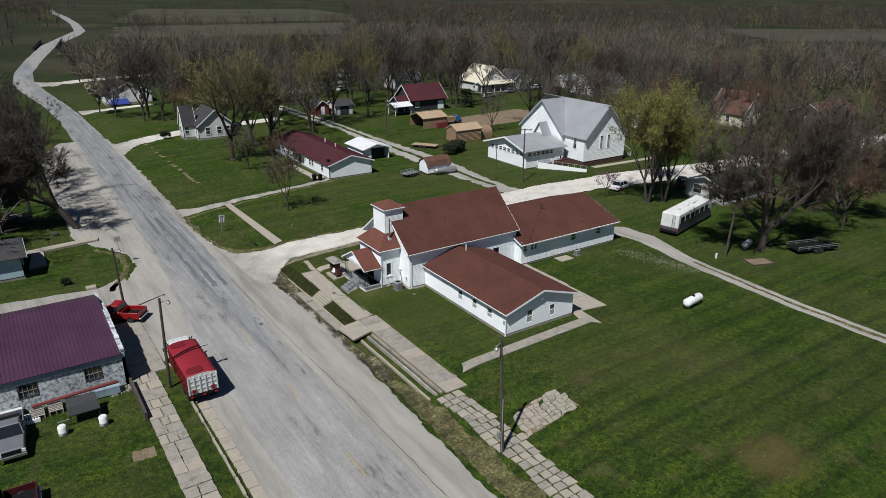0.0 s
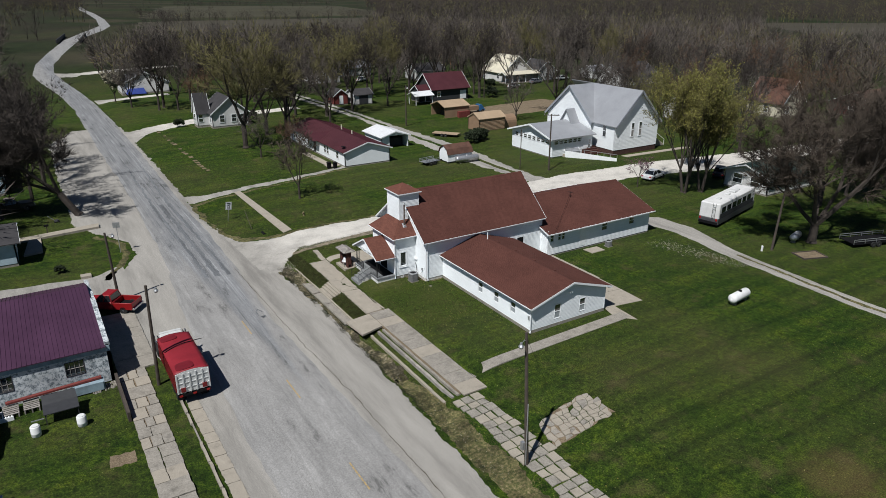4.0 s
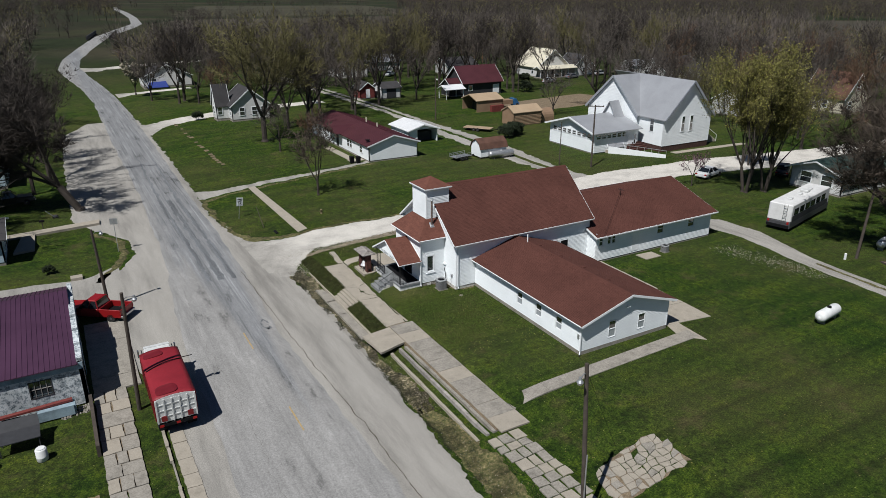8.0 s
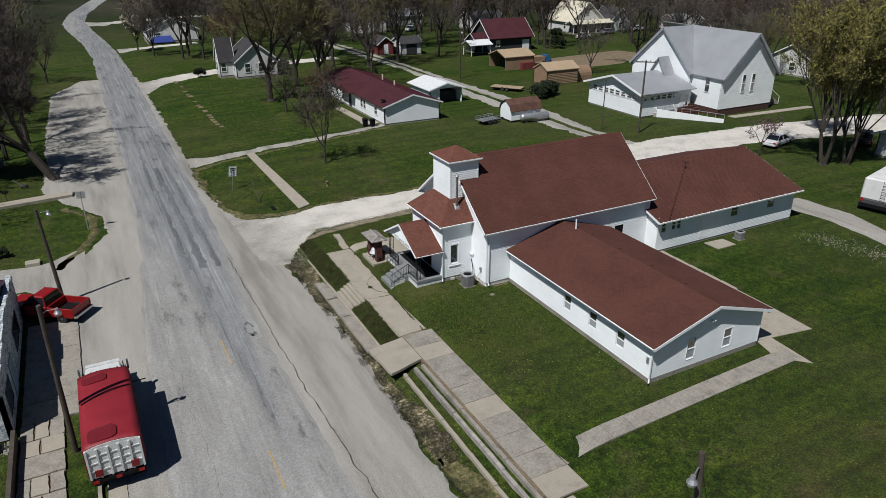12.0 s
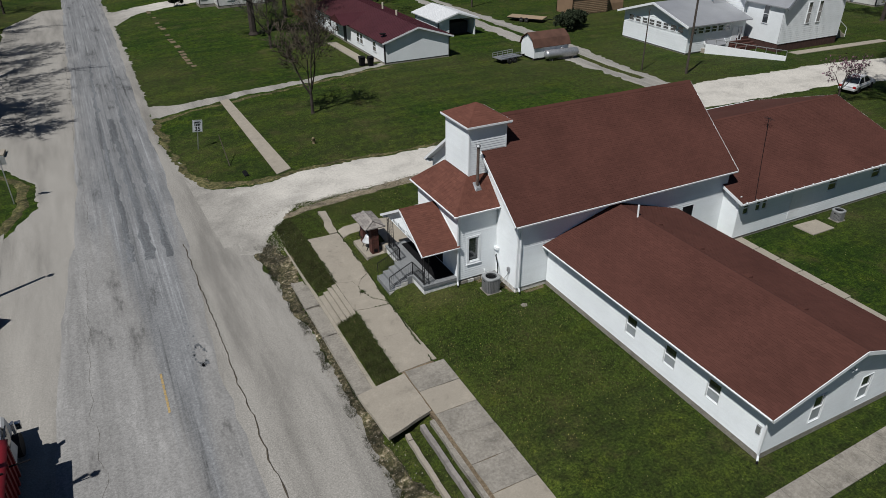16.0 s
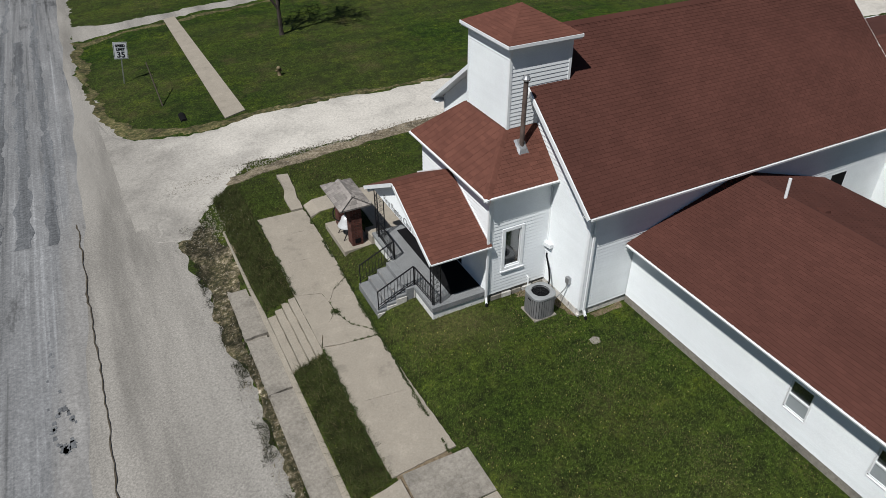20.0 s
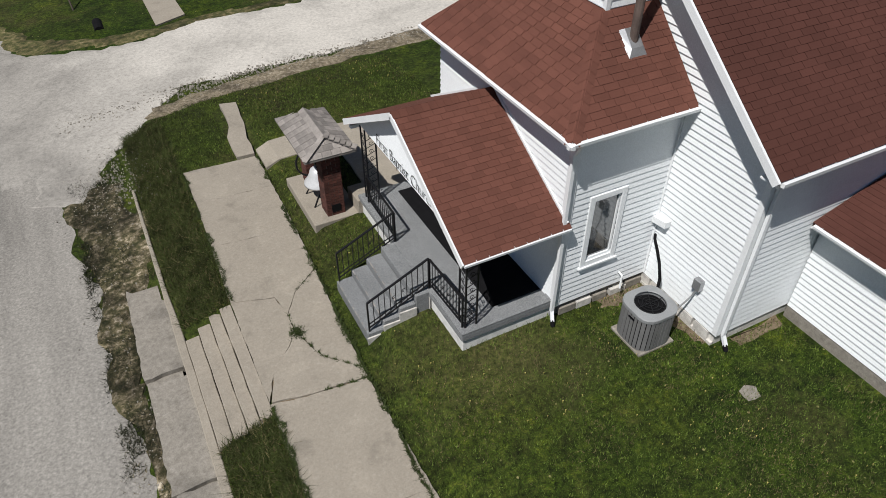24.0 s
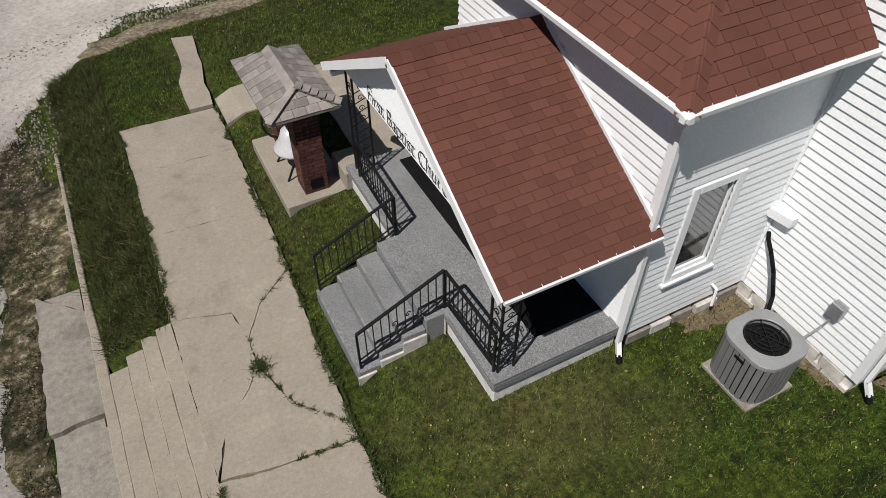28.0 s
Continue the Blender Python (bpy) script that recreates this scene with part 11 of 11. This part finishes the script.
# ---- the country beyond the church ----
def fit_mesh_to_view(ob, at):
    """Moves each vertex of a wide mesh to its view-fitted place."""
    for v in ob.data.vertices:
        x, y, dz = view_fitted(v.co.x + at[0], v.co.y + at[1])
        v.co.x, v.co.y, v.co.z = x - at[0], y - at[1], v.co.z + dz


# shift all but church, ground and woods to fit the camera's view
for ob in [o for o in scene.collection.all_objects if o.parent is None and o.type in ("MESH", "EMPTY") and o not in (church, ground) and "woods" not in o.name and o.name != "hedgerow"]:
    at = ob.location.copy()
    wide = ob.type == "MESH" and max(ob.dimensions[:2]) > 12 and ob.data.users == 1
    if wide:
        fit_mesh_to_view(ob, at)
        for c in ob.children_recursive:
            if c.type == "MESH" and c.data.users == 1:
                fit_mesh_to_view(c, at)
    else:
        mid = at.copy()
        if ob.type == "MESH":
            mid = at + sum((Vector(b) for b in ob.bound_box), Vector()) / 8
        x, y, dz = view_fitted(mid.x, mid.y)
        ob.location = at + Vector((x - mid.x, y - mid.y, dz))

wc.scale.x = 0.84                          # white church squeezed and moved, its steps too, to fit the camera's view
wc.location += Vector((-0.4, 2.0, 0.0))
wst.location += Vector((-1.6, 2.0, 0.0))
M_FIELD = stone_mix("dry_hay_field", [(0.3, (0.03, 0.03, 0.016)), (0.5, (0.046, 0.043, 0.025)), (0.7, (0.062, 0.056, 0.034))], 0.6, 6, [(0.35, G3(0.8)), (0.6, G3(1.1))], 0.012, rel=0.0)
M_STUBBLE = stone_mix("pale_stubble_field", [(0.3, (0.034, 0.03, 0.02)), (0.5, (0.05, 0.044, 0.03)), (0.7, (0.066, 0.058, 0.04))], 0.6, 6, [(0.35, G3(0.85)), (0.6, G3(1.1))], 0.012, rel=0.0)
hay = ribbon("hay_field", [(100, 640), (140, 800), (190, 1000)], [(330, 600), (380, 800), (420, 960)], M_FIELD, 0.5, "tan hay field beyond the hedgerow", "field", 6, 10, 12, 41)
low = ribbon("stubble_field", [(72, 470), (92, 570), (98, 600)], [(250, 430), (290, 560), (300, 580)], M_STUBBLE, 0.5, "pale stubble field before the hedgerow", "field", 5, 10, 8, 42)
east = ribbon("stubble_field", [(430, 250), (480, 320), (520, 370)], [(560, 190), (640, 260), (690, 310)], M_STUBBLE, 0.5, "pale stubble field between the woods", "field", 5, 10, 8, 43)
for ob in (hay, low, east):                # the ends of each field dip into the ground
    for v in list(ob.data.vertices)[:11] + list(ob.data.vertices)[-11:]:
        v.co.z -= 1.0
